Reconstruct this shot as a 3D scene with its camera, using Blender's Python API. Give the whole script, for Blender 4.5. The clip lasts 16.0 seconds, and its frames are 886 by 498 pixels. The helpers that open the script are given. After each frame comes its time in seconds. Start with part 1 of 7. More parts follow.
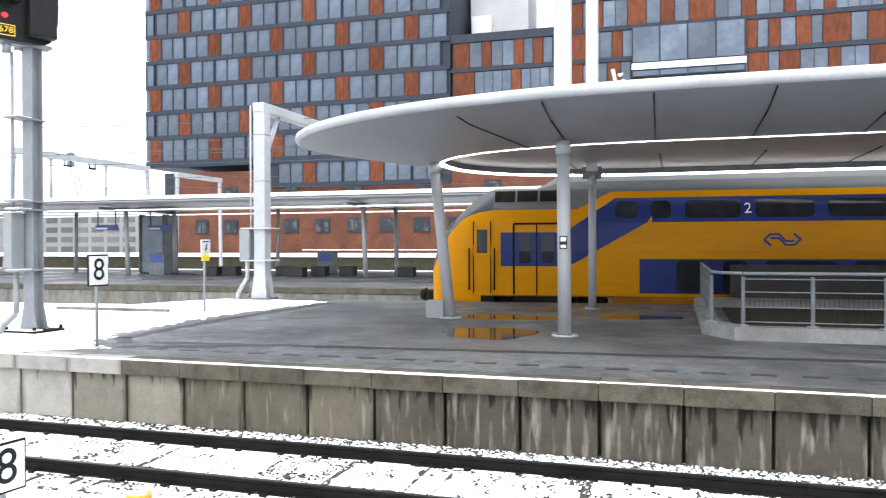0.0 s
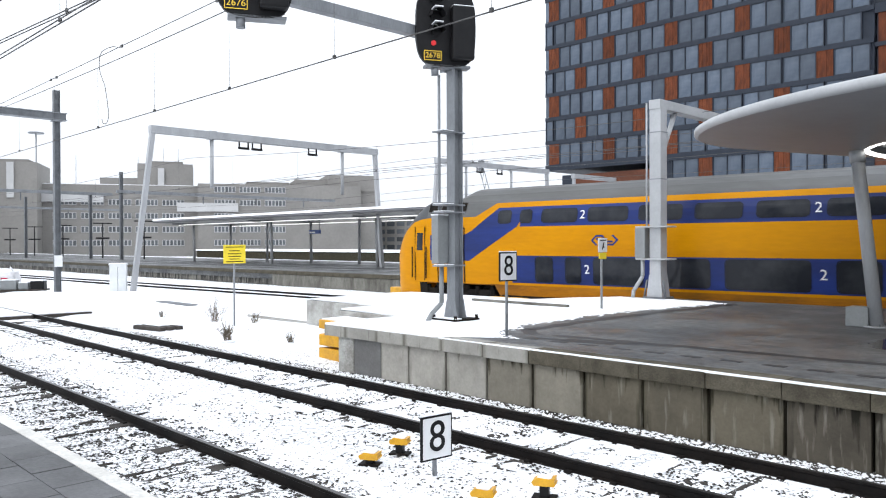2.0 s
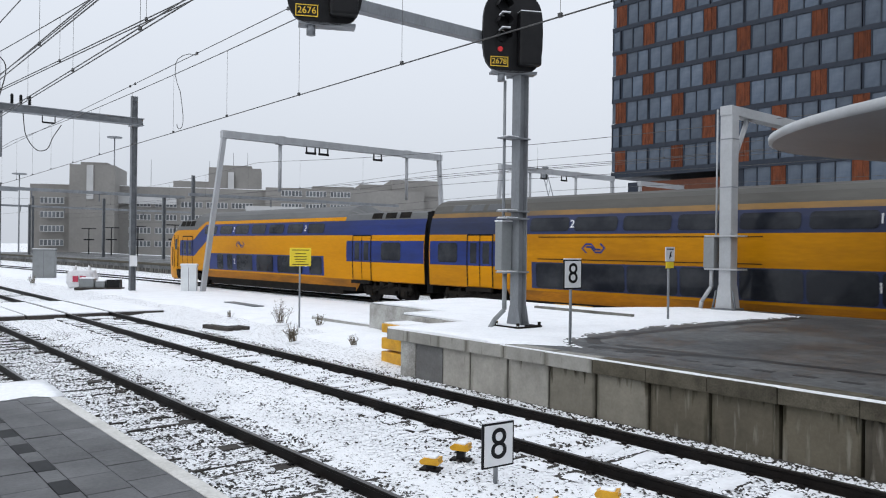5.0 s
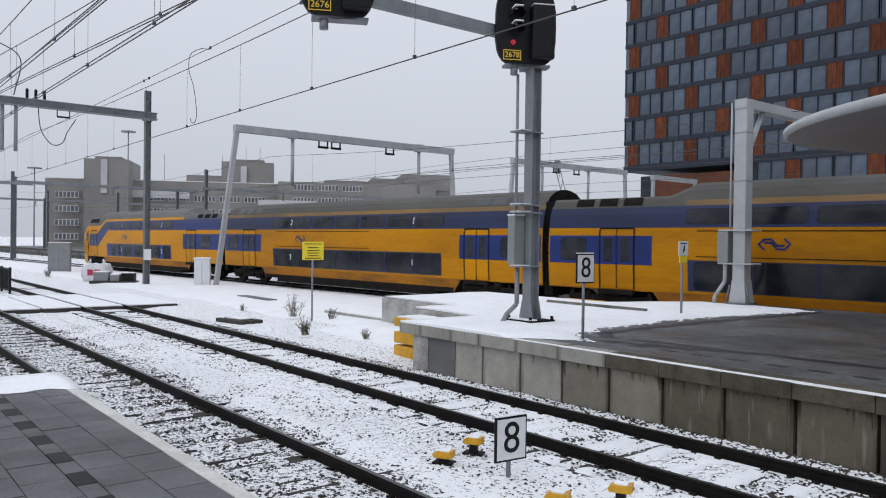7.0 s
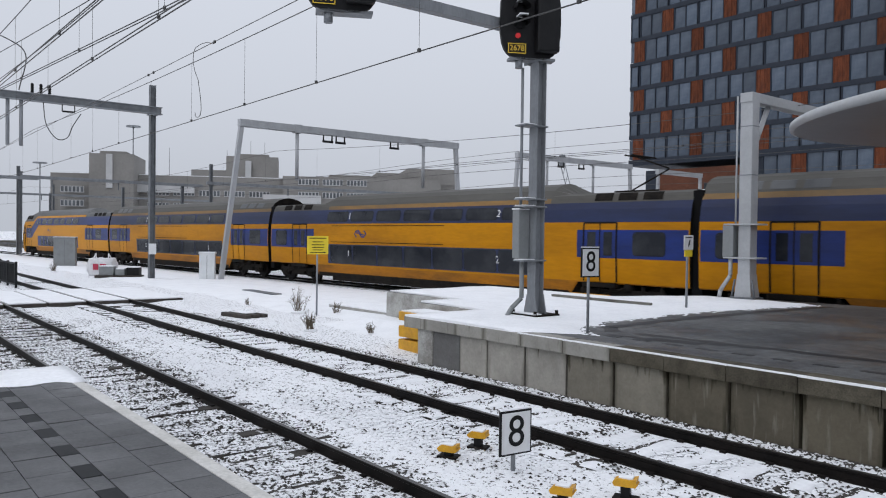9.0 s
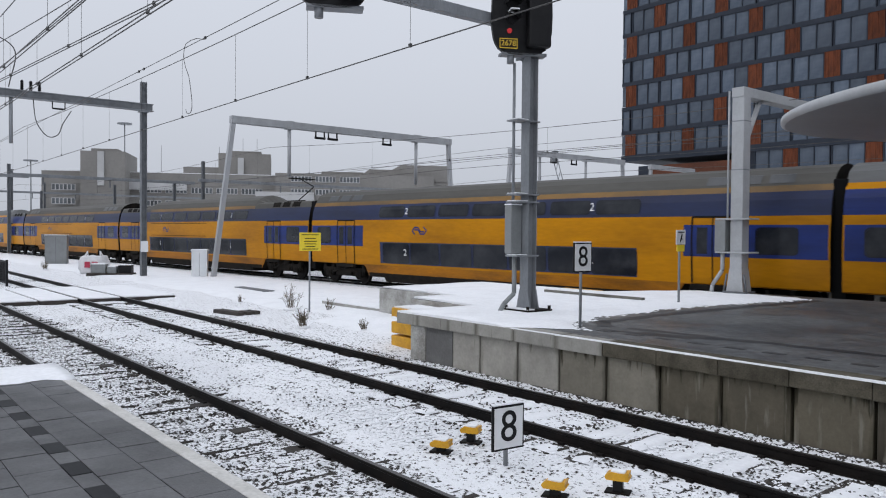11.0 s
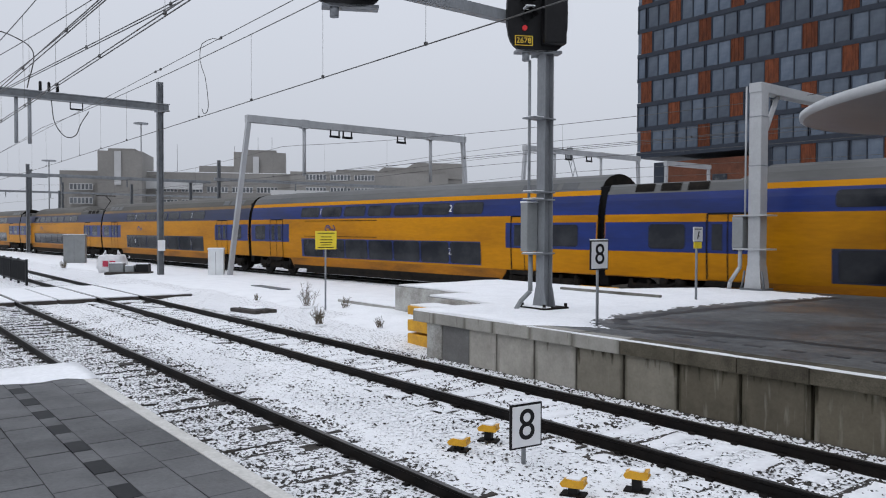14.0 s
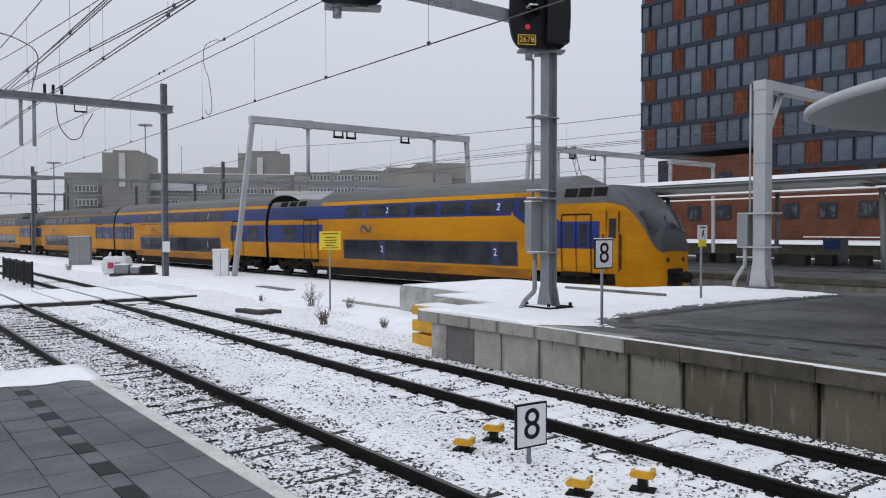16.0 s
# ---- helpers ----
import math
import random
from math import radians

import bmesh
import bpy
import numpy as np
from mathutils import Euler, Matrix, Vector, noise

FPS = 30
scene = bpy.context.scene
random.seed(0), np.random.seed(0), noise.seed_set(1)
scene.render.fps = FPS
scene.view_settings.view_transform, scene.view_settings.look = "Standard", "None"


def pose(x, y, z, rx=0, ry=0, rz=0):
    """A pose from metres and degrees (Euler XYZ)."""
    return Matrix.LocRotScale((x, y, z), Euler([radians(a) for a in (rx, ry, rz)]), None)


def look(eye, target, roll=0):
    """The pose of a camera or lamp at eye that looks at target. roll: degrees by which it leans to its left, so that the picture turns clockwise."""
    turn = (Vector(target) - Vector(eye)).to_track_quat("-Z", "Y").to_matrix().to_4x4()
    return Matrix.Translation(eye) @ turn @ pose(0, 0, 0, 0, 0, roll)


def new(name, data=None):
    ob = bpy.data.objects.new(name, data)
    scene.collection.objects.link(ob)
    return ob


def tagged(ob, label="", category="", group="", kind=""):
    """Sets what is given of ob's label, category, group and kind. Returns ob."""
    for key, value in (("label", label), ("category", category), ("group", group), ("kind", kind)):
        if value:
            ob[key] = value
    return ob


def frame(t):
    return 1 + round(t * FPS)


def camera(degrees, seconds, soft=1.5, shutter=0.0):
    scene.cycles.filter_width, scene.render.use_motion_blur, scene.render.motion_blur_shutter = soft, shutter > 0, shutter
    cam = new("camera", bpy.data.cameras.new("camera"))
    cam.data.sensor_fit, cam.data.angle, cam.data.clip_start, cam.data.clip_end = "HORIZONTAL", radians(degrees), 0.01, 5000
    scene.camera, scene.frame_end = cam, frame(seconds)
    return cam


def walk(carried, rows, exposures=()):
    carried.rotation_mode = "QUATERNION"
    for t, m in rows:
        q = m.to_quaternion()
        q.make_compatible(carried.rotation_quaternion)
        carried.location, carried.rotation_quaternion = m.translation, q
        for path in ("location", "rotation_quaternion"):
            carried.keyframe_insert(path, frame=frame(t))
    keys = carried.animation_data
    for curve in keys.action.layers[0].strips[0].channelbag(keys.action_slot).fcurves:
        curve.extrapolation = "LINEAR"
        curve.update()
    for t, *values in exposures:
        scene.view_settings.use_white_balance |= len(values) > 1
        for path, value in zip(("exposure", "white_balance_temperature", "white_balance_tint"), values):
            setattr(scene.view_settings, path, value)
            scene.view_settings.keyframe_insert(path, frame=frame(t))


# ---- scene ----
# ---------------------------------------------------------------- camera
cam = camera(59.98, 16.0, soft=1.1, shutter=0.15)
PATH = [
    (0, pose(0.153, 0.046, 2.566, 89.52, 0.18, 16.87)),
    (0.5, pose(0.129, 0.049, 2.563, 89.33, 0.12, 25.65)),
    (1, pose(0.101, 0.026, 2.560, 89.22, 0.22, 35.25)),
    (1.5, pose(0.076, 0.010, 2.571, 89.29, 0.23, 42.44)),
    (2, pose(0.074, 0.002, 2.564, 89.51, 0.19, 45.55)),
    (2.5, pose(0.074, -0.007, 2.569, 89.73, -0.08, 47.14)),
    (3, pose(0.072, -0.007, 2.572, 89.93, -0.35, 47.97)),
    (3.5, pose(0.063, -0.014, 2.567, 90.09, -0.42, 48.70)),
    (4, pose(0.048, -0.002, 2.561, 90.08, -0.47, 49.38)),
    (4.5, pose(0.052, -0.001, 2.565, 90.00, -0.62, 49.86)),
    (5, pose(0.041, -0.004, 2.562, 89.93, -0.72, 50.19)),
    (7.5, pose(0.033, -0.019, 2.562, 89.37, -0.76, 51.23)),
    (8, pose(0.032, -0.010, 2.554, 89.25, -0.75, 51.35)),
    (8.5, pose(0.029, -0.005, 2.561, 89.09, -0.73, 51.40)),
    (9, pose(0.022, -0.010, 2.552, 89.06, -0.76, 51.41)),
    (11.5, pose(0.020, 0.022, 2.537, 88.73, -0.45, 50.88)),
    (12, pose(0.013, 0.013, 2.546, 88.61, -0.45, 51.15)),
    (12.5, pose(0.012, 0.000, 2.546, 88.59, -0.52, 51.37)),
    (13, pose(0.007, -0.009, 2.545, 88.57, -0.40, 51.58)),
    (13.5, pose(0.010, -0.022, 2.549, 88.56, -0.23, 51.86)),
    (14, pose(0.003, -0.006, 2.548, 88.61, -0.24, 51.99)),
    (14.5, pose(0.013, -0.019, 2.553, 88.63, -0.25, 51.88)),
    (15, pose(0.009, -0.009, 2.543, 88.67, -0.12, 51.95)),
    (15.5, pose(0.015, -0.010, 2.541, 88.72, -0.00, 52.07)),
    (16, pose(0.000, -0.000, 2.548, 88.59, 0.10, 52.30)),
]
EXPOSE = [(0, 1.71, 6480, 10), (0.7, 1.64, 6480, 10), (1.5, 1.18, 6450, 10), (2.5, 0.72, 6430, 10), (3.5, 0.50, 6420, 10), (5, 0.27, 6370, 10), (7.5, 0.02, 6340, 12), (9, 0.01, 6340, 12), (12, 0.01, 6340, 12), (16, 0.01, 6340, 12)]
walk(cam, PATH, EXPOSE)

# ---------------------------------------------------------------- light: an overcast winter sky
world = bpy.data.worlds.new("world")
scene.world = world
world.use_nodes = True
wn, wl = world.node_tree.nodes, world.node_tree.links
wn.clear()
wout = wn.new("ShaderNodeOutputWorld")
wbg = wn.new("ShaderNodeBackground")
sky = wn.new("ShaderNodeTexSky")
sky.sky_type = "NISHITA"
sky.sun_disc = False
sky.sun_elevation, sky.sun_rotation = radians(28), radians(150)
sky.dust_density = 6.0
hsv = wn.new("ShaderNodeHueSaturation")
hsv.inputs["Saturation"].default_value = 0.12
hsv.inputs["Value"].default_value = 0.10
wl.new(sky.outputs[0], hsv.inputs["Color"])
geo = wn.new("ShaderNodeTexCoord")
sep = wn.new("ShaderNodeSeparateXYZ")
wl.new(geo.outputs["Generated"], sep.inputs[0])
ramp = wn.new("ShaderNodeMapRange")
ramp.inputs["From Min"].default_value, ramp.inputs["From Max"].default_value = 0.0, 1.0
ramp.inputs["To Min"].default_value, ramp.inputs["To Max"].default_value = 0.62, 1.12
wl.new(sep.outputs["Z"], ramp.inputs["Value"])
cloud = wn.new("ShaderNodeMix")
cloud.data_type = "RGBA"
cloud.blend_type = "MULTIPLY"
cloud.inputs["Factor"].default_value = 1.0
cloud.inputs["A"].default_value = (0.93, 0.985, 1.07, 1)
wl.new(ramp.outputs[0], cloud.inputs["B"])
wmix = wn.new("ShaderNodeMix")
wmix.data_type = "RGBA"
wmix.inputs["Factor"].default_value = 0.85
wl.new(hsv.outputs[0], wmix.inputs["A"])
wl.new(cloud.outputs["Result"], wmix.inputs["B"])
wl.new(wmix.outputs["Result"], wbg.inputs["Color"])
wbg.inputs["Strength"].default_value = 1.0
wl.new(wbg.outputs[0], wout.inputs[0])

sun_data = bpy.data.lights.new("sun", "SUN")
sun_data.energy, sun_data.angle, sun_data.color = 0.5, radians(40), (1.0, 0.985, 0.97)
sun = new("sun", sun_data)
sun.matrix_basis = look((0, 0, 60), (25, 38, 0))

# ---------------------------------------------------------------- materials


def material(name, base, rough=0.6, metal=0.0, other=None, scale=3.0, detail=6.0, fine=0.0, bump=0.0, bump_scale=30.0,
             lo=0.35, hi=0.65, spread=0.0, stretch=(1, 1, 1), emit=None, coords="Object", spec=0.5):
    """A surface of two colours mixed by noise, with a fine grain, a random shade per object and relief."""
    m = bpy.data.materials.new(name)
    m.use_nodes = True
    n, l = m.node_tree.nodes, m.node_tree.links
    b = n["Principled BSDF"]
    b.inputs["Roughness"].default_value = rough
    b.inputs["Metallic"].default_value = metal
    b.inputs["Specular IOR Level"].default_value = spec
    b.inputs["Base Color"].default_value = (*base, 1)
    tc = n.new("ShaderNodeTexCoord")
    mp = n.new("ShaderNodeMapping")
    mp.inputs["Scale"].default_value = stretch
    if coords == "World":
        gm = n.new("ShaderNodeNewGeometry")
        l.new(gm.outputs["Position"], mp.inputs["Vector"])
    else:
        l.new(tc.outputs[coords], mp.inputs["Vector"])
    col = None
    if other:
        t = n.new("ShaderNodeTexNoise")
        t.inputs["Scale"].default_value, t.inputs["Detail"].default_value = scale, detail
        t.inputs["Roughness"].default_value = 0.62
        l.new(mp.outputs[0], t.inputs["Vector"])
        r = n.new("ShaderNodeMapRange")
        r.inputs["From Min"].default_value, r.inputs["From Max"].default_value = lo, hi
        l.new(t.outputs["Fac"], r.inputs["Value"])
        mx = n.new("ShaderNodeMix")
        mx.data_type = "RGBA"
        mx.inputs["A"].default_value, mx.inputs["B"].default_value = (*base, 1), (*other, 1)
        l.new(r.outputs[0], mx.inputs["Factor"])
        col = mx.outputs["Result"]
    if fine:
        t = n.new("ShaderNodeTexNoise")
        t.inputs["Scale"].default_value, t.inputs["Detail"].default_value = scale * 14, 4
        l.new(mp.outputs[0], t.inputs["Vector"])
        r = n.new("ShaderNodeMapRange")
        r.inputs["From Min"].default_value, r.inputs["From Max"].default_value = 0.3, 0.7
        r.inputs["To Min"].default_value, r.inputs["To Max"].default_value = 1 - fine, 1 + fine
        l.new(t.outputs["Fac"], r.inputs["Value"])
        mu = n.new("ShaderNodeMix")
        mu.data_type, mu.blend_type = "RGBA", "MULTIPLY"
        mu.inputs["Factor"].default_value = 1
        mu.inputs["A"].default_value = (*base, 1)
        if col:
            l.new(col, mu.inputs["A"])
        l.new(r.outputs[0], mu.inputs["B"])
        col = mu.outputs["Result"]
    if spread:
        oi = n.new("ShaderNodeObjectInfo")
        r = n.new("ShaderNodeMapRange")
        r.inputs["To Min"].default_value, r.inputs["To Max"].default_value = 1 - spread, 1 + spread
        l.new(oi.outputs["Random"], r.inputs["Value"])
        mu = n.new("ShaderNodeMix")
        mu.data_type, mu.blend_type = "RGBA", "MULTIPLY"
        mu.inputs["Factor"].default_value = 1
        mu.inputs["A"].default_value = (*base, 1)
        if col:
            l.new(col, mu.inputs["A"])
        l.new(r.outputs[0], mu.inputs["B"])
        col = mu.outputs["Result"]
    if col:
        l.new(col, b.inputs["Base Color"])
    if bump:
        t = n.new("ShaderNodeTexNoise")
        t.inputs["Scale"].default_value, t.inputs["Detail"].default_value = bump_scale, 5
        l.new(mp.outputs[0], t.inputs["Vector"])
        bp = n.new("ShaderNodeBump")
        bp.inputs["Strength"].default_value, bp.inputs["Distance"].default_value = bump, 0.02
        l.new(t.outputs["Fac"], bp.inputs["Height"])
        l.new(bp.outputs[0], b.inputs["Normal"])
    if emit:
        b.inputs["Emission Color"].default_value = (*emit[0], 1)
        b.inputs["Emission Strength"].default_value = emit[1]
    return m


def panel_concrete(name, base, stain, wide, drip, pale):
    """Old wall concrete: algae along the joints, dark runs from the coping and pale lime runs."""
    m = material(name, base, 0.85, other=tuple(c * 0.6 for c in base), scale=1.6, lo=0.38, hi=0.80, fine=0.07, spread=0.14, bump=0.1, bump_scale=40, coords="World", spec=0.2)
    n, l = m.node_tree.nodes, m.node_tree.links
    b = n["Principled BSDF"]
    col = b.inputs["Base Color"].links[0].from_socket
    gm, tc = n.new("ShaderNodeNewGeometry"), n.new("ShaderNodeTexCoord")
    sx = n.new("ShaderNodeSeparateXYZ")
    l.new(tc.outputs["Object"], sx.inputs[0])

    def ranged(src, a0, a1, b0, b1):
        r = n.new("ShaderNodeMapRange")
        for key, v in (("From Min", a0), ("From Max", a1), ("To Min", b0), ("To Max", b1)):
            r.inputs[key].default_value = v
        l.new(src, r.inputs["Value"])
        return r.outputs[0]

    def calc(op, a, b2):
        q = n.new("ShaderNodeMath")
        q.operation = op
        for sock, v in zip(q.inputs, (a, b2)):
            if isinstance(v, float):
                sock.default_value = v
            else:
                l.new(v, sock)
        return q.outputs[0]

    def streaks(scale, seed):
        mp = n.new("ShaderNodeMapping")
        mp.inputs["Scale"].default_value = (scale, scale, scale * 0.13)
        mp.inputs["Location"].default_value = (seed, seed * 0.7, seed)
        l.new(gm.outputs["Position"], mp.inputs["Vector"])
        t = n.new("ShaderNodeTexNoise")
        t.inputs["Scale"].default_value, t.inputs["Detail"].default_value = 1.0, 6
        l.new(mp.outputs[0], t.inputs["Vector"])
        return t.outputs["Fac"]

    def mixed(under, over, fac):
        mx = n.new("ShaderNodeMix")
        mx.data_type = "RGBA"
        l.new(under, mx.inputs["A"])
        mx.inputs["B"].default_value = (*over, 1)
        l.new(fac, mx.inputs["Factor"])
        return mx.outputs["Result"]

    wob = streaks(7.0, 3.0)
    off = calc("ABSOLUTE", calc("SUBTRACT", sx.outputs["X"], 0.5), 0.0)
    edge = ranged(calc("ADD", off, ranged(wob, 0.3, 0.7, -wide, wide)), 0.41, 0.50, 0.0, 0.62)
    col = mixed(col, stain, edge)
    run = calc("ADD", ranged(streaks(9.0, 11.0), 0.3, 0.7, 0.0, 1.0), ranged(sx.outputs["Z"], -0.3, 0.6, -0.55, 0.25))
    col = mixed(col, stain, ranged(run, 0.98 - drip, 1.24 - drip, 0.0, 0.9))
    lime = calc("ADD", ranged(streaks(10.0, 23.0), 0.3, 0.7, 0.0, 1.0), ranged(sx.outputs["Z"], -0.3, 0.6, 0.05, -0.1))
    col = mixed(col, (0.24, 0.225, 0.19), ranged(lime, 0.98 - pale, 1.36 - pale, 0.0, 0.8))
    l.new(col, b.inputs["Base Color"])
    return m


M = {}
M["snow"] = material("snow", (0.84, 0.85, 0.87), 0.75, other=(0.74, 0.75, 0.77), scale=1.2, fine=0.05, bump=0.5, bump_scale=9, coords="World", lo=0.45, hi=0.8)
M["ground"] = material("ground_snow", (0.83, 0.84, 0.86), 0.8, other=(0.060, 0.054, 0.049), scale=17, detail=11, lo=0.56, hi=0.612, fine=0.10, bump=0.9, bump_scale=30, coords="World")
M["ground_dirty"] = material("wet_ballast_bed", (0.80, 0.81, 0.83), 0.85, other=(0.034, 0.030, 0.026), scale=17, detail=11, lo=0.505, hi=0.565, fine=0.2, bump=0.9, bump_scale=32, coords="World", spec=0.3)
M["stone"] = material("ballast_stone", (0.026, 0.0235, 0.021), 0.9, other=(0.085, 0.078, 0.071), scale=3, coords="World", fine=0.35, spec=0.2)
M["rail"] = material("rail_steel", (0.0058, 0.0055, 0.0055), 0.55, 0.0, other=(0.0125, 0.0100, 0.0088), scale=2.5, fine=0.25, spec=0.10)
M["railtop"] = material("rail_head", (0.060, 0.058, 0.056), 0.32, 0.6, other=(0.022, 0.018, 0.016), scale=2, stretch=(0.3, 1, 1), spec=0.4)
M["sleeper"] = material("sleeper_concrete", (0.050, 0.044, 0.038), 0.9, other=(0.025, 0.021, 0.018), scale=4, fine=0.2, spread=0.15)
M["concrete"] = material("platform_concrete", (0.215, 0.208, 0.182), 0.85, other=(0.075, 0.07, 0.056), scale=1.5, lo=0.36, hi=0.70, fine=0.18, bump=0.25, bump_scale=40, spread=0.2, stretch=(1.5, 1.5, 0.45), coords="World")
M["concrete_wet"] = material("stained_concrete", (0.20, 0.192, 0.168), 0.8, other=(0.022, 0.021, 0.017), scale=2.4, lo=0.42, hi=0.56, fine=0.18, bump=0.25, bump_scale=40, spread=0.25, stretch=(1.7, 1.7, 0.3), coords="World")
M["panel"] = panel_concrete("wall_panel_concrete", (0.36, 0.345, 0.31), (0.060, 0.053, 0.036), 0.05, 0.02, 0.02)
M["panel_grey"] = panel_concrete("grey_wall_panel", (0.205, 0.190, 0.155), (0.034, 0.029, 0.017), 0.08, 0.18, 0.20)
M["panel_mid"] = panel_concrete("mid_wall_panel", (0.122, 0.108, 0.080), (0.024, 0.021, 0.012), 0.10, 0.24, 0.30)
M["panel_dark"] = panel_concrete("stained_wall_panel", (0.076, 0.067, 0.052), (0.0115, 0.0102, 0.0068), 0.09, 0.40, 0.42)
M["panel_pale"] = material("pale_step_concrete", (0.42, 0.42, 0.40), 0.85, other=(0.22, 0.21, 0.19), scale=2.2, fine=0.2, bump=0.3, coords="World")
M["edge_pale"] = material("pale_edge_stone", (0.60, 0.59, 0.565), 0.8, other=(0.47, 0.46, 0.43), scale=2.5, fine=0.12, coords="World")
M["coping"] = material("coping_concrete", (0.084, 0.075, 0.056), 0.85, other=(0.030, 0.026, 0.018), scale=3.0, lo=0.42, hi=0.74, fine=0.2, spread=0.18, coords="World", bump=0.3, bump_scale=50, spec=0.2)
M["coping_pale"] = panel_concrete("pale_coping_concrete", (0.34, 0.33, 0.30), (0.070, 0.062, 0.044), 0.03, -0.03, 0.22)
M["end_grey"] = material("grey_end_panel", (0.15, 0.15, 0.148), 0.8, other=(0.115, 0.113, 0.11), scale=2.0, fine=0.1, coords="World")
M["kerb"] = material("stairwell_kerb_concrete", (0.24, 0.24, 0.235), 0.7, other=(0.16, 0.16, 0.155), scale=1.6, fine=0.12, coords="World")
M["joint"] = material("joint_gap", (0.034, 0.031, 0.022), 0.95, other=(0.055, 0.05, 0.034), scale=4, spec=0.1)
M["paving"] = material("wet_paving", (0.053, 0.056, 0.059), 0.42, other=(0.108, 0.111, 0.111), scale=0.55, detail=12, lo=0.42, hi=0.60, fine=0.34, bump=0.2, bump_scale=60, coords="World", spec=0.28)
M["paving_dark"] = material("dark_paving", (0.019, 0.020, 0.022), 0.5, other=(0.036, 0.036, 0.037), scale=3, fine=0.25, coords="World", spec=0.25)
M["puddle"] = material("standing_water", (0.045, 0.038, 0.028), 0.07, other=(0.060, 0.050, 0.036), scale=0.9, fine=0.1, coords="World", spec=0.5)
M["tile"] = material("grey_tile", (0.086, 0.088, 0.091), 0.45, other=(0.062, 0.063, 0.066), scale=2.2, fine=0.2, spread=0.16, bump=0.1, bump_scale=70, coords="World", spec=0.3)
M["tile_dark"] = material("dark_tile", (0.013, 0.014, 0.016), 0.6, other=(0.021, 0.022, 0.024), scale=3, fine=0.15, spread=0.12, coords="World", spec=0.15)
M["steel"] = material("galvanised_steel", (0.25, 0.265, 0.28), 0.5, 0.15, other=(0.19, 0.20, 0.215), scale=2.0, fine=0.08, stretch=(1, 1, 0.4), spec=0.3)
M["steel_dark"] = material("weathered_steel", (0.165, 0.176, 0.188), 0.55, 0.1, other=(0.105, 0.112, 0.12), scale=2.5, fine=0.14, spec=0.3)
M["white_metal"] = material("white_painted_steel", (0.40, 0.412, 0.425), 0.4, 0.0, other=(0.32, 0.33, 0.34), scale=1.3, fine=0.04)
M["column_paint"] = material("grey_column_paint", (0.36, 0.37, 0.385), 0.42, other=(0.29, 0.30, 0.31), scale=1.8, fine=0.05, stretch=(1, 1, 0.3))
M["shelter_glass"] = material("blue_grey_shelter_glass", (0.13, 0.17, 0.23), 0.2, other=(0.24, 0.28, 0.32), scale=0.8)
M["soffit"] = material("canopy_soffit", (0.255, 0.258, 0.272), 0.40, 0.0, other=(0.215, 0.218, 0.23), scale=0.6, fine=0.03)
M["bench"] = material("dark_bench", (0.030, 0.028, 0.028), 0.6, other=(0.045, 0.042, 0.04), scale=3, fine=0.1, spec=0.2)
M["black"] = material("black_paint", (0.006, 0.006, 0.007), 0.5, other=(0.011, 0.011, 0.012), scale=4, spec=0.2)
M["lamp_red"] = material("red_signal_light", (0.4, 0.01, 0.015), 0.3, emit=((1.0, 0.02, 0.02), 0.16))
M["light_strip"] = material("light_strip", (0.9, 0.9, 0.88), 0.4, emit=((1.0, 0.97, 0.92), 2.6))
M["tube_light"] = material("tube_light", (0.8, 0.8, 0.8), 0.4, emit=((1.0, 0.98, 0.95), 0.55))
M["sign_white"] = material("white_sign", (0.74, 0.75, 0.76), 0.4, other=(0.66, 0.67, 0.68), scale=3)
M["yellow_sign"] = material("yellow_sign", (0.85, 0.66, 0.03), 0.45, other=(0.78, 0.6, 0.04), scale=3)
M["yellow_box"] = material("yellow_plastic", (0.68, 0.36, 0.012), 0.45, other=(0.48, 0.24, 0.012), scale=5, fine=0.08)
M["number_yellow"] = material("number_yellow", (0.85, 0.55, 0.03), 0.5)
M["wire"] = material("overhead_wire", (0.07, 0.068, 0.066), 0.5, 0.4, other=(0.05, 0.05, 0.05), scale=3)
M["cabinet"] = material("grey_cabinet", (0.225, 0.238, 0.242), 0.5, other=(0.185, 0.195, 0.198), scale=2, fine=0.06)
M["cabinet_white"] = material("pale_cabinet", (0.68, 0.7, 0.71), 0.5, other=(0.58, 0.6, 0.61), scale=2, fine=0.05)
M["blue_sign"] = material("blue_sign", (0.03, 0.07, 0.26), 0.4, other=(0.03, 0.06, 0.2), scale=3)
M["bag"] = material("white_bag", (0.75, 0.75, 0.76), 0.5, other=(0.6, 0.6, 0.62), scale=4, bump=0.5, bump_scale=12)
M["red"] = material("red_print", (0.45, 0.03, 0.07), 0.5)
M["twig"] = material("dry_twig", (0.10, 0.08, 0.055), 0.9, other=(0.17, 0.14, 0.1), scale=4)
M["wood"] = material("old_timber", (0.030, 0.025, 0.022), 0.85, other=(0.055, 0.047, 0.04), scale=4, fine=0.25)
M["fence"] = material("dark_fence", (0.014, 0.015, 0.017), 0.6, spec=0.2)
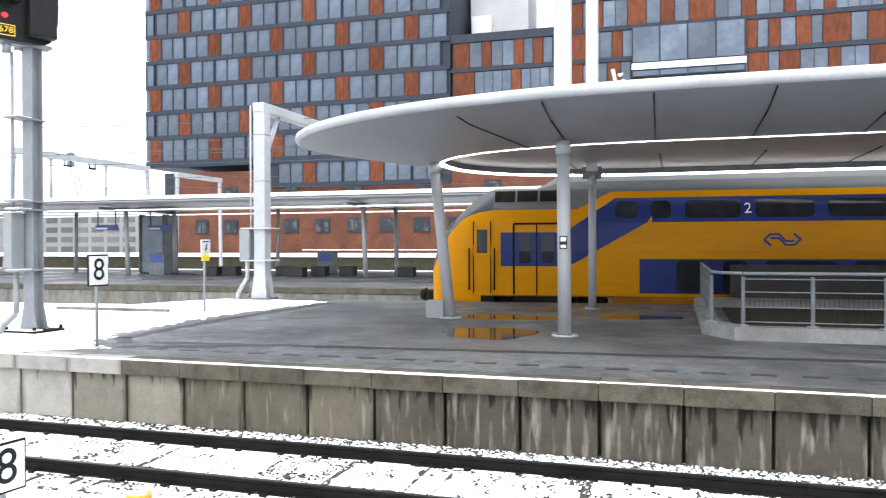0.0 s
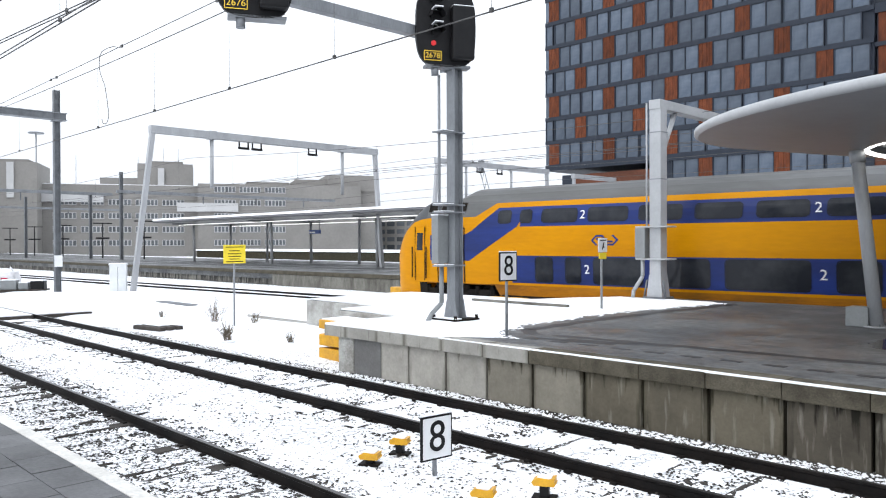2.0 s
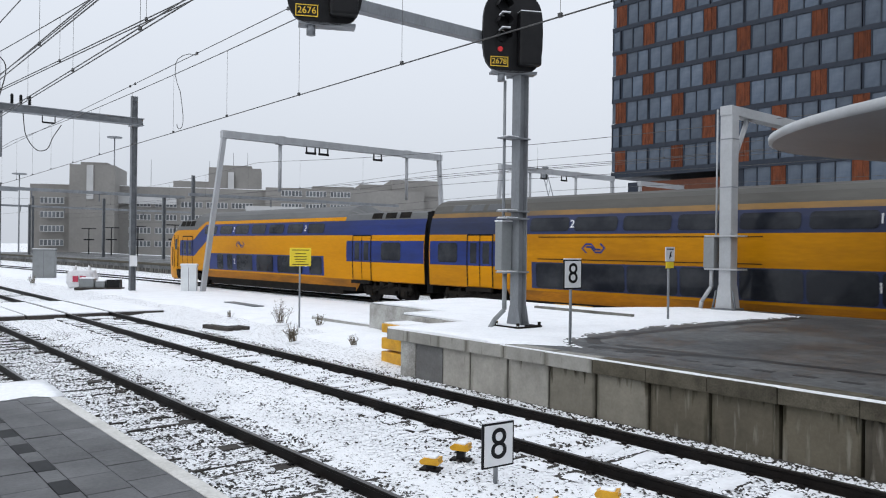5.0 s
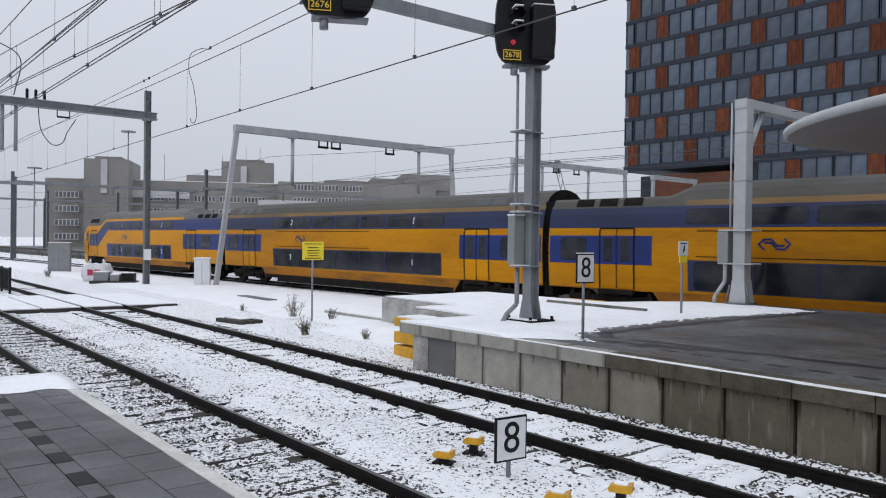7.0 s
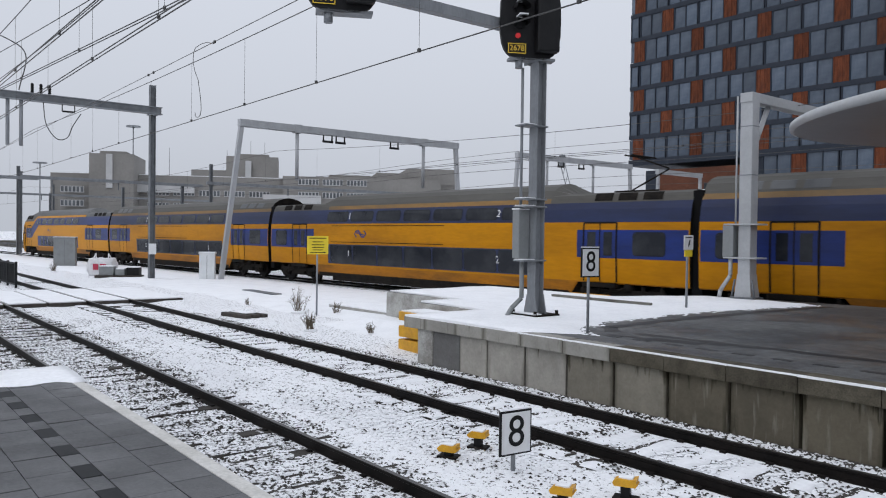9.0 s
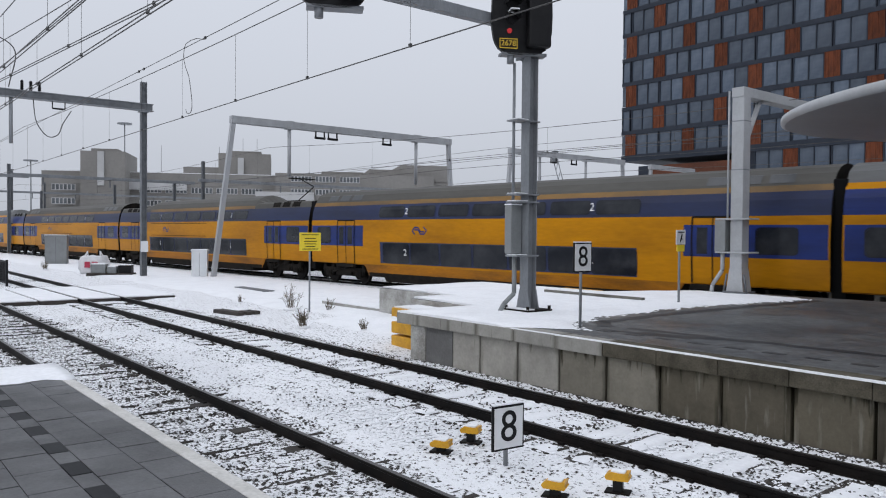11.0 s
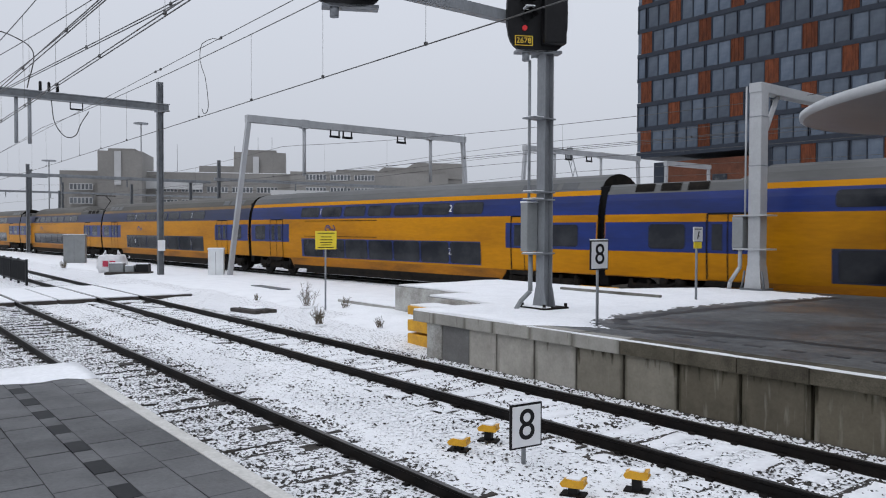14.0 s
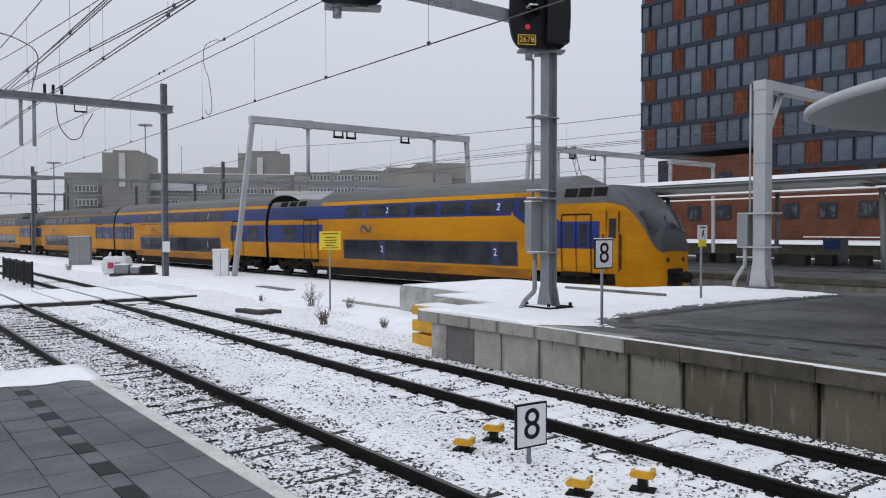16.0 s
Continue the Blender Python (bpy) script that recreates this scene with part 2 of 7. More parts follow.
# train
M["t_yellow"] = material("train_yellow", (0.53, 0.224, 0.0005), 0.34, other=(0.40, 0.155, 0.001), scale=0.5, detail=9, lo=0.42, hi=0.85, fine=0.05, stretch=(0.35, 1, 1.6), spec=0.10)
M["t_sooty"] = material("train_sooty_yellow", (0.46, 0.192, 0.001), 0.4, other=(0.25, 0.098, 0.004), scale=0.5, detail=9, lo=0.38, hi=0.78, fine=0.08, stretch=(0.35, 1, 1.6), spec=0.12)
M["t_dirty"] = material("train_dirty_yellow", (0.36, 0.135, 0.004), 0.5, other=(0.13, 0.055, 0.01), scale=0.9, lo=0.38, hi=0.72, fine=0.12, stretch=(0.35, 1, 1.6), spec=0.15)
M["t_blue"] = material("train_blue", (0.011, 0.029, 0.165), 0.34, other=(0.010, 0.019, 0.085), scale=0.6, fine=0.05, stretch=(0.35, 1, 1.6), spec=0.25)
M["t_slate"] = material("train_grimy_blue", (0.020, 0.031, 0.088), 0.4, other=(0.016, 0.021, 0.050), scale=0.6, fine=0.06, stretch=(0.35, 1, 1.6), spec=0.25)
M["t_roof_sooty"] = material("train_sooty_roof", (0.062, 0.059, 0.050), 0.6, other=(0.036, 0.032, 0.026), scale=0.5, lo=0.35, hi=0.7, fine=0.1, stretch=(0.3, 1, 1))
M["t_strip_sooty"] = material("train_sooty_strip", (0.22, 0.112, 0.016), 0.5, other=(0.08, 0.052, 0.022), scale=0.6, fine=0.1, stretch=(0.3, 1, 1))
M["t_roof"] = material("train_roof_grey", (0.105, 0.109, 0.112), 0.6, other=(0.06, 0.059, 0.055), scale=0.5, lo=0.35, hi=0.7, fine=0.08, stretch=(0.3, 1, 1))
M["t_mask"] = material("cab_mask_grey", (0.050, 0.055, 0.060), 0.38, other=(0.034, 0.037, 0.041), scale=0.8, fine=0.06)
M["t_glass"] = material("train_glass", (0.011, 0.013, 0.018), 0.12, other=(0.034, 0.037, 0.042), scale=0.9, lo=0.42, hi=0.70, spec=0.25)
M["t_black"] = material("train_underframe", (0.007, 0.0065, 0.006), 0.8, other=(0.018, 0.015, 0.012), scale=3, fine=0.2, spec=0.1)
M["t_gang"] = material("gangway_rubber", (0.006, 0.006, 0.0065), 0.85, spec=0.1)
M["t_white"] = material("train_white_digit", (0.75, 0.75, 0.76), 0.4)
# buildings
M["brick"] = material("red_brick", (0.150, 0.046, 0.021), 0.9, other=(0.078, 0.027, 0.015), scale=1.4, fine=0.25, spread=0.2, stretch=(2.2, 1, 0.5), spec=0.2)
M["brick2"] = material("brown_brick", (0.128, 0.050, 0.029), 0.85, other=(0.085, 0.035, 0.022), scale=0.5, fine=0.2, spec=0.2)
M["frame"] = material("dark_window_frame", (0.020, 0.026, 0.038), 0.55, other=(0.028, 0.034, 0.046), scale=1, spec=0.2)
M["glass"] = material("window_glass", (0.050, 0.068, 0.097), 0.07, other=(0.097, 0.119, 0.150), scale=0.35, lo=0.42, hi=0.7, spread=0.3, spec=0.55)
M["glass_dark"] = material("dim_window_glass", (0.018, 0.022, 0.027), 0.12, other=(0.07, 0.075, 0.08), scale=0.9, lo=0.5, hi=0.62, spec=0.4)
M["office"] = material("office_concrete", (0.245, 0.235, 0.22), 0.9, other=(0.205, 0.197, 0.185), scale=0.15, fine=0.05)
M["office_white"] = material("office_pale", (0.5, 0.5, 0.5), 0.8, other=(0.43, 0.43, 0.43), scale=0.3)
M["office_glass"] = material("office_glass", (0.10, 0.11, 0.12), 0.2, spread=0.3)
# distance haze is put into this pale base colour
M["haze"] = material("haze_tinted_wall", (0.52, 0.53, 0.55), 0.9, other=(0.47, 0.48, 0.5), scale=0.1)



def wet(m, scale, lo, hi, dry, damp):
    """Lets a surface shine in patches where water stands on it."""
    n, l = m.node_tree.nodes, m.node_tree.links
    gm = n.new("ShaderNodeNewGeometry")
    t = n.new("ShaderNodeTexNoise")
    t.inputs["Scale"].default_value, t.inputs["Detail"].default_value = scale, 7
    r = n.new("ShaderNodeMapRange")
    for key, v in (("From Min", lo), ("From Max", hi), ("To Min", dry), ("To Max", damp)):
        r.inputs[key].default_value = v
    l.new(gm.outputs["Position"], t.inputs["Vector"])
    l.new(t.outputs["Fac"], r.inputs["Value"])
    l.new(r.outputs[0], n["Principled BSDF"].inputs["Roughness"])


wet(M["paving"], 0.5, 0.42, 0.62, 0.62, 0.31)
wet(M["tile"], 0.9, 0.40, 0.62, 0.6, 0.34)
# ---------------------------------------------------------------- builders


def mesh_ob(name, bm, mat, parent=None, label=""):
    me = bpy.data.meshes.new(name)
    bm.normal_update()
    bm.to_mesh(me)
    bm.free()
    for q in (mat if isinstance(mat, (list, tuple)) else [mat]):
        me.materials.append(q)
    ob = new(name, me)
    if parent:
        ob.parent = parent
    if label:
        ob["label"] = label
    return ob


def part(name, bm, mat, parent, label=""):
    return mesh_ob(name, bm, mat, parent, label)


def share(name, me, parent, m):
    """Another object on the same mesh."""
    ob = new(name, me)
    ob.parent = parent
    ob.matrix_basis = m
    return ob


def empty(name, x=0, y=0, z=0, rz=0):
    ob = new(name)
    ob.empty_display_size = 0.2
    ob.matrix_basis = pose(x, y, z, 0, 0, rz)
    return ob


def add_box(bm, x0, x1, y0, y1, z0, z1, bevel=0.0, mi=0):
    vs = [bm.verts.new(p) for p in ((x0, y0, z0), (x1, y0, z0), (x1, y1, z0), (x0, y1, z0), (x0, y0, z1), (x1, y0, z1), (x1, y1, z1), (x0, y1, z1))]
    fs = [bm.faces.new([vs[i] for i in q]) for q in ((3, 2, 1, 0), (4, 5, 6, 7), (0, 1, 5, 4), (1, 2, 6, 5), (2, 3, 7, 6), (3, 0, 4, 7))]
    for f in fs:
        f.material_index = mi
    if bevel:
        es = {e for f in fs for e in f.edges}
        bmesh.ops.bevel(bm, geom=list(es), offset=bevel, segments=2, affect="EDGES", profile=0.6)
    return vs


def box(x0, x1, y0, y1, z0, z1, bevel=0.0):
    bm = bmesh.new()
    add_box(bm, x0, x1, y0, y1, z0, z1, bevel)
    return bm


def add_tube(bm, p, q, r0, r1=None, seg=10, caps=True, mi=0):
    p, q = Vector(p), Vector(q)
    d = (q - p).normalized()
    a = d.orthogonal().normalized()
    b = d.cross(a)
    r1 = r0 if r1 is None else r1
    c = [(math.cos(2 * math.pi * i / seg), math.sin(2 * math.pi * i / seg)) for i in range(seg)]
    A = [bm.verts.new(p + (a * u + b * v) * r0) for u, v in c]
    B = [bm.verts.new(q + (a * u + b * v) * r1) for u, v in c]
    for i in range(seg):
        f = bm.faces.new((A[i], A[(i + 1) % seg], B[(i + 1) % seg], B[i]))
        f.smooth = True
        f.material_index = mi
    if caps:
        bm.faces.new(A[::-1]).material_index = mi
        bm.faces.new(B).material_index = mi


def tube(p, q, r0, r1=None, seg=10):
    bm = bmesh.new()
    add_tube(bm, p, q, r0, r1, seg)
    return bm


def path_tube(points, r, seg=8):
    bm = bmesh.new()
    for a, b in zip(points, points[1:]):
        add_tube(bm, a, b, r, seg=seg)
    return bm


def add_prism(bm, pts, z0, z1, mi=0):
    """An upright prism over a polygon given counter-clockwise."""
    A = [bm.verts.new((x, y, z0)) for x, y in pts]
    B = [bm.verts.new((x, y, z1)) for x, y in pts]
    n = len(pts)
    for i in range(n):
        bm.faces.new((A[i], A[(i + 1) % n], B[(i + 1) % n], B[i])).material_index = mi
    bm.faces.new(A[::-1]).material_index = mi
    bm.faces.new(B).material_index = mi


def prism(pts, z0, z1):
    bm = bmesh.new()
    add_prism(bm, pts, z0, z1)
    return bm


def extrude_x(profile, x0, x1):
    """A profile of (y, z), swept along x."""
    bm = bmesh.new()
    A = [bm.verts.new((x0, y, z)) for y, z in profile]
    B = [bm.verts.new((x1, y, z)) for y, z in profile]
    n = len(profile)
    for i in range(n):
        bm.faces.new((A[i], A[(i + 1) % n], B[(i + 1) % n], B[i]))
    bm.faces.new(A[::-1])
    bm.faces.new(B)
    bmesh.ops.recalc_face_normals(bm, faces=bm.faces)
    return bm


def lettering(name, body, size, m, mat, parent=None, label="", depth=0.002, align="CENTER"):
    cu = bpy.data.curves.new(name, "FONT")
    cu.body, cu.size, cu.extrude = body, size, depth
    cu.align_x, cu.align_y = align, "CENTER"
    tmp = bpy.data.objects.new(name, cu)
    me = bpy.data.meshes.new_from_object(tmp)
    bpy.data.objects.remove(tmp)
    me.materials.clear()
    me.materials.append(mat)
    ob = new(name, me)
    ob.parent = parent
    ob.matrix_basis = m
    if label:
        ob["label"] = label
    return ob


def plate_pose(x, y, z, rz=0):
    """Upright writing that faces -y (turned by rz)."""
    return pose(x, y, z, 90, 0, rz)


# ---------------------------------------------------------------- the lie of the land
ZP = 0.82            # platform height over the rails
ZG = -0.16           # ballast
TRACK_A, TRACK_B = 3.97, 8.18
EDGE_NEAR, EDGE_MID = 2.285, 9.78


def track_c(x):
    return 24.15 + 0.075 * x


SLOPE = math.degrees(math.atan(0.075))
# ---------------------------------------------------------------- ground
def make_ground():
    bm = bmesh.new()
    xs = [-3000, -600, -250, -130] + [-90 + i * 1.5 for i in range(72)] + [60, 250, 600, 3000]
    ys = [-1500, -200, -20, 0] + [1.2 + i * 0.6 for i in range(46)] + [32, 50, 120, 400, 3000]
    V = {}
    for i, x in enumerate(xs):
        for j, y in enumerate(ys):
            z = ZG
            if 3 < i < len(xs) - 4 and 4 < j < 50:
                z += 0.035 * (noise.noise(Vector((x * 0.3, y * 0.5, 1))) + 0.5 * noise.noise(Vector((x * 1.1, y * 1.3, 4))))
                if y > 10 and x < -14:
                    z += 0.06
            V[i, j] = bm.verts.new((x, y, z))
    for i in range(len(xs) - 1):
        for j in range(len(ys) - 1):
            bm.faces.new((V[i, j], V[i + 1, j], V[i + 1, j + 1], V[i, j + 1])).smooth = True
    ob = mesh_ob("ground", bm, M["ground"])
    tagged(ob, "snow-covered ballast ground with dark stones showing through", "ground", kind="structure")


make_ground()


def make_track_bed():
    """The trodden, wet ballast of the near track, where less snow lies."""
    bm = bmesh.new()
    V = {}
    for i in range(40, 65):
        for j in range(2, 7):
            x, y = -90 + i * 1.5, 1.2 + j * 0.6
            z = ZG + 0.035 * (noise.noise(Vector((x * 0.3, y * 0.5, 1))) + 0.5 * noise.noise(Vector((x * 1.1, y * 1.3, 4))))
            V[i, j] = bm.verts.new((x, y, z + 0.006))
    for i in range(40, 64):
        for j in range(2, 6):
            bm.faces.new((V[i, j], V[i + 1, j], V[i + 1, j + 1], V[i, j + 1])).smooth = True
    ob = mesh_ob("track_bed", bm, M["ground_dirty"])
    tagged(ob, "wet dark ballast with thin snow under the near track", "ballast", kind="stuff")


make_track_bed()


def make_snow_field():
    """The deeper, cleaner snow past the track end of the platform."""
    bm = bmesh.new()
    rows = 90
    V = []
    for i in range(rows):
        x = -13.6 - i * 1.0
        y0 = 11.7 + 0.9 * noise.noise(Vector((x * 0.35, 2, 0))) + 0.4 * noise.noise(Vector((x * 1.3, 4, 0)))
        y1 = track_c(x) - 1.75 + 0.15 * noise.noise(Vector((x * 0.5, 7, 0)))
        row = []
        for j in range(15):
            f = j / 14
            h = -0.11 if j == 0 else (-0.05 if j == 1 else 0.0) if j in (0, 1, 14) else 0.05 + 0.05 * noise.noise(Vector((x * 0.25, f * 5, 3)))
            yq = y0 + (y1 - y0) * f
            h += 0.5 * math.exp(-((x + 15.5) / 3.6) ** 2) * min(1, max(0, (yq - 13.0) / 1.6)) * min(1, max(0, (20.3 - yq) / 1.0))
            row.append(bm.verts.new((x, yq, ZG + 0.085 + h)))
        V.append(row)
    for a, b in zip(V, V[1:]):
        for j in range(14):
            bm.faces.new((a[j], a[j + 1], b[j + 1], b[j])).smooth = True
    ob = mesh_ob("snow_field", bm, M["snow"])
    tagged(ob, "smooth untrodden snow lying between the tracks", "snow", kind="structure")


make_snow_field()


def rail_profile(y):
    return [(y - 0.07, -0.17), (y + 0.07, -0.17), (y + 0.07, -0.155), (y + 0.012, -0.13), (y + 0.012, -0.045), (y + 0.036, -0.03),
            (y + 0.036, -0.004), (y + 0.028, 0), (y - 0.028, 0), (y - 0.036, -0.004), (y - 0.036, -0.03), (y - 0.012, -0.045), (y - 0.012, -0.13), (y - 0.07, -0.155)]


def make_track(name, yc, x0, x1, label, rz=0, oy=0, sleepers=(0, 0), snowy=True):
    root = empty(name, 0, oy, 0, rz)
    tagged(root, label, "railway track", kind="structure")
    for y in (yc - 0.7535, yc + 0.7535):
        ob = part("rail", extrude_x(rail_profile(y), x0, x1), [M["rail"], M["railtop"]], root)
        for f in ob.data.polygons:
            if f.normal.z > 0.9 and f.center.z > -0.01:
                f.material_index = 1
    bm = bmesh.new()
    add_box(bm, -0.13, 0.13, yc - 1.27, yc + 1.27, -0.3, -0.156, 0.015)
    me = bpy.data.meshes.new("sleeper")
    bm.to_mesh(me)
    bm.free()
    me.materials.append(M["sleeper"])
    caps = []
    for q in range(5):
        rng = random.Random(q + int(yc * 10))
        bm = bmesh.new()
        prev = None
        for i in range(19):
            y = yc - 1.25 + i * 2.5 / 18
            if rng.random() < (0.08 if snowy else 0.05):
                prev = None
                continue
            # unsnowy caps stop short of one edge; the dark strip imitates its shade
            w0 = -0.135 + (rng.uniform(-0.03, 0.05) if snowy else rng.uniform(0.02, 0.11))
            w1 = 0.135 - (rng.uniform(-0.04, 0.07) if snowy else rng.uniform(-0.05, 0.08))
            h = (-0.138 if abs(abs(y - yc) - 0.7535) > 0.17 else -0.160) + rng.uniform(-0.006, 0.006)
            r = [bm.verts.new((w0 - 0.02, y, -0.165)), bm.verts.new((w0, y, h)), bm.verts.new((w1, y, h + rng.uniform(-0.006, 0.006))), bm.verts.new((w1 + 0.015, y, -0.165))]
            if prev:
                for j in range(3):
                    bm.faces.new((prev[j], prev[j + 1], r[j + 1], r[j])).smooth = True
            prev = r
        bmesh.ops.recalc_face_normals(bm, faces=bm.faces)
        ms = bpy.data.meshes.new("sleeper_snow")
        bm.to_mesh(ms)
        bm.free()
        ms.materials.append(M["snow"] if snowy else M["ground_dirty"])
        caps.append(ms)
    bm = bmesh.new()
    for s in (-1, 1):
        for r in (-0.7535, 0.7535):
            add_box(bm, -0.045, 0.045, yc + r + s * 0.08 - 0.03, yc + r + s * 0.08 + 0.03, -0.155, -0.118, 0.008)
    mf = bpy.data.meshes.new("rail_clip")
    bm.to_mesh(mf)
    bm.free()
    mf.materials.append(M["rail"])
    if sleepers[1] > 0:
        # snow caught along the feet of the rails
        for q, y in enumerate((yc - 0.7535, yc + 0.7535)):
            rng = random.Random(q + 40)
            bm = bmesh.new()
            x = -30.0
            while x < 6:
                step = rng.uniform(0.25, 1.3)
                for sd in (-1, 1):
                    if rng.random() < (0.7 if snowy else 0.35):
                        a, b = y + sd * 0.062, y + sd * (0.085 + rng.uniform(0, 0.02))
                        add_box(bm, x, x + step * 0.92, min(a, b), max(a, b), -0.17, -0.142 + rng.uniform(-0.004, 0.006))
                x += step
            part("rail_foot_snow", bm, M["snow"], root)
    k = 0
    x = sleepers[0]
    while x < sleepers[1]:
        share("sleeper", me, root, pose(x, 0, random.uniform(-0.006, 0.010) + (0.0 if snowy else 0.012), 0, 0, random.uniform(-0.8, 0.8)))
        share("sleeper_snow", caps[k % 5], root, pose(x, 0, 0.0 if snowy else 0.012))
        if x > -22:
            share("rail_clip", mf, root, pose(x, 0, 0))
        x += 0.62
        k += 1
    return root


make_track("track_near", TRACK_A, -150, 40, "dark steel rails on snowy sleepers beside the near platform", sleepers=(-45, 6), snowy=False)
make_track("track_middle", TRACK_B, -150, 40, "dark steel rails below the concrete platform wall", sleepers=(-45, 8))
make_track("track_train", 0, -190, 60, "rails carrying the passing train", rz=SLOPE, oy=24.15, sleepers=(-80, -12))


def make_stones():
    """Loose ballast that pokes out of the snow."""
    vs, fs = [], []
    rng = random.Random(5)

    def stone(x, y, z, r):
        k = len(vs)
        a = rng.uniform(0, 6.28)
        for i in range(4):
            b = a + i * 1.57 + rng.uniform(-0.3, 0.3)
            q = r * rng.uniform(0.7, 1.2)
            vs.append((x + math.cos(b) * q, y + math.sin(b) * q, z + rng.uniform(-0.2, 0.3) * r))
        vs.append((x + rng.uniform(-0.3, 0.3) * r, y + rng.uniform(-0.3, 0.3) * r, z + r * rng.uniform(0.5, 0.9)))
        for i in range(4):
            fs.append((k + i, k + (i + 1) % 4, k + 4))

    def on_sleeper(x, y):
        """Along a near-track sleeper's edge, mostly kept bare to stand for edge shade."""
        d = (x + 45) % 0.62
        return 2.75 < y < 5.2 and (0.47 < d < 0.56)

    bands = [(2.35, 3.18, 7.0), (3.26, 4.68, 6.2), (4.78, 5.4, 6.0), (5.4, 7.0, 1.7), (7.0, 7.4, 4.4), (7.5, 8.85, 3.3), (8.98, 9.75, 6.5), (9.9, 13.4, 0.9)]
    for y0, y1, dens in bands:
        n = int((y1 - y0) * 1500 * dens)
        for i in range(n):
            u = rng.random()
            x = 4.5 - 30 * u ** 1.25
            if y0 == 9.9 and x > -14:
                continue
            y = rng.uniform(y0, y1)
            if noise.noise(Vector((x * 0.9, y * 1.4, 9))) + 0.3 * noise.noise(Vector((x * 4, y * 4, 2))) < (0.16 - 0.08 * dens):
                continue
            if on_sleeper(x, y) and rng.random() < 0.6:
                continue
            stone(x, y, ZG + 0.008 + rng.uniform(-0.012, 0.012), rng.uniform(0.010, 0.030))
    me = bpy.data.meshes.new("ballast")
    me.from_pydata(vs, [], fs)
    me.materials.append(M["stone"])
    ob = new("ballast", me)
    tagged(ob, "dark grey ballast stones dusted with snow", "ballast", kind="stuff")
    vs2, fs2 = [], []
    vs, fs = vs2, fs2

    def lump(x, y, z, r):
        k = len(vs2)
        a = rng.uniform(0, 6.28)
        for i in range(5):
            b = a + i * 1.257
            q = r * rng.uniform(0.8, 1.2)
            vs2.append((x + math.cos(b) * q, y + math.sin(b) * q, z))
        vs2.append((x, y, z + r * rng.uniform(0.45, 0.75)))
        for i in range(5):
            fs2.append((k + i, k + (i + 1) % 5, k + 5))

    for i in range(7000):
        lump(rng.uniform(-12.8, 6), rng.uniform(9.05, 9.77), ZG + 0.012, rng.uniform(0.014, 0.042))
    for i in range(42000):
        x = 4.5 - 26 * rng.random() ** 1.3
        y0, y1 = rng.choice(((9.0, 9.76), (4.85, 7.1), (4.85, 7.1), (4.85, 7.1), (7.5, 8.85), (7.5, 8.85), (2.38, 3.15), (3.28, 4.66)))
        y = rng.uniform(y0, y1)
        if not (on_sleeper(x, y) and rng.random() < 0.8):
            lump(x, y, ZG + 0.004, rng.uniform(0.012, 0.034))
    me = bpy.data.meshes.new("snow_clumps")
    me.from_pydata(vs2, [], fs2)
    me.materials.append(M["snow"])
    for p in me.polygons:
        p.use_smooth = True
    tagged(new("snow_clumps", me), "small clumps of snow lying on the ballast", "snow", kind="stuff")


make_stones()


# ---------------------------------------------------------------- the middle platform
def edge_far(x):
    return 22.45 + 0.075 * x


def make_ballast_strip():
    bm = bmesh.new()
    prev = None
    rng = random.Random(77)
    for i in range(160):
        x = -12.9 + i * 0.12
        r = [bm.verts.new((x, 9.16 + rng.uniform(-0.12, 0.12), ZG + 0.004)), bm.verts.new((x, 9.5 + rng.uniform(-0.05, 0.05), ZG + 0.012)), bm.verts.new((x, EDGE_MID + 0.05, ZG + 0.02))]
        if prev:
            for j in range(2):
                bm.faces.new((prev[j], r[j], r[j + 1], prev[j + 1]))
        prev = r
    ob = part("ballast_strip", bm, M["stone"], None)
    tagged(ob, "dark ballast along the foot of the platform wall", "ballast", kind="stuff")


make_ballast_strip()


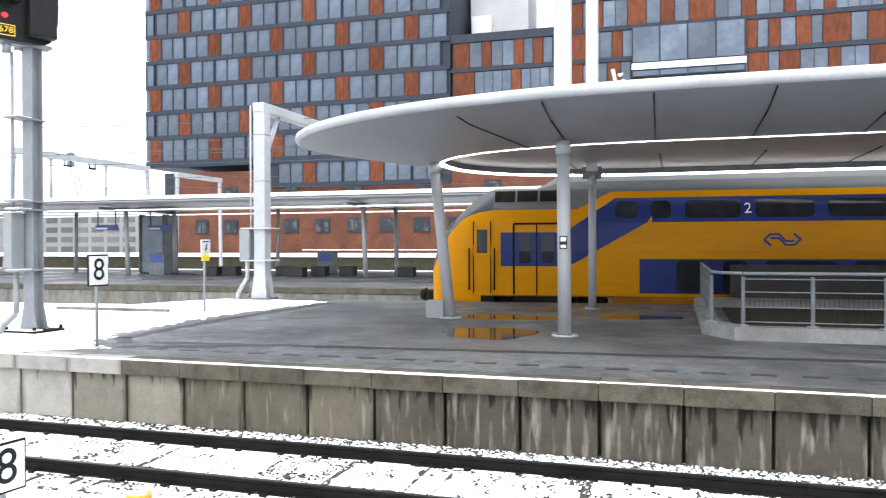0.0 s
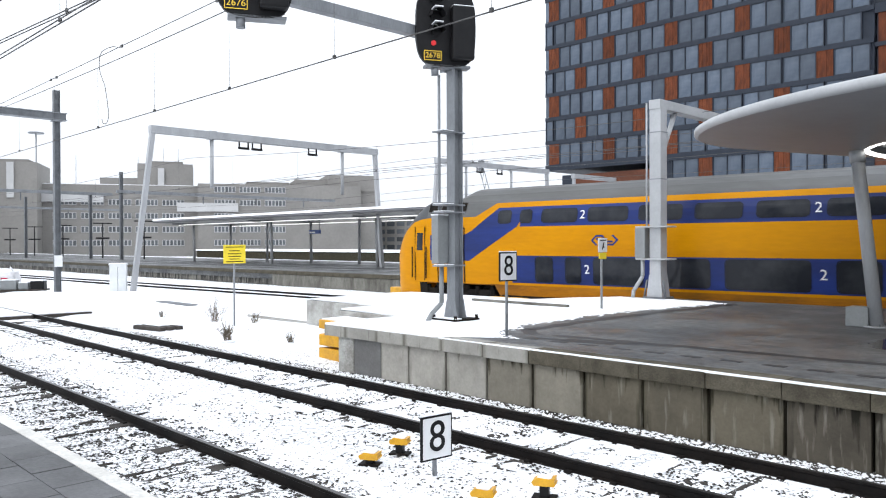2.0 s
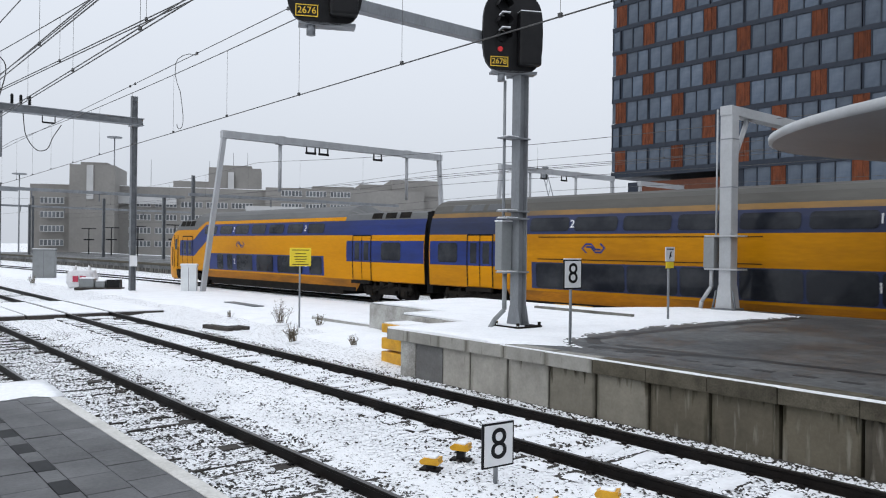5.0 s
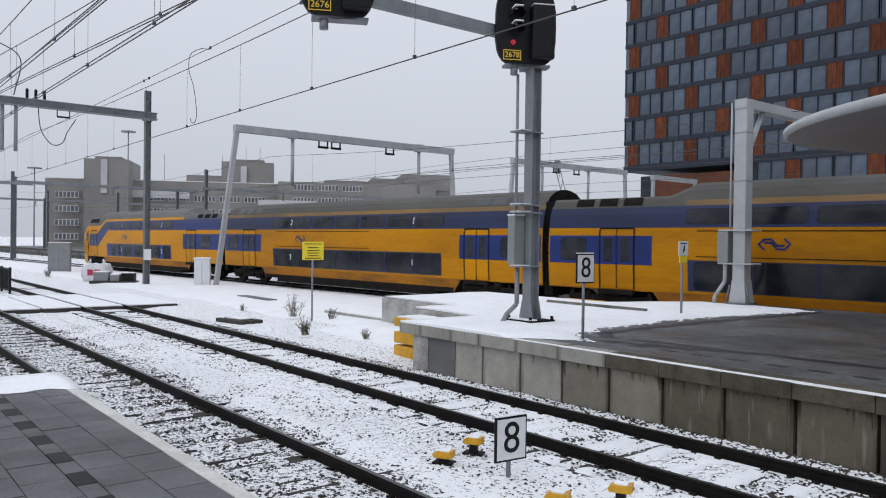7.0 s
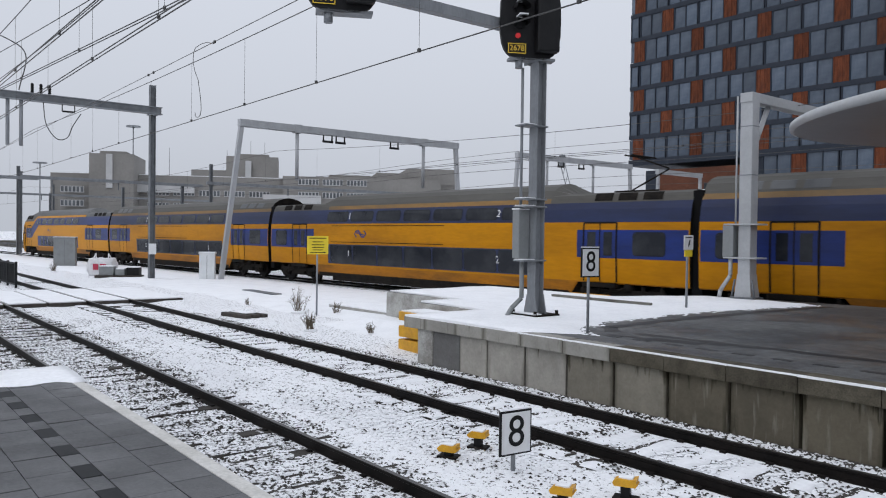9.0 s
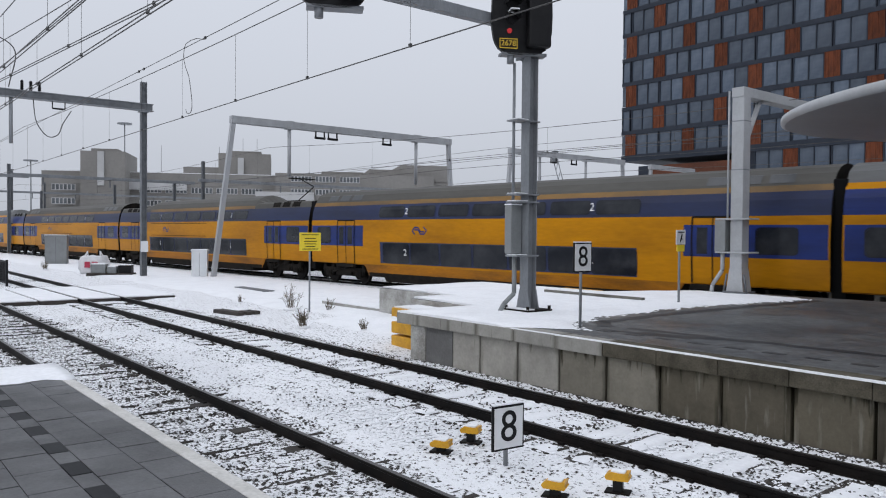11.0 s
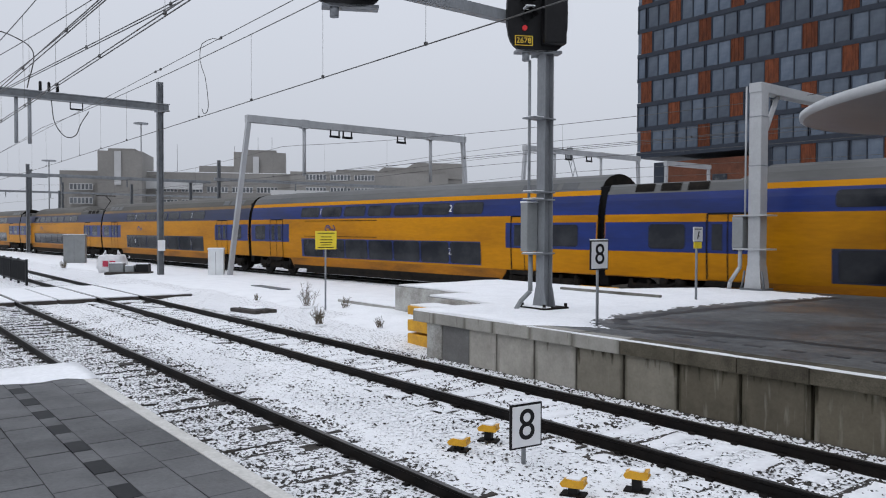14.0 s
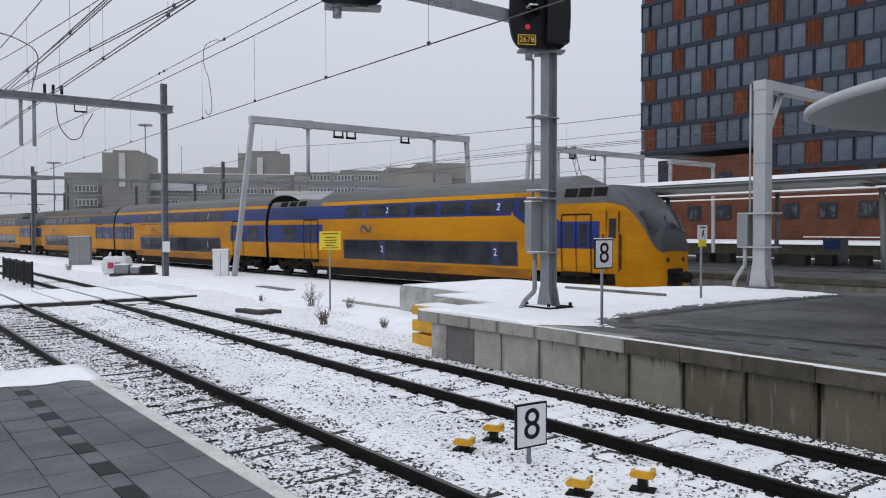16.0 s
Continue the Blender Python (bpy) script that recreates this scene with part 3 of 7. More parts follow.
def make_middle_platform():
    root = empty("platform_middle")
    tagged(root, "wet grey island platform with a stained concrete wall", "platform", kind="structure")
    deck = [(-13.35, EDGE_MID + 0.32), (30, EDGE_MID + 0.32), (30, edge_far(30)), (-12.6, edge_far(-12.6)), (-14.6, 17.9), (-19.5, 17.9), (-19.6, 13.5), (-16.0, 13.5), (-16.0, 12.0), (-13.35, 12.0)]
    part("deck", prism(deck, 0.05, ZP), M["paving"], root)
    part("end_block", box(-13.1, -12.6, EDGE_MID + 0.16, 12.0, -0.3, 0.62, 0.01), M["panel_pale"], root)
    part("footing", prism([(-13.2, 10.2), (30, 10.2), (30, 21.6), (-12.4, 21.3), (-14.2, 17.7), (-19.3, 17.7), (-19.4, 13.7), (-15.8, 13.7), (-15.8, 12.2), (-13.2, 12.2)], -0.3, 0.06), M["concrete"], root)
    part("backing", box(-12.9, 30, EDGE_MID + 0.16, EDGE_MID + 0.3, -0.3, 0.6), M["joint"], root)
    # wall panels and coping stones, a metre each
    bm = bmesh.new()
    add_box(bm, 0.022, 0.978, 0, 0.14, -0.30, 0.60, 0.012)
    me = bpy.data.meshes.new("wall_panel")
    bm.to_mesh(me)
    bm.free()
    me.materials.append(M["panel"])
    me4 = me.copy()
    me4.materials.clear()
    me4.materials.append(M["panel_grey"])
    me3 = me.copy()
    me3.materials.clear()
    me3.materials.append(M["panel_mid"])
    me2 = me.copy()
    me2.materials.clear()
    me2.materials.append(M["panel_dark"])
    bm = bmesh.new()
    add_box(bm, 0.004, 0.996, -0.09, 0.34, 0.592, ZP, 0.014)
    mc = bpy.data.meshes.new("coping_stone")
    bm.to_mesh(mc)
    bm.free()
    mc.materials.append(M["coping"])
    mc2 = mc.copy()
    mc2.materials.clear()
    mc2.materials.append(M["coping_pale"])
    joints = [-11.70, -10.87] + [-9.855 + 1.01 * i for i in range(33)]
    for xa, xb in zip(joints, joints[1:]):
        # four grades of panel, darker and more streaked towards +x
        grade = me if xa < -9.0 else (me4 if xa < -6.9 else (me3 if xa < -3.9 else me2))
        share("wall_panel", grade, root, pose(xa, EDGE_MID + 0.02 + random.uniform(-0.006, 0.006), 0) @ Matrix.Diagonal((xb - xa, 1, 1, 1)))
    joints = [-13.45, -12.72] + joints
    for xa, xb in zip(joints, joints[1:]):
        share("coping_stone", mc2 if xa < -8.5 else mc, root, pose(xa, EDGE_MID + random.uniform(-0.006, 0.006), random.uniform(-0.005, 0.004)) @ Matrix.Diagonal((xb - xa, 1, 1, 1)))
    part("end_panel", box(-13.08, -12.57, EDGE_MID + 0.015, EDGE_MID + 0.15, -0.3, 0.6, 0.01), M["panel_pale"], root)
    part("dark_end_panel", box(-12.56, -11.71, EDGE_MID + 0.03, EDGE_MID + 0.15, -0.3, 0.6, 0.01), M["end_grey"], root)
    # a row of dark marker tiles and a dark band
    bm = bmesh.new()
    add_box(bm, -0.16, 0.16, -0.065, 0.065, ZP - 0.02, ZP + 0.004)
    mt = bpy.data.meshes.new("marker_tile")
    bm.to_mesh(mt)
    bm.free()
    mt.materials.append(M["paving_dark"])
    for i in range(-1, 24):
        share("marker_tile", mt, root, pose(-8.08 + 0.622 * i, 10.83, 0))

    def ribbon(name, pts, width, h, seed):
        """A damp dark strip of paving with a ragged edge."""
        bm = bmesh.new()
        prev = None
        line = [Vector(p) for p in pts]
        for p, q in zip(line, line[1:]):
            n = max(2, int((q - p).length / 0.18))
            side = Vector((-(q - p).y, (q - p).x)).normalized()
            for i in range(n + 1):
                c = p + (q - p) * i / n
                wa, wb = (width * (0.5 + 0.35 * noise.noise(Vector((c.x * 1.7, c.y * 1.7, seed + k)))) for k in (0, 9))
                r = [bm.verts.new((*(c + side * wa), ZP + h)), bm.verts.new((*(c - side * wb), ZP + h))]
                if prev:
                    bm.faces.new((prev[0], prev[1], r[1], r[0]))
                prev = r
        part(name, bm, M["paving_dark"], root)

    ribbon("dark_band", [(-8.7, 11.5), (-6.3, 11.75), (-1.5, 12.17), (2.6, 12.45), (14, 13.3)], 0.24, 0.004, 1)
    ribbon("dark_cross_band", [(-9.1, 11.35), (-9.66, 11.9), (-9.74, 13.9), (-9.7, 17.0), (-9.45, 20.6)], 0.32, 0.005, 5)
    ribbon("damp_streak", [(-8.9, 10.95), (-7.2, 11.2)], 0.22, 0.0045, 8)
    ribbon("damp_streak", [(-8.2, 11.25), (-6.9, 11.42)], 0.14, 0.0045, 11)

    def blot(name, cx, cy, rx, ry, seed, mat, h):
        pts = []
        for i in range(28):
            a = i * 2 * math.pi / 28
            k = 1 + 0.4 * noise.noise(Vector((math.cos(a) * 1.6, math.sin(a) * 1.6, seed)))
            pts.append((cx + rx * k * math.cos(a), cy + ry * k * math.sin(a)))
        part(name, prism(pts, ZP - 0.01, ZP + h), mat, root)

    blot("puddle", -3.3, 14.5, 0.95, 0.85, 3, M["puddle"], 0.004)
    blot("puddle", -3.6, 17.6, 1.4, 0.5, 8, M["puddle"], 0.003)
    blot("puddle", -0.9, 18.4, 1.2, 0.5, 12, M["puddle"], 0.0035)
    # snow on the end of the platform
    SNOW_LINE = [(10.0, -9.3), (10.6, -9.15), (11.0, -9.55), (11.4, -9.9), (12.6, -10.3), (14.5, -10.38), (16.0, -10.5), (18.9, -10.1), (20.0, -9.95), (22.5, -9.7)]
    line = []
    for i in range(61):
        f = i / 60
        y = 10.6 + f * 10.05
        x = 0.0
        for (ya, xa), (yb, xb) in zip(SNOW_LINE, SNOW_LINE[1:]):
            if ya <= y <= yb:
                x = xa + (xb - xa) * (y - ya) / (yb - ya)
        x += 0.12 * noise.noise(Vector((0, y * 1.3, 5))) + 0.12 * noise.noise(Vector((0, y * 4, 2)))
        line.append((x, y))

    def edge_x(y):
        return -13.43 if y < 12 else (-16.05 if y < 13.5 else -19.65)

    bm = bmesh.new()
    prev = None
    rows = [(9.70, -10.1), (10.1, -9.75), (10.4, -9.3)] + [(y, x) for x, y in line]
    for y, xr in rows:
        if y > 17.9:
            xl = -14.6 + (y - 17.9) * 0.55
        else:
            xl = edge_x(y)
        row = []
        for j in range(15):
            f = j / 14
            x = xl + (xr - xl) * f
            h = 0.045 + 0.02 * noise.noise(Vector((x * 0.8, y * 0.8, 6)))
            if j == 14:
                h = 0.006
            row.append(bm.verts.new((x, y, ZP + h)))
        low = bm.verts.new((xl, y, ZP - 0.005))
        row = [low] + row
        if prev:
            for j in range(len(row) - 1):
                bm.faces.new((prev[j], prev[j + 1], row[j + 1], row[j])).smooth = True
        else:
            base = [bm.verts.new((v.co.x, v.co.y, ZP - 0.005)) for v in row]
            for j in range(1, len(row) - 1):
                bm.faces.new((base[j], base[j + 1], row[j + 1], row[j]))
        prev = row
    bmesh.ops.recalc_face_normals(bm, faces=bm.faces)
    part("snow_cover", bm, M["snow"], root, "snow lying on the platform end")
    rng = random.Random(19)
    bm = bmesh.new()
    for i in range(420):
        x, y = line[rng.randrange(len(line))]
        x, y = x + abs(rng.gauss(0, 0.13)) - 0.11, y + rng.uniform(-0.09, 0.09)
        r = rng.uniform(0.015, 0.06)
        ringv = [bm.verts.new((x + r * rng.uniform(0.7, 1.3) * math.cos(a * 1.05), y + r * 1.4 * math.sin(a * 1.05), ZP + 0.002)) for a in range(6)]
        tip = bm.verts.new((x, y, ZP + 0.006 + r * 0.3))
        for a in range(6):
            bm.faces.new((ringv[a], ringv[(a + 1) % 6], tip)).smooth = True
    part("snow_crumbs", bm, M["snow"], root)
    bm = bmesh.new()
    prev = None
    for i in range(170):
        x = -9.95 + i * 0.14
        w = 0.075 + 0.035 * noise.noise(Vector((x * 2.2, 1, 1)))
        w *= 0.75 if x > -6 else 0.9
        r = [bm.verts.new((x, EDGE_MID - 0.088, ZP - 0.012)), bm.verts.new((x, EDGE_MID - 0.085, ZP + 0.014)), bm.verts.new((x, EDGE_MID - 0.085 + w, ZP + 0.012)), bm.verts.new((x, EDGE_MID - 0.07 + w, ZP - 0.004))]
        if prev:
            for j in range(3):
                bm.faces.new((prev[j], r[j], r[j + 1], prev[j + 1]))
        prev = r
    part("snow_edge", bm, M["snow"], root, "thin line of snow on the coping")


make_middle_platform()


def make_lower_slabs():
    root = empty("crossing_slab", -21.2, 14.35, ZG + 0.08)
    tagged(root, "low concrete slab with snow on it beside the platform end", "slab")
    part("slab", box(-2.6, 2.6, -0.5, 0.6, 0, 0.17, 0.02), M["panel_pale"], root)
    part("snow_cover", box(-2.6, 2.6, -0.49, 0.6, 0.165, 0.215, 0.02), M["snow"], root)
    for y, xa, xb, z0 in ((13.44, -19.55, -16.0, 0.3), (11.94, -15.95, -13.4, 0.3)):
        step = empty("step_face", (xa + xb) / 2, y, z0)
        tagged(step, "pale concrete face of the platform end step", "step", group="end steps")
        h = (xb - xa) / 2
        part("face", box(-h, h, -0.03, 0.05, -0.45, ZP - z0 - 0.005, 0.01), M["panel_pale"], step)
    bank = bmesh.new()
    prev = None
    for y, z, xa, xb in ((10.3, ZG - 0.02, -20.6, -14.9), (11.2, -0.1, -20.5, -14.7), (11.9, -0.04, -20.3, -13.5), (12.6, 0.05, -20.1, -13.5), (13.46, 0.1, -19.9, -15.9)):
        r = []
        for i in range(16):
            x = xa + (xb - xa) * i / 15
            r.append(bank.verts.new((x, y, (z if 0 < i else ZG - 0.02) + 0.05 * noise.noise(Vector((x, y, 2))))))
        if prev:
            for i in range(15):
                bank.faces.new((prev[i], prev[i + 1], r[i + 1], r[i])).smooth = True
        prev = r
    bk = part("snow_bank", bank, M["snow"], None)
    tagged(bk, "snow drifted against the platform end", "snow", kind="structure")
    for x, y, w in ((-13.6, 16.3, 3.4),):
        b = empty("timber_edge", x, y, ZP + 0.02)
        tagged(b, "grey timber edging half buried in snow", "timber")
        part("beam", box(-w / 2, w / 2, -0.06, 0.06, -0.02, 0.09, 0.01), M["concrete"], b)


make_lower_slabs()


# ---------------------------------------------------------------- the near platform
def make_near_platform():
    root = empty("platform_near")
    tagged(root, "grey tiled platform with a pale snowy edge", "platform", kind="structure")
    part("base", box(-10.4, 12, -3.5, EDGE_NEAR - 0.06, -0.4, ZP - 0.065), M["joint"], root)
    part("side_wall", box(-10.4, 12, EDGE_NEAR - 0.1, EDGE_NEAR - 0.02, -0.4, ZP - 0.2), M["concrete"], root)
    part("edge_stone", box(-10.5, 12, EDGE_NEAR - 0.128, EDGE_NEAR, ZP - 0.2, ZP, 0.015), M["edge_pale"], root, "pale concrete edge stone")

    def tile_mesh(w, d, key):
        bm = bmesh.new()
        add_box(bm, 0.003, w - 0.003, 0.003, d - 0.003, ZP - 0.07, ZP, 0.004)
        me = bpy.data.meshes.new("paving_tile")
        bm.to_mesh(me)
        bm.free()
        me.materials.append(M[key])
        return me

    large, small, dark = tile_mesh(0.485, 0.32, "tile"), tile_mesh(0.328, 0.145, "tile"), tile_mesh(0.328, 0.145, "tile_dark")

    def lay(me, x, y):
        share("paving_tile", me, root, pose(x, y, random.uniform(-0.003, 0.002), random.uniform(-0.15, 0.15), random.uniform(-0.15, 0.15), 0))

    for y, off in ((1.835, 0.0), (1.515, 0.16), (1.05, 0.29), (0.73, 0.05), (0.41, 0.24), (0.09, 0.0), (-0.23, 0.16)):
        for i in range(17):
            lay(large, -10.62 + off + i * 0.485, y)
    for i in range(24):
        lay(dark if i % 2 else small, -10.327 + i * 0.328, 1.37)
    part("paving_rest", box(-2.38, 12, -3.5, EDGE_NEAR - 0.13, ZP - 0.07, ZP - 0.007), M["tile"], root)
    part("paving_side", box(-10.4, -2.38, -3.5, -0.24, ZP - 0.07, ZP - 0.001), M["tile"], root)
    bm = bmesh.new()
    prev = None
    for i in range(30):
        y = EDGE_NEAR + 0.01 - i * 0.14
        xr = -9.6 + 0.22 * noise.noise(Vector((y * 2, 3, 0))) + 0.12 * noise.noise(Vector((y * 7, 1, 0))) + (0.1 if i < 2 else 0)
        r = [bm.verts.new((-10.52, y, ZP - 0.01)), bm.verts.new((-10.5, y, ZP + 0.045)), bm.verts.new((-10.1, y, ZP + 0.05)), bm.verts.new((xr - 0.1, y, ZP + 0.03)), bm.verts.new((xr, y, ZP + 0.003))]
        if prev:
            for j in range(4):
                bm.faces.new((prev[j], prev[j + 1], r[j + 1], r[j])).smooth = True
        else:
            lo = [bm.verts.new((v.co.x, v.co.y, ZP - 0.02)) for v in r]
            for j in range(4):
                bm.faces.new((lo[j], lo[j + 1], r[j + 1], r[j]))
        prev = r
    bmesh.ops.recalc_face_normals(bm, faces=bm.faces)
    part("snow_cover", bm, M["snow"], root)


make_near_platform()


# ---------------------------------------------------------------- level crossing boards over the tracks at the left
def make_crossing():
    root = empty("board_crossing", -33.5, 6.0, 0)
    tagged(root, "snow-covered plank crossing laid between the rails", "crossing", kind="structure")
    for y0, y1 in ((-2.0, -1.33), (-1.2, 0.02 + 0.0), (-2.75, -2.1), (0.1, 1.35), (1.5, 2.85), (3.0, 4.9)):
        part("board", box(-3.4, 3.4, y0, y1, -0.2, -0.025, 0.01), M["wood"], root)
        part("snow_cover", box(-3.35, 3.33, y0 + 0.01, y1 - 0.01, -0.03, 0.012, 0.01), M["snow"], root)


make_crossing()
# ---------------------------------------------------------------- the train
SECTION = [(1.29, 0.42), (1.315, 0.62), (1.342, 1.0), (1.376, 1.6), (1.40, 2.0), (1.412, 2.3), (1.404, 2.6), (1.394, 2.85), (1.375, 3.13), (1.345, 3.35), (1.314, 3.53), (1.30, 3.6), (1.228, 3.845), (1.165, 4.03), (1.12, 4.12), (0.95, 4.36), (0.66, 4.54), (0.3, 4.64), (0.0, 4.67)]
CAR_ENDS = (0.0, 25.45, 51.0, 77.5, 103.65, 129.5, 155.55)


def half_width(z):
    for (w0, z0), (w1, z1) in zip(SECTION, SECTION[1:]):
        if z0 <= z <= z1:
            return w0 + (w1 - w0) * (z - z0) / (z1 - z0)
    return 1.3


LOW, FULL = 4.22, 99
ROOF_ENDS = {0: (FULL, LOW), 1: (FULL, FULL), 2: (LOW, LOW), 3: (FULL, FULL), 4: (FULL, FULL), 5: (LOW, FULL)}


def car_paint(x, z, length, nose, ends):
    """Index of the paint at x along a car and height z: yellow, dirty yellow, blue, roof, black, upper strip."""
    bare = (nose != 1 and ends[0] == LOW and x < 5.2) or (nose != 2 and ends[1] == LOW and x > length - 5.8)
    if z < 0.6:
        return 4
    if z > 4.06 or (z > 3.86 and bare):
        return 3
    if nose:
        d = x if nose == 1 else length - x
        if d < 4.1 and z > 3.53:
            return 3
        if d < 6.2:
            return 0 if z > 1.06 else 1
    if z > 3.86:
        return 5
    if z > 3.13:
        return 2
    return 0 if z > 1.06 else 1


def side_panel(name, mat, parent, rows, out=0.004, label="", s=-1):
    """A panel that follows the car side s: rows of (z, x0, x1)."""
    bm = bmesh.new()
    prev = None
    for z, x0, x1 in rows:
        w = half_width(z) + out
        a, b = bm.verts.new((x0, s * w, z)), bm.verts.new((x1, s * w, z))
        if prev:
            bm.faces.new((prev[0], prev[1], b, a) if s < 0 else (prev[1], prev[0], a, b))
        prev = (a, b)
    return part(name, bm, mat, parent, label)


def both_sides(name, mat, parent, rows, out=0.004):
    for s in (-1, 1):
        side_panel(name, mat, parent, rows, out, s=s)


def zrows(z0, z1, x0, x1):
    zs = [z0] + [z for _, z in SECTION if z0 + 0.01 < z < z1 - 0.01] + [z1]
    return [(z, x0, x1) for z in zs]


def rounded(x0, x1, z0, z1, r):
    """Corners of a rounded rectangle, counter-clockwise from the lower left."""
    pts = []
    for cx, cz, a0 in ((x1 - r, z0 + r, -90), (x1 - r, z1 - r, 0), (x0 + r, z1 - r, 90), (x0 + r, z0 + r, 180)):
        for k in range(4):
            a = radians(a0 + k * 30)
            pts.append((cx + r * math.cos(a), cz + r * math.sin(a)))
    return pts


def window(parent, x0, x1, z0, z1, name="window"):
    inner, outer = rounded(x0, x1, z0, z1, 0.1), rounded(x0 - 0.035, x1 + 0.035, z0 - 0.035, z1 + 0.035, 0.13)
    for s in (-1, 1):
        rows = []
        for z, u, v in sorted(zrows(z0, z1, x0, x1) + [(z0 + 0.03, x0, x1), (z0 + 0.1, x0, x1), (z1 - 0.1, x0, x1), (z1 - 0.03, x0, x1)]):
            d = max(0.0, 0.1 - min(z - z0, z1 - z))
            rows.append((z, u + 0.1 - math.sqrt(max(0.0, 0.01 - d * d)), v - 0.1 + math.sqrt(max(0.0, 0.01 - d * d))))
        w = side_panel(name, M["t_glass"], parent, rows, 0.010, s=s)
        bm = bmesh.new()
        A = [bm.verts.new((x, s * (half_width(z) + 0.018), z)) for x, z in inner]
        B = [bm.verts.new((x, s * (half_width(z) + 0.018), z)) for x, z in outer]
        for i in range(16):
            bm.faces.new((B[i], B[(i + 1) % 16], A[(i + 1) % 16], A[i]))
        if s > 0:
            bmesh.ops.reverse_faces(bm, faces=bm.faces)
        part("window_frame", bm, M["t_glass"], w)


def door(parent, x0, x1, z0=1.02, z1=3.12, leaf="t_yellow"):
    for s in (-1, 1):
        d = side_panel("door", M[leaf], parent, zrows(z0, z1, x0, x1), 0.006, s=s)
        mid = (x0 + x1) / 2
        side_panel("door_band", M["t_blue"], d, zrows(1.86, 2.86, x0, x1), 0.010, s=s)
        for a, b in ((x0 + 0.17, mid - 0.17), (mid + 0.17, x1 - 0.17)):
            side_panel("door_pane", M["t_glass"], d, zrows(1.95, 2.78, a, b), 0.014, s=s)
        bm = bmesh.new()
        for xa, xb, za, zb in ((x0 - 0.03, x0 + 0.03, z0, z1), (x1 - 0.03, x1 + 0.03, z0, z1), (mid - 0.02, mid + 0.02, z0, z1), (x0, x1, z1 - 0.035, z1 + 0.025)):
            prev = None
            for z, u, v in zrows(za, zb, xa, xb):
                r = [bm.verts.new((u, s * (half_width(z) + 0.018), z)), bm.verts.new((v, s * (half_width(z) + 0.018), z))]
                if prev:
                    bm.faces.new((prev[0], prev[1], r[1], r[0]) if s < 0 else (prev[1], prev[0], r[0], r[1]))
                prev = r
        part("door_seal", bm, M["t_black"], d)
        ya, yb = sorted((s * 1.47, s * 1.3))
        part("door_step", box(x0, x1, ya, yb, 0.82, 0.98, 0.01), M["t_black"], d)


def bogie(parent, xc):
    bm = bmesh.new()
    for s in (-1, 1):
        y0, y1 = sorted((s * 1.08, s * 1.24))
        add_box(bm, xc - 1.75, xc + 1.75, y0, y1, 0.58, 0.76, 0.03)
        add_box(bm, xc - 0.6, xc + 0.6, y0, y1, 0.36, 0.62, 0.03)
        for dx in (-1.25, 1.25):
            add_box(bm, xc + dx - 0.22, xc + dx + 0.22, min(s * 1.02, s * 1.28), max(s * 1.02, s * 1.28), 0.3, 0.62, 0.04)
            add_tube(bm, (xc + dx, s * 1.32, 0.46), (xc + dx, s * 1.0, 0.46), 0.12, seg=12)
            for k in (-0.36, 0.36):
                add_tube(bm, (xc + dx + k, s * 1.18, 0.42), (xc + dx + k, s * 1.18, 0.9), 0.085, seg=8)
        add_tube(bm, (xc - 0.9, s * 1.27, 0.5), (xc + 0.4, s * 1.27, 0.88), 0.045, seg=8)
        add_tube(bm, (xc - 0.3, s * 1.15, 0.7), (xc - 0.3, s * 1.15, 0.98), 0.2, seg=12)
        add_tube(bm, (xc + 0.3, s * 1.15, 0.7), (xc + 0.3, s * 1.15, 0.98), 0.2, seg=12)
    add_box(bm, xc - 0.45, xc + 0.45, -1.1, 1.1, 0.4, 0.85, 0.03)
    b = part("bogie", bm, M["t_black"], parent)
    for dx in (-1.25, 1.25):
        bm = bmesh.new()
        for s in (-1, 1):
            add_tube(bm, (xc + dx, s * 0.72, 0.46), (xc + dx, s * 0.9, 0.46), 0.46, seg=24)
            add_tube(bm, (xc + dx, s * 0.9, 0.46), (xc + dx, s * 0.93, 0.46), 0.3, seg=20)
        add_tube(bm, (xc + dx, -0.72, 0.46), (xc + dx, 0.72, 0.46), 0.08, seg=10)
        part("wheelset", bm, M["rail"], b)
    part("underbox", box(xc - 0.35, xc + 0.35, -0.6, 0.6, 0.3, 0.5, 0.03), M["t_black"], b)


def arrow_mark(parent, x, z):
    """Two plain interlocked arrows."""
    bm = bmesh.new()
    line = [(-0.34, -0.2), (-0.55, -0.01), (-0.37, 0.17), (-0.1, 0.17), (0.1, -0.05), (0.36, -0.05)]
    for sg in (1, -1):
        prev = None
        for i, (u, v) in enumerate(line):
            d0 = Vector(line[i]) - Vector(line[i - 1]) if i else Vector(line[1]) - Vector(line[0])
            d1 = Vector(line[i + 1]) - Vector(line[i]) if i < len(line) - 1 else d0
            m = (d0.normalized() + d1.normalized()).normalized()
            n = Vector((-m.y, m.x)) * 0.036 / max(0.5, m.dot(d1.normalized()))
            r = [bm.verts.new((x + sg * 0.85 * (u + q * n.x), -half_width(z) - 0.014, z + sg * 0.85 * (v + q * n.y))) for q in (1, -1)]
            if prev:
                bm.faces.new((prev[0], r[0], r[1], prev[1]))
            prev = r
    bmesh.ops.recalc_face_normals(bm, faces=bm.faces)
    part("arrow_mark", bm, M["t_blue"], parent, "dark blue double-arrow mark")


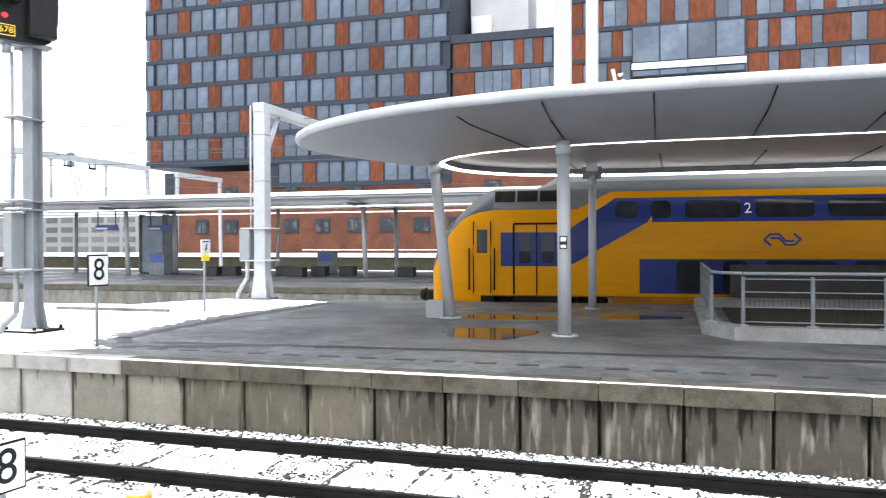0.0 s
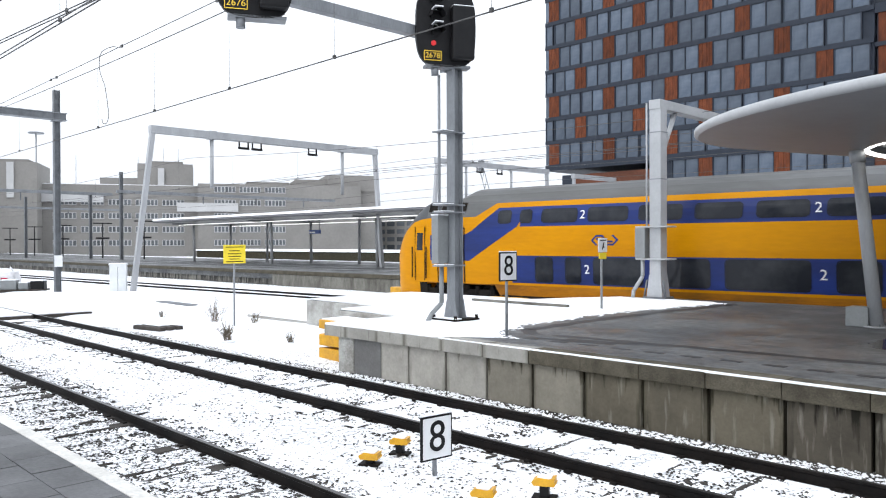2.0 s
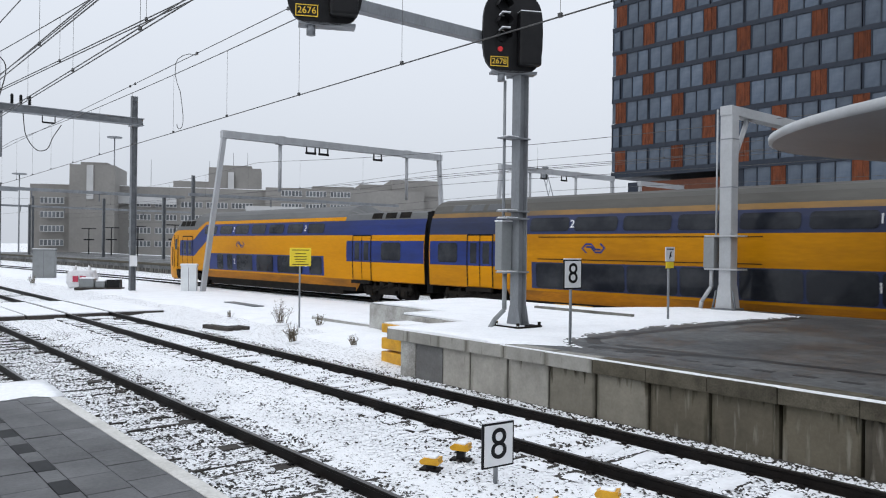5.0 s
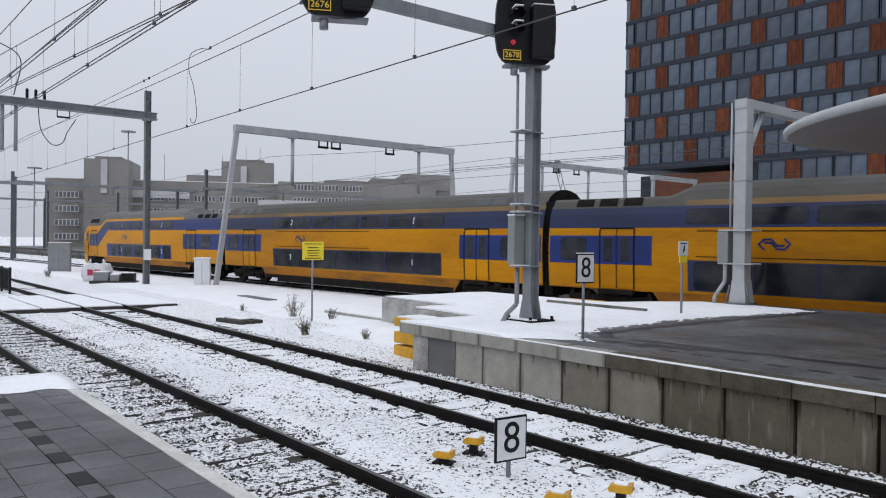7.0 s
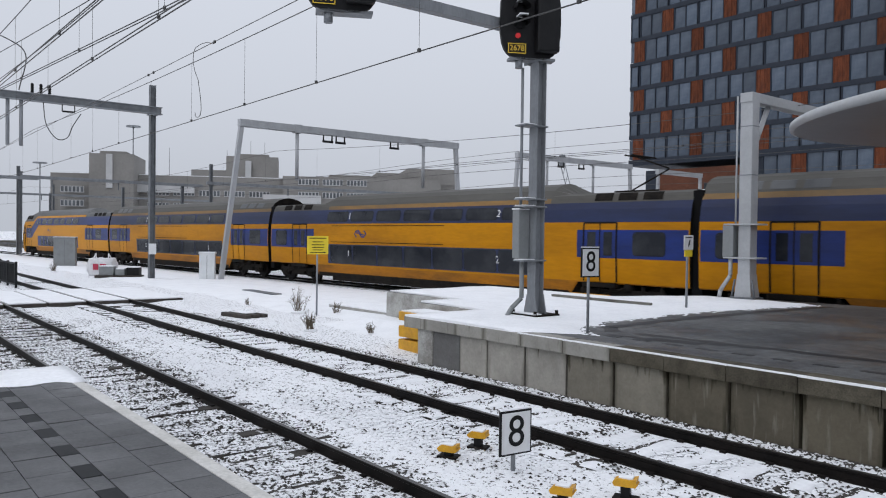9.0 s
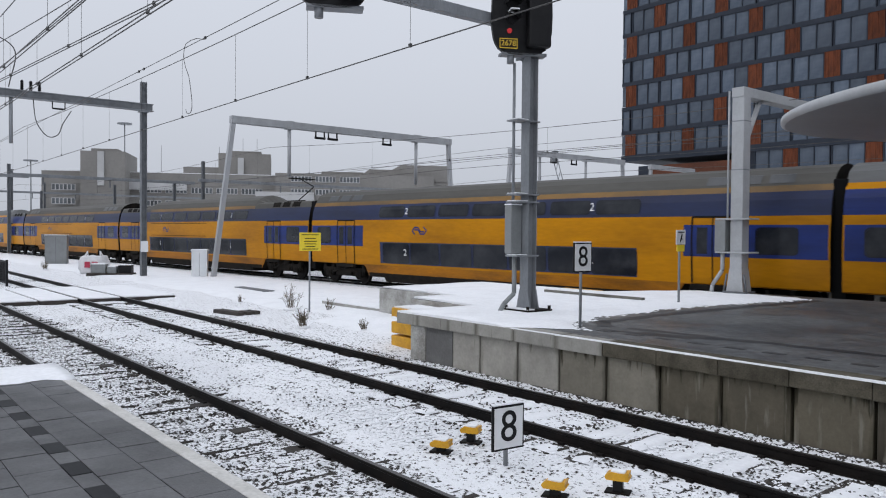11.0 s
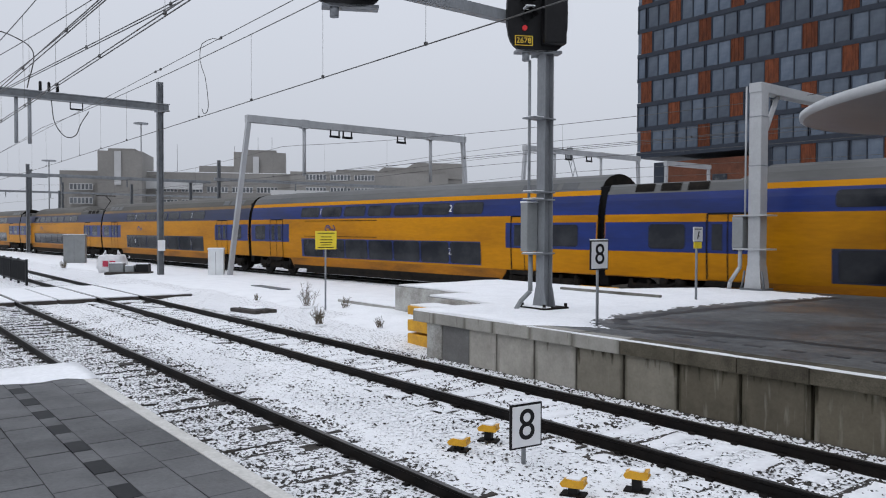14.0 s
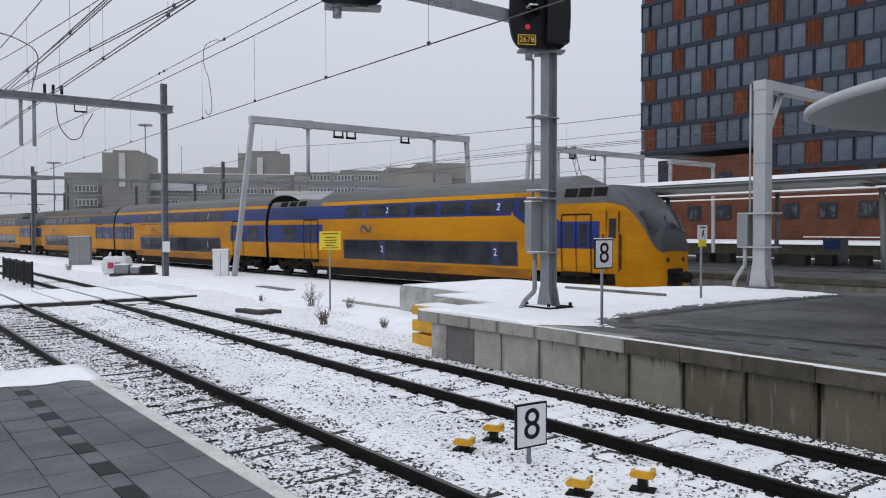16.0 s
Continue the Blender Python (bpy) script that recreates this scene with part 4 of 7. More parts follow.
def digit(parent, text, x, z, size=0.42):
    w = half_width(z) + 0.014
    lean = math.degrees(math.atan2(half_width(z - 0.2) - half_width(z + 0.2), 0.4))
    lettering("class_digit", text, size, pose(x, -w, z, 90 - lean, 0, 0), M["t_white"], parent)


def loft(stations, mats_of, name, parent, mats):
    """stations: (x, [(y, z) ...]) rings of equal length, closed below; mats_of(x, z) gives the paint."""
    bm = bmesh.new()
    rings = [[bm.verts.new((x, y, z)) for y, z in ring] for x, ring in stations]
    for (xa, ra), (xb, rb), A, B in zip(stations, stations[1:], rings, rings[1:]):
        n = len(A)
        for i in range(n - 1):
            f = bm.faces.new((A[i], B[i], B[i + 1], A[i + 1]))
            zc = (ra[i][1] + ra[i + 1][1] + rb[i][1] + rb[i + 1][1]) / 4
            f.material_index = mats_of((xa + xb) / 2, zc)
            f.smooth = False
        bm.faces.new((A[0], A[n - 1], B[n - 1], B[0])).material_index = 4
    bm.faces.new(rings[0]).material_index = 4
    bm.faces.new(rings[-1][::-1]).material_index = 4
    bmesh.ops.recalc_face_normals(bm, faces=bm.faces)
    return part(name, bm, mats, parent)


def ring(zcut=99.0, sill=0.0):
    """The car's outline; zcut lowers the roof, sill lifts the lower edge over a bogie."""
    pts = []
    for w, z in SECTION:
        zz = z
        if z > zcut:
            zz = zcut - 0.02 + 0.02 * (z - zcut)
        pts.append((w, max(zz, sill + 0.02 * zz) if sill else zz))
    left = [(-w, z) for w, z in pts]
    right = [(w, z) for w, z in pts[:-1]][::-1]
    return left + right


def curve_at(d, table):
    for (d0, v0), (d1, v1) in zip(table, table[1:]):
        if d <= d1:
            f = max(0.0, (d - d0) / (d1 - d0))
            return v0 + (v1 - v0) * f
    return table[-1][1]


NOSE_TOP = [(0, 1.80), (0.05, 2.2), (0.12, 2.5), (0.3, 2.86), (0.65, 3.36), (1.05, 3.82), (1.3, 4.04), (1.5, 4.15), (1.62, 4.19)]
NOSE_SEAM = [(0, 1.74), (0.08, 1.86), (0.2, 2.12), (0.38, 2.58), (0.6, 2.97), (0.8, 3.2), (1.0, 3.36), (1.25, 3.47), (1.62, 3.53)]
NOSE_WIDE = [(0, 0.56), (0.05, 0.67), (0.12, 0.76), (0.25, 0.85), (0.45, 0.925), (0.7, 0.97), (1.0, 0.998), (1.62, 1.0)]
NOSE_X = (0, 0.025, 0.05, 0.085, 0.12, 0.18, 0.25, 0.34, 0.45, 0.57, 0.7, 0.85, 1.0, 1.1, 1.3, 1.5, 1.62)
CROWN = [(1.314, 3.53), (1.29, 3.64), (1.25, 3.78), (1.213, 3.9), (1.17, 4.03), (1.12, 4.12), (1.0, 4.165), (0.75, 4.18), (0.4, 4.187), (0, 4.19)]
LOW_Z = (0.36, 0.62, 0.98, 1.06, 1.3, 1.6)


def nose_side(d):
    """One side of the cab at d metres from its tip: heights up to the seam, then the grey mask up to the ridge."""
    seam, top, k = curve_at(d, NOSE_SEAM), curve_at(d, NOSE_TOP), curve_at(d, NOSE_WIDE)
    pts = []
    for z in LOW_Z:
        pts.append((half_width(max(z, 0.42)) * k * (0.96 if z < 0.5 else 1), z))
    for j in (1, 2, 3):
        z = 1.6 + (seam - 1.6) * j / 3
        lean = 1 - 0.05 * (1 - d / 1.62) * max(0, z - 1.7)
        pts.append((half_width(z) * k * lean, z))
    wb = pts[-1][0]
    f = d / 1.62
    for j, (w, z) in enumerate(CROWN[1:], 1):
        u = (z - 3.53) / 0.66
        a = j / 9 * math.pi / 2
        y = wb * (f * w / 1.314 + (1 - f) * math.cos(a) ** 0.75)
        zz = seam + (top - seam) * (f * u + (1 - f) * math.sin(a) ** 0.9)
        pts.append((max(y, 0.0), zz))
    return pts


def reach(d):
    """Place of a cab section along the car; the tip reaches out past the car's own zero."""
    return 1.62 - (1.62 - d) * 1.22


def cab_nose(car, end, sg, paint):
    """The rounded front: yellow shell below, grey mask above, dark windscreen."""
    tip = end + sg * reach(0)
    bm = bmesh.new()
    prev, nl = None, len(LOW_Z) + 2
    for d in NOSE_X:
        side = nose_side(d)
        ring_pts = [(-y, z) for y, z in side] + [(y, z) for y, z in side[:-1]][::-1]
        r = [bm.verts.new((end + sg * reach(d), y, z)) for y, z in ring_pts]
        n = len(r)
        if prev:
            for i in range(n - 1):
                f = bm.faces.new((prev[i], prev[i + 1], r[i + 1], r[i]))
                j = i if i < n // 2 else n - 2 - i
                f.material_index = 1 if j >= nl else (2 if j < 2 and d > 1.31 else (3 if j < 2 else 0))
                f.smooth = True
        else:
            bm.faces.new(r).material_index = 0
        prev = r
    bmesh.ops.recalc_face_normals(bm, faces=bm.faces)
    shell = part("cab_nose", bm, [M[paint], M["t_mask"], M["t_black"], M[paint]], car, "yellow cab front with a grey mask")
    bm = bmesh.new()
    prev = None
    for d in (0.16, 0.22, 0.3, 0.4, 0.5, 0.6):
        side = nose_side(d)[len(LOW_Z) + 3:]
        side = side[1 if d < 0.35 else 2:]
        half = [(-y, z) for y, z in side]
        while len(half) < 9:
            half.insert(0, half[0])
        pts = half + [(-y, z) for y, z in half[:-1]][::-1]
        r = [bm.verts.new((end + sg * (reach(d) - 0.012), y * 1.008, z + 0.012)) for y, z in pts]
        if prev:
            for i in range(len(r) - 1):
                bm.faces.new((prev[i], prev[i + 1], r[i + 1], r[i])).smooth = True
        prev = r
    bmesh.ops.remove_doubles(bm, verts=bm.verts, dist=0.0005)
    bmesh.ops.recalc_face_normals(bm, faces=bm.faces)
    part("windscreen", bm, M["t_glass"], shell)
    part("wiper", path_tube([(end + sg * (reach(0.14) - 0.03), -0.28, curve_at(0.14, NOSE_TOP) - 0.02), (end + sg * (reach(0.42) - 0.035), 0.08, curve_at(0.42, NOSE_TOP) + 0.03)], 0.014, 6), M["t_black"], shell)
    for s in (-1, 1):
        part("headlight", tube((tip + sg * 0.03, s * 0.5, 1.5), (tip - sg * 0.025, s * 0.5, 1.5), 0.085, seg=14), M["t_glass"], shell)
    part("coupler_recess", box(min(tip - sg * 0.012, tip + sg * 0.2), max(tip - sg * 0.012, tip + sg * 0.2), -0.52, 0.52, 0.42, 1.2, 0.05), M["t_black"], shell)
    bm = bmesh.new()
    prev = None
    for i in range(13):
        a = (i / 12 - 0.5) * math.pi * 0.92
        y, back = 1.02 * math.sin(a), 0.75 * (1 - math.cos(a))
        r = [bm.verts.new((tip + sg * (0.02 + back), y, 0.52)), bm.verts.new((tip + sg * (back - 0.16), y, 0.30)), bm.verts.new((tip + sg * (back - 0.10), y, 0.22)), bm.verts.new((tip + sg * (back + 0.12), y * 0.97, 0.30))]
        if prev:
            for j in range(3):
                bm.faces.new((prev[j], prev[j + 1], r[j + 1], r[j])).smooth = True
        prev = r
    bmesh.ops.recalc_face_normals(bm, faces=bm.faces)
    part("apron", bm, M[paint], shell, "yellow snow plough below the coupler")
    bm = bmesh.new()
    add_box(bm, tip - 0.4, tip + 0.4, -0.2, 0.2, 0.75, 1.05, 0.04)
    add_tube(bm, (tip - sg * 0.4, 0, 0.9), (tip - sg * 0.58, 0, 0.9), 0.22, 0.16, seg=12)
    add_tube(bm, (tip - sg * 0.2, -0.3, 0.95), (tip - sg * 0.42, -0.4, 0.6), 0.03, seg=8)
    add_tube(bm, (tip - sg * 0.2, 0.3, 0.95), (tip - sg * 0.42, 0.4, 0.6), 0.03, seg=8)
    part("coupler", bm, M["t_black"], shell)


def make_train():
    train = empty("double_deck_train")
    tagged(train, "yellow and blue double-deck passenger train with grey roof", "train")
    clean = [M["t_yellow"], M["t_dirty"], M["t_blue"], M["t_roof"], M["t_black"], M["t_yellow"]]
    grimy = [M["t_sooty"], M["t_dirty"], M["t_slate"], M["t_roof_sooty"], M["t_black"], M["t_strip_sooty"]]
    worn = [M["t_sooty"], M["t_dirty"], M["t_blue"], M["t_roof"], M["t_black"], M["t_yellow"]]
    n = len(CAR_ENDS) - 1
    for k in range(n):
        x0, x1 = CAR_ENDS[k], CAR_ENDS[k + 1]
        nose = 1 if k == 0 else (2 if k == n - 1 else 0)
        L = x1 - x0 - (0.32 if nose != 1 else -0.04)
        st = []
        up = 0.95
        ea, eb = ROOF_ENDS[k]
        head = [(0, ea, up), (0.12, ea, up), (4.4, ea, up), (4.8, ea, 0), (5.5, FULL, 0)]
        tail = [(L - 5.9, FULL, 0), (L - 5.2, eb, 0), (L - 4.9, eb, 0), (L - 4.5, eb, up), (L - 0.12, eb, up), (L, eb, up)]
        if nose == 1:
            head = [(1.61, 4.2, up), (2.9, 4.2, up), (3.6, FULL, up), (4.1, FULL, up), (5.0, FULL, up), (5.35, FULL, 0), (6.2, FULL, 0)]
        if nose == 2:
            tail = [(L - 6.2, FULL, 0), (L - 5.35, FULL, 0), (L - 5.0, FULL, up), (L - 4.1, FULL, up), (L - 3.6, FULL, up), (L - 2.9, 4.2, up), (L - 1.61, 4.2, up)]
        for x, c, w in head + tail:
            st.append((x, ring(c, w)))
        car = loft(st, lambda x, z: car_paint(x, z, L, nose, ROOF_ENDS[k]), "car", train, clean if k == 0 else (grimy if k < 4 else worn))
        car.matrix_basis = pose(x0 + (-0.2 if nose == 1 else 0.16), 0, 0)
        car["label"] = "end car with driver's cab" if nose else "double-deck middle car"
        flip = (lambda a, b: (a, b)) if nose != 2 else (lambda a, b: (L - b, L - a))
        rng = random.Random(k)
        if nose:
            a, b = flip(5.85, 18.0)
            both_sides("lower_band", M["t_blue" if nose == 1 else "t_slate"], car, zrows(1.09, 2.08, a, b))
            # the blue sweep from the door up to the upper deck
            rows = []
            for z in (1.86, 2.0, 2.3, 2.6, 2.86, 3.0, 3.13, 3.35, 3.6, 3.84):
                lo = 3.62 if z <= 2.86 else 3.75 + (z - 2.86) * 1.45
                hi = 3.85 + (z - 1.86) * 1.75 if z <= 3.13 else 6.22
                rows.append((z, *flip(lo, hi)))
            both_sides("blue_sweep", M["t_blue"], car, rows, 0.005)
            both_sides("door_surround", M["t_blue"], car, zrows(1.86, 2.86, *flip(1.85, 3.64)), 0.004)
            both_sides("roof_side", M["t_roof"], car, [(z, *flip(4.09, 4.1 + (z - 3.53) * 1.9)) for z in (3.53, 3.6, 3.845, 4.03, 4.12)], 0.004)
            door(car, *flip(2.24, 3.6), leaf="t_sooty" if k > 1 else "t_yellow")
            a, b = flip(1.03, 1.55)
            cd = side_panel("cab_door", M["t_yellow" if nose == 1 else "t_sooty"], car, zrows(1.05, 3.2, a, b), 0.008)
            side_panel("cab_pane", M["t_glass"], cd, zrows(2.25, 2.95, a + 0.1, b - 0.1), 0.013)
            bm = bmesh.new()
            for xx in (a - 0.12, b + 0.12):
                add_tube(bm, (xx, -1.46, 1.15), (xx, -1.46, 2.4), 0.025, seg=8)
            for xx in (a, b):
                add_box(bm, xx - 0.015, xx + 0.015, -1.415, -1.40, 1.05, 3.2)
            part("grab_rail", bm, M["t_black"], cd)
            for wa, wb in ((5.22, 5.77), (6.21, 6.68), (7.14, 8.55), (9.01, 10.45), (10.88, 12.3), (12.75, 14.15), (14.6, 16.0), (16.5, 17.9)):
                window(car, *flip(wa, wb), 3.28, 3.71)
            for wa, wb in ((6.9, 7.6), (8.15, 8.72), (9.25, 11.0), (11.5, 13.2), (13.7, 16.05), (16.75, 17.8)) if nose == 1 else ((6.1, 6.75), (7.45, 9.25), (9.5, 11.4), (11.65, 13.3), (13.55, 14.35), (15.05, 17.7)):
                window(car, *flip(wa - (0.08 if nose == 2 else 0), wb + (0.08 if nose == 2 else 0)), 1.17, 2.0)
            door(car, *flip(20.4, 21.8), leaf="t_sooty" if k > 1 else "t_yellow")
            both_sides("door_surround", M["t_blue"], car, zrows(1.86, 2.86, *flip(19.9, L - 0.02)), 0.004)
            window(car, *flip(22.6, 23.9), 2.0, 2.75)
            for xa in (1.66, 2.33, 3.0):
                both_sides("roof_vent", M["t_black"], car, zrows(3.77, 4.1, *flip(xa, xa + 0.6)), 0.012)
            arrow_mark(car, 9.66 if nose == 1 else 9.73, 2.62)
            for xx, z in ((8.78, 3.49), (16.25, 3.49), (8.98, 1.62), (16.4, 1.62)) if nose == 1 else ((6.96, 3.49), (14.38, 3.49), (7.09, 1.62), (14.73, 1.62)):
                digit(car, "2", flip(xx, xx)[0], z)
            # windscreen mask, lamps, coupler, snow plough
            cab_nose(car, 0 if nose == 1 else L, 1 if nose == 1 else -1, "t_yellow" if nose == 1 else "t_sooty")
        else:
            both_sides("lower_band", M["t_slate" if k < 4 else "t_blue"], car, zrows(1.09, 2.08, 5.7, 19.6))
            for wa in range(7):
                window(car, 5.95 + wa * 1.97, 5.95 + wa * 1.97 + 1.82, 1.16, 2.01)
                window(car, 5.6 + wa * 2.05, 5.6 + wa * 2.05 + 1.75, 3.27, 3.71)
            for a, b, d0 in ((0.05, 4.4, 2.3), (L - 4.5, L - 0.05, L - 4.2)):
                both_sides("door_surround", M["t_blue"], car, zrows(1.86, 2.86, a, b), 0.004)
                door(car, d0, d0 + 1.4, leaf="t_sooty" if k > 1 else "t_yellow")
            window(car, 0.6, 1.7, 2.0, 2.75)
            window(car, L - 2.1, L - 0.9, 2.0, 2.75)
            arrow_mark(car, 8.5, 2.62)
            if k in (1, 2, 4):
                bm = bmesh.new()
                for z in (3.02, 2.2):
                    add_box(bm, 6.0, 14.5 if k != 4 else 12.5, -half_width(z) - 0.012, -half_width(z) + 0.01, z - 0.014, z + 0.014)
                part("first_class_line", bm, M["t_black"], car)
            dg = {1: ("2", "1"), 2: ("1", "2"), 3: ("2", "2"), 4: ("1", "2")}[k]
            for xx, tx in ((7.52, dg[0]), (17.7, dg[1])):
                digit(car, tx, xx, 3.49)
                digit(car, tx, xx, 1.62)
        for d in (0.9, 1.9, 2.9):
            xv = d + 0.6
            for base, cut in ([(xv, ea)] if nose != 1 else []) + ([(L - xv, eb)] if nose != 2 else []):
                if cut == LOW:
                    both_sides("roof_vent", M["t_black"], car, zrows(3.9, 4.17, base - 0.38, base + 0.38), 0.012)
                else:
                    both_sides("roof_vent", M["t_mask"], car, zrows(4.1, 4.38, base - 0.38, base + 0.38), 0.012)
        skirt = bmesh.new()
        add_box(skirt, 6.0, L - 6.0, -1.27, 1.27, 0.22, 0.5, 0.02)
        part("skirt", skirt, M["t_black"], car)
        bogie(car, 2.6 if nose != 1 else 3.2)
        bogie(car, L - 2.7 if nose != 2 else L - 3.2)
        if nose != 2:
            g = part("gangway", box(L - 0.02, L + 0.36, -1.2, 1.2, 0.6, 4.15, 0.03), M["t_gang"], car)
        if k in (2,):
            bm = bmesh.new()
            X = L - 2.6
            for a, b in (((X - 0.9, -0.5, 4.26), (X + 0.9, -0.5, 4.26)), ((X - 0.9, 0.5, 4.26), (X + 0.9, 0.5, 4.26)), ((X - 0.9, -0.5, 4.26), (X - 0.9, 0.5, 4.26)), ((X - 0.6, 0, 4.28), (X + 0.95, 0, 5.0)), ((X + 0.95, 0, 5.0), (X + 0.95, 0, 5.05)), ((X + 0.95, 0, 5.05), (X - 0.3, 0, 5.5)), ((X - 0.3, -0.8, 5.52), (X - 0.3, 0.8, 5.52)), ((X - 0.05, -0.8, 5.52), (X - 0.05, 0.8, 5.52))):
                add_tube(bm, a, b, 0.03, seg=8)
            part("pantograph", bm, M["t_black"], car)
    return train


TRAIN = make_train()
# ---------------------------------------------------------------- the oval canopy and what stands on the platform
def oval(cx, cy, a, b, x1, n=40, power=2.0, aend=None):
    """A stadium with oval ends from cx - a to x1, counter-clockwise seen from above."""
    pts = []
    for i in range(n + 1):
        t = math.pi / 2 + math.pi * i / n
        c, s = math.cos(t), math.sin(t)
        pts.append((cx + a * math.copysign(abs(c) ** (2 / power), c), cy + b * math.copysign(abs(s) ** (2 / power), s)))
    for i in range(n + 1):
        t = -math.pi / 2 + math.pi * i / n
        c, s = math.cos(t), math.sin(t)
        pts.append((x1 + (aend or a) * math.copysign(abs(c) ** (2 / power), c), cy + b * math.copysign(abs(s) ** (2 / power), s)))
    return pts


def make_canopy():
    root = empty("platform_canopy", 0, 0, 0)
    tagged(root, "oval grey canopy with a white rim and a lit inner oval", "canopy")
    outer = oval(0.2, 17.4, 8.7, 5.5, 16)
    mid = oval(0.2, 17.4, 8.62, 5.42, 16)
    inner = oval(0.2, 18.4, 5.5, 3.75, 15, power=2.3)
    inner2 = oval(0.2, 18.4, 5.42, 3.67, 15, power=2.3)
    n = len(outer)

    def band(name, loops, mat, label="", smooth=True):
        bm = bmesh.new()
        R = [[bm.verts.new((x, y, z)) for x, y in pts] for pts, z in loops]
        for A, B in zip(R, R[1:]):
            for i in range(n):
                bm.faces.new((A[i], A[(i + 1) % n], B[(i + 1) % n], B[i])).smooth = smooth
        bmesh.ops.recalc_face_normals(bm, faces=bm.faces)
        return part(name, bm, mat, root, label)

    band("rim", [(mid, 4.83), (outer, 4.86), (outer, 4.97), (mid, 5.02), (oval(0.2, 17.4, 8.2, 5.0, 16), 5.05)], M["white_metal"], "rounded white rim")
    band("soffit", [(mid, 4.835), (oval(0.2, 17.7, 7.2, 4.8, 15.6), 4.62), (inner, 4.42)], M["soffit"])
    band("light_strip", [(inner, 4.425), (inner, 4.41), (inner2, 4.415), (inner2, 4.47)], M["light_strip"])
    bm = bmesh.new()
    bm.faces.new([bm.verts.new((x, y, 4.62)) for x, y in inner2])
    bm.faces.new([bm.verts.new((x, y, 4.66)) for x, y in inner2])
    part("recess_ceiling", bm, M["soffit"], root)
    band("recess_wall", [(inner2, 4.47), (inner2, 4.63)], M["steel_dark"])
    bm = bmesh.new()
    bm.faces.new([bm.verts.new((x, y, 5.05)) for x, y in oval(0.2, 17.4, 8.2, 5.0, 16)])
    part("roof_snow", bm, M["snow"], root)
    # joints between soffit panels
    seams = [((-3.38, 12.55), (-2.6, 15.0)), ((-1.88, 12.15), (-1.8, 14.7)), ((-0.16, 12.05), (-0.2, 14.7))]
    seams += [((1.56 + 1.75 * i, 12.05), (1.45 + 1.75 * i, 14.7)) for i in range(8)]
    for p, q in seams:
        f = (12.9 - p[1]) / (q[1] - p[1])
        a, b = Vector((*p, 4.825 - 0.235 * max(0, p[1] - 12.0))), Vector((*q, 4.412))
        m_ = Vector((p[0] + (q[0] - p[0]) * f, 12.9, 4.612))
        bm = bmesh.new()
        add_tube(bm, a, m_, 0.014, seg=4)
        add_tube(bm, m_, b, 0.014, seg=4)
        part("panel_joint", bm, M["black"], root)
    for x in (-2.5, -0.2, 2.1, 4.4, 6.7, 9.0):
        part("panel_joint", box(x - 0.02, x + 0.02, 18.6, 22.0, 4.60, 4.625), M["black"], root)


make_canopy()


def make_column(name, x, y, lean, r, top, mast, label):
    root = empty(name, x, y, ZP)
    tagged(root, label, "column", group="canopy columns")
    part("shaft", tube((0, 0, 0.03), (lean, 0, top - ZP), r, r * 0.92, 20), M["column_paint"], root)
    part("base_plate", tube((0, 0, 0), (0, 0, 0.035), r * 1.9, r * 1.9, 20), M["column_paint"], root)
    bm = bmesh.new()
    for i in range(6):
        a = i * math.pi / 3
        add_tube(bm, (math.cos(a) * r * 1.6, math.sin(a) * r * 1.6, 0.03), (math.cos(a) * r * 1.6, math.sin(a) * r * 1.6, 0.075), 0.022, seg=6)
    part("bolts", bm, M["steel_dark"], root)
    part("collar", tube((lean * 0.93, 0, (top - ZP) * 0.93), (lean, 0, top - ZP), r * 1.12, r * 1.12, 20), M["column_paint"], root)
    if mast:
        part("mast", box(-0.15 + lean, 0.15 + lean, -0.12, 0.12, top - ZP + 0.1, 8.6, 0.02), M["white_metal"], root, "white catenary mast above the canopy")
    return root


c = make_column("column", -1.82, 14.35, -0.03, 0.128, 4.44, True, "round grey steel column with wet base and small sign")
sp = part("notice", box(-0.07, 0.07, -0.2, -0.17, 1.62, 1.86, 0.01), M["black"], c)
part("notice_face", box(-0.05, 0.05, -0.206, -0.199, 1.76, 1.84), M["sign_white"], sp)
part("notice_face", box(-0.05, 0.05, -0.206, -0.199, 1.64, 1.70), M["sign_white"], sp)
c = make_column("column", -4.85, 17.1, -0.38, 0.135, 4.42, False, "leaning grey steel column with a small box at its foot")
part("foot_box", box(-0.55, -0.12, -0.15, 0.25, 0, 0.4, 0.02), M["cabinet"], c)
c = make_column("column", -1.93, 20.35, 0.0, 0.105, 4.3, True, "round grey steel column near the far platform edge")
part("bracket", prism([(-0.25, -0.1), (0.25, -0.1), (0.2, 0.1), (-0.2, 0.1)], 3.4, 3.7), M["steel_dark"], c)
c = make_column("column", 5.2, 20.4, 0.0, 0.15, 4.42, False, "round grey steel column near the far platform edge")


def make_insulators():
    root = empty("insulator_string", -1.4, 20.2, 5.1)
    tagged(root, "string of insulators hanging beside a white mast", "insulator")
    bm = bmesh.new()
    add_tube(bm, (0.0, 0, 1.9), (0.45, 0, 0.0), 0.05, seg=8)
    part("strut", bm, M["white_metal"], root)
    bm = bmesh.new()
    for i in range(11):
        f = i / 10
        add_tube(bm, (0.2 + 0.35 * f, -0.1, 1.75 - 1.7 * f), (0.215 + 0.35 * f, -0.1, 1.68 - 1.7 * f), 0.075, 0.03, seg=10)
    part("discs", bm, M["sign_white"], root)


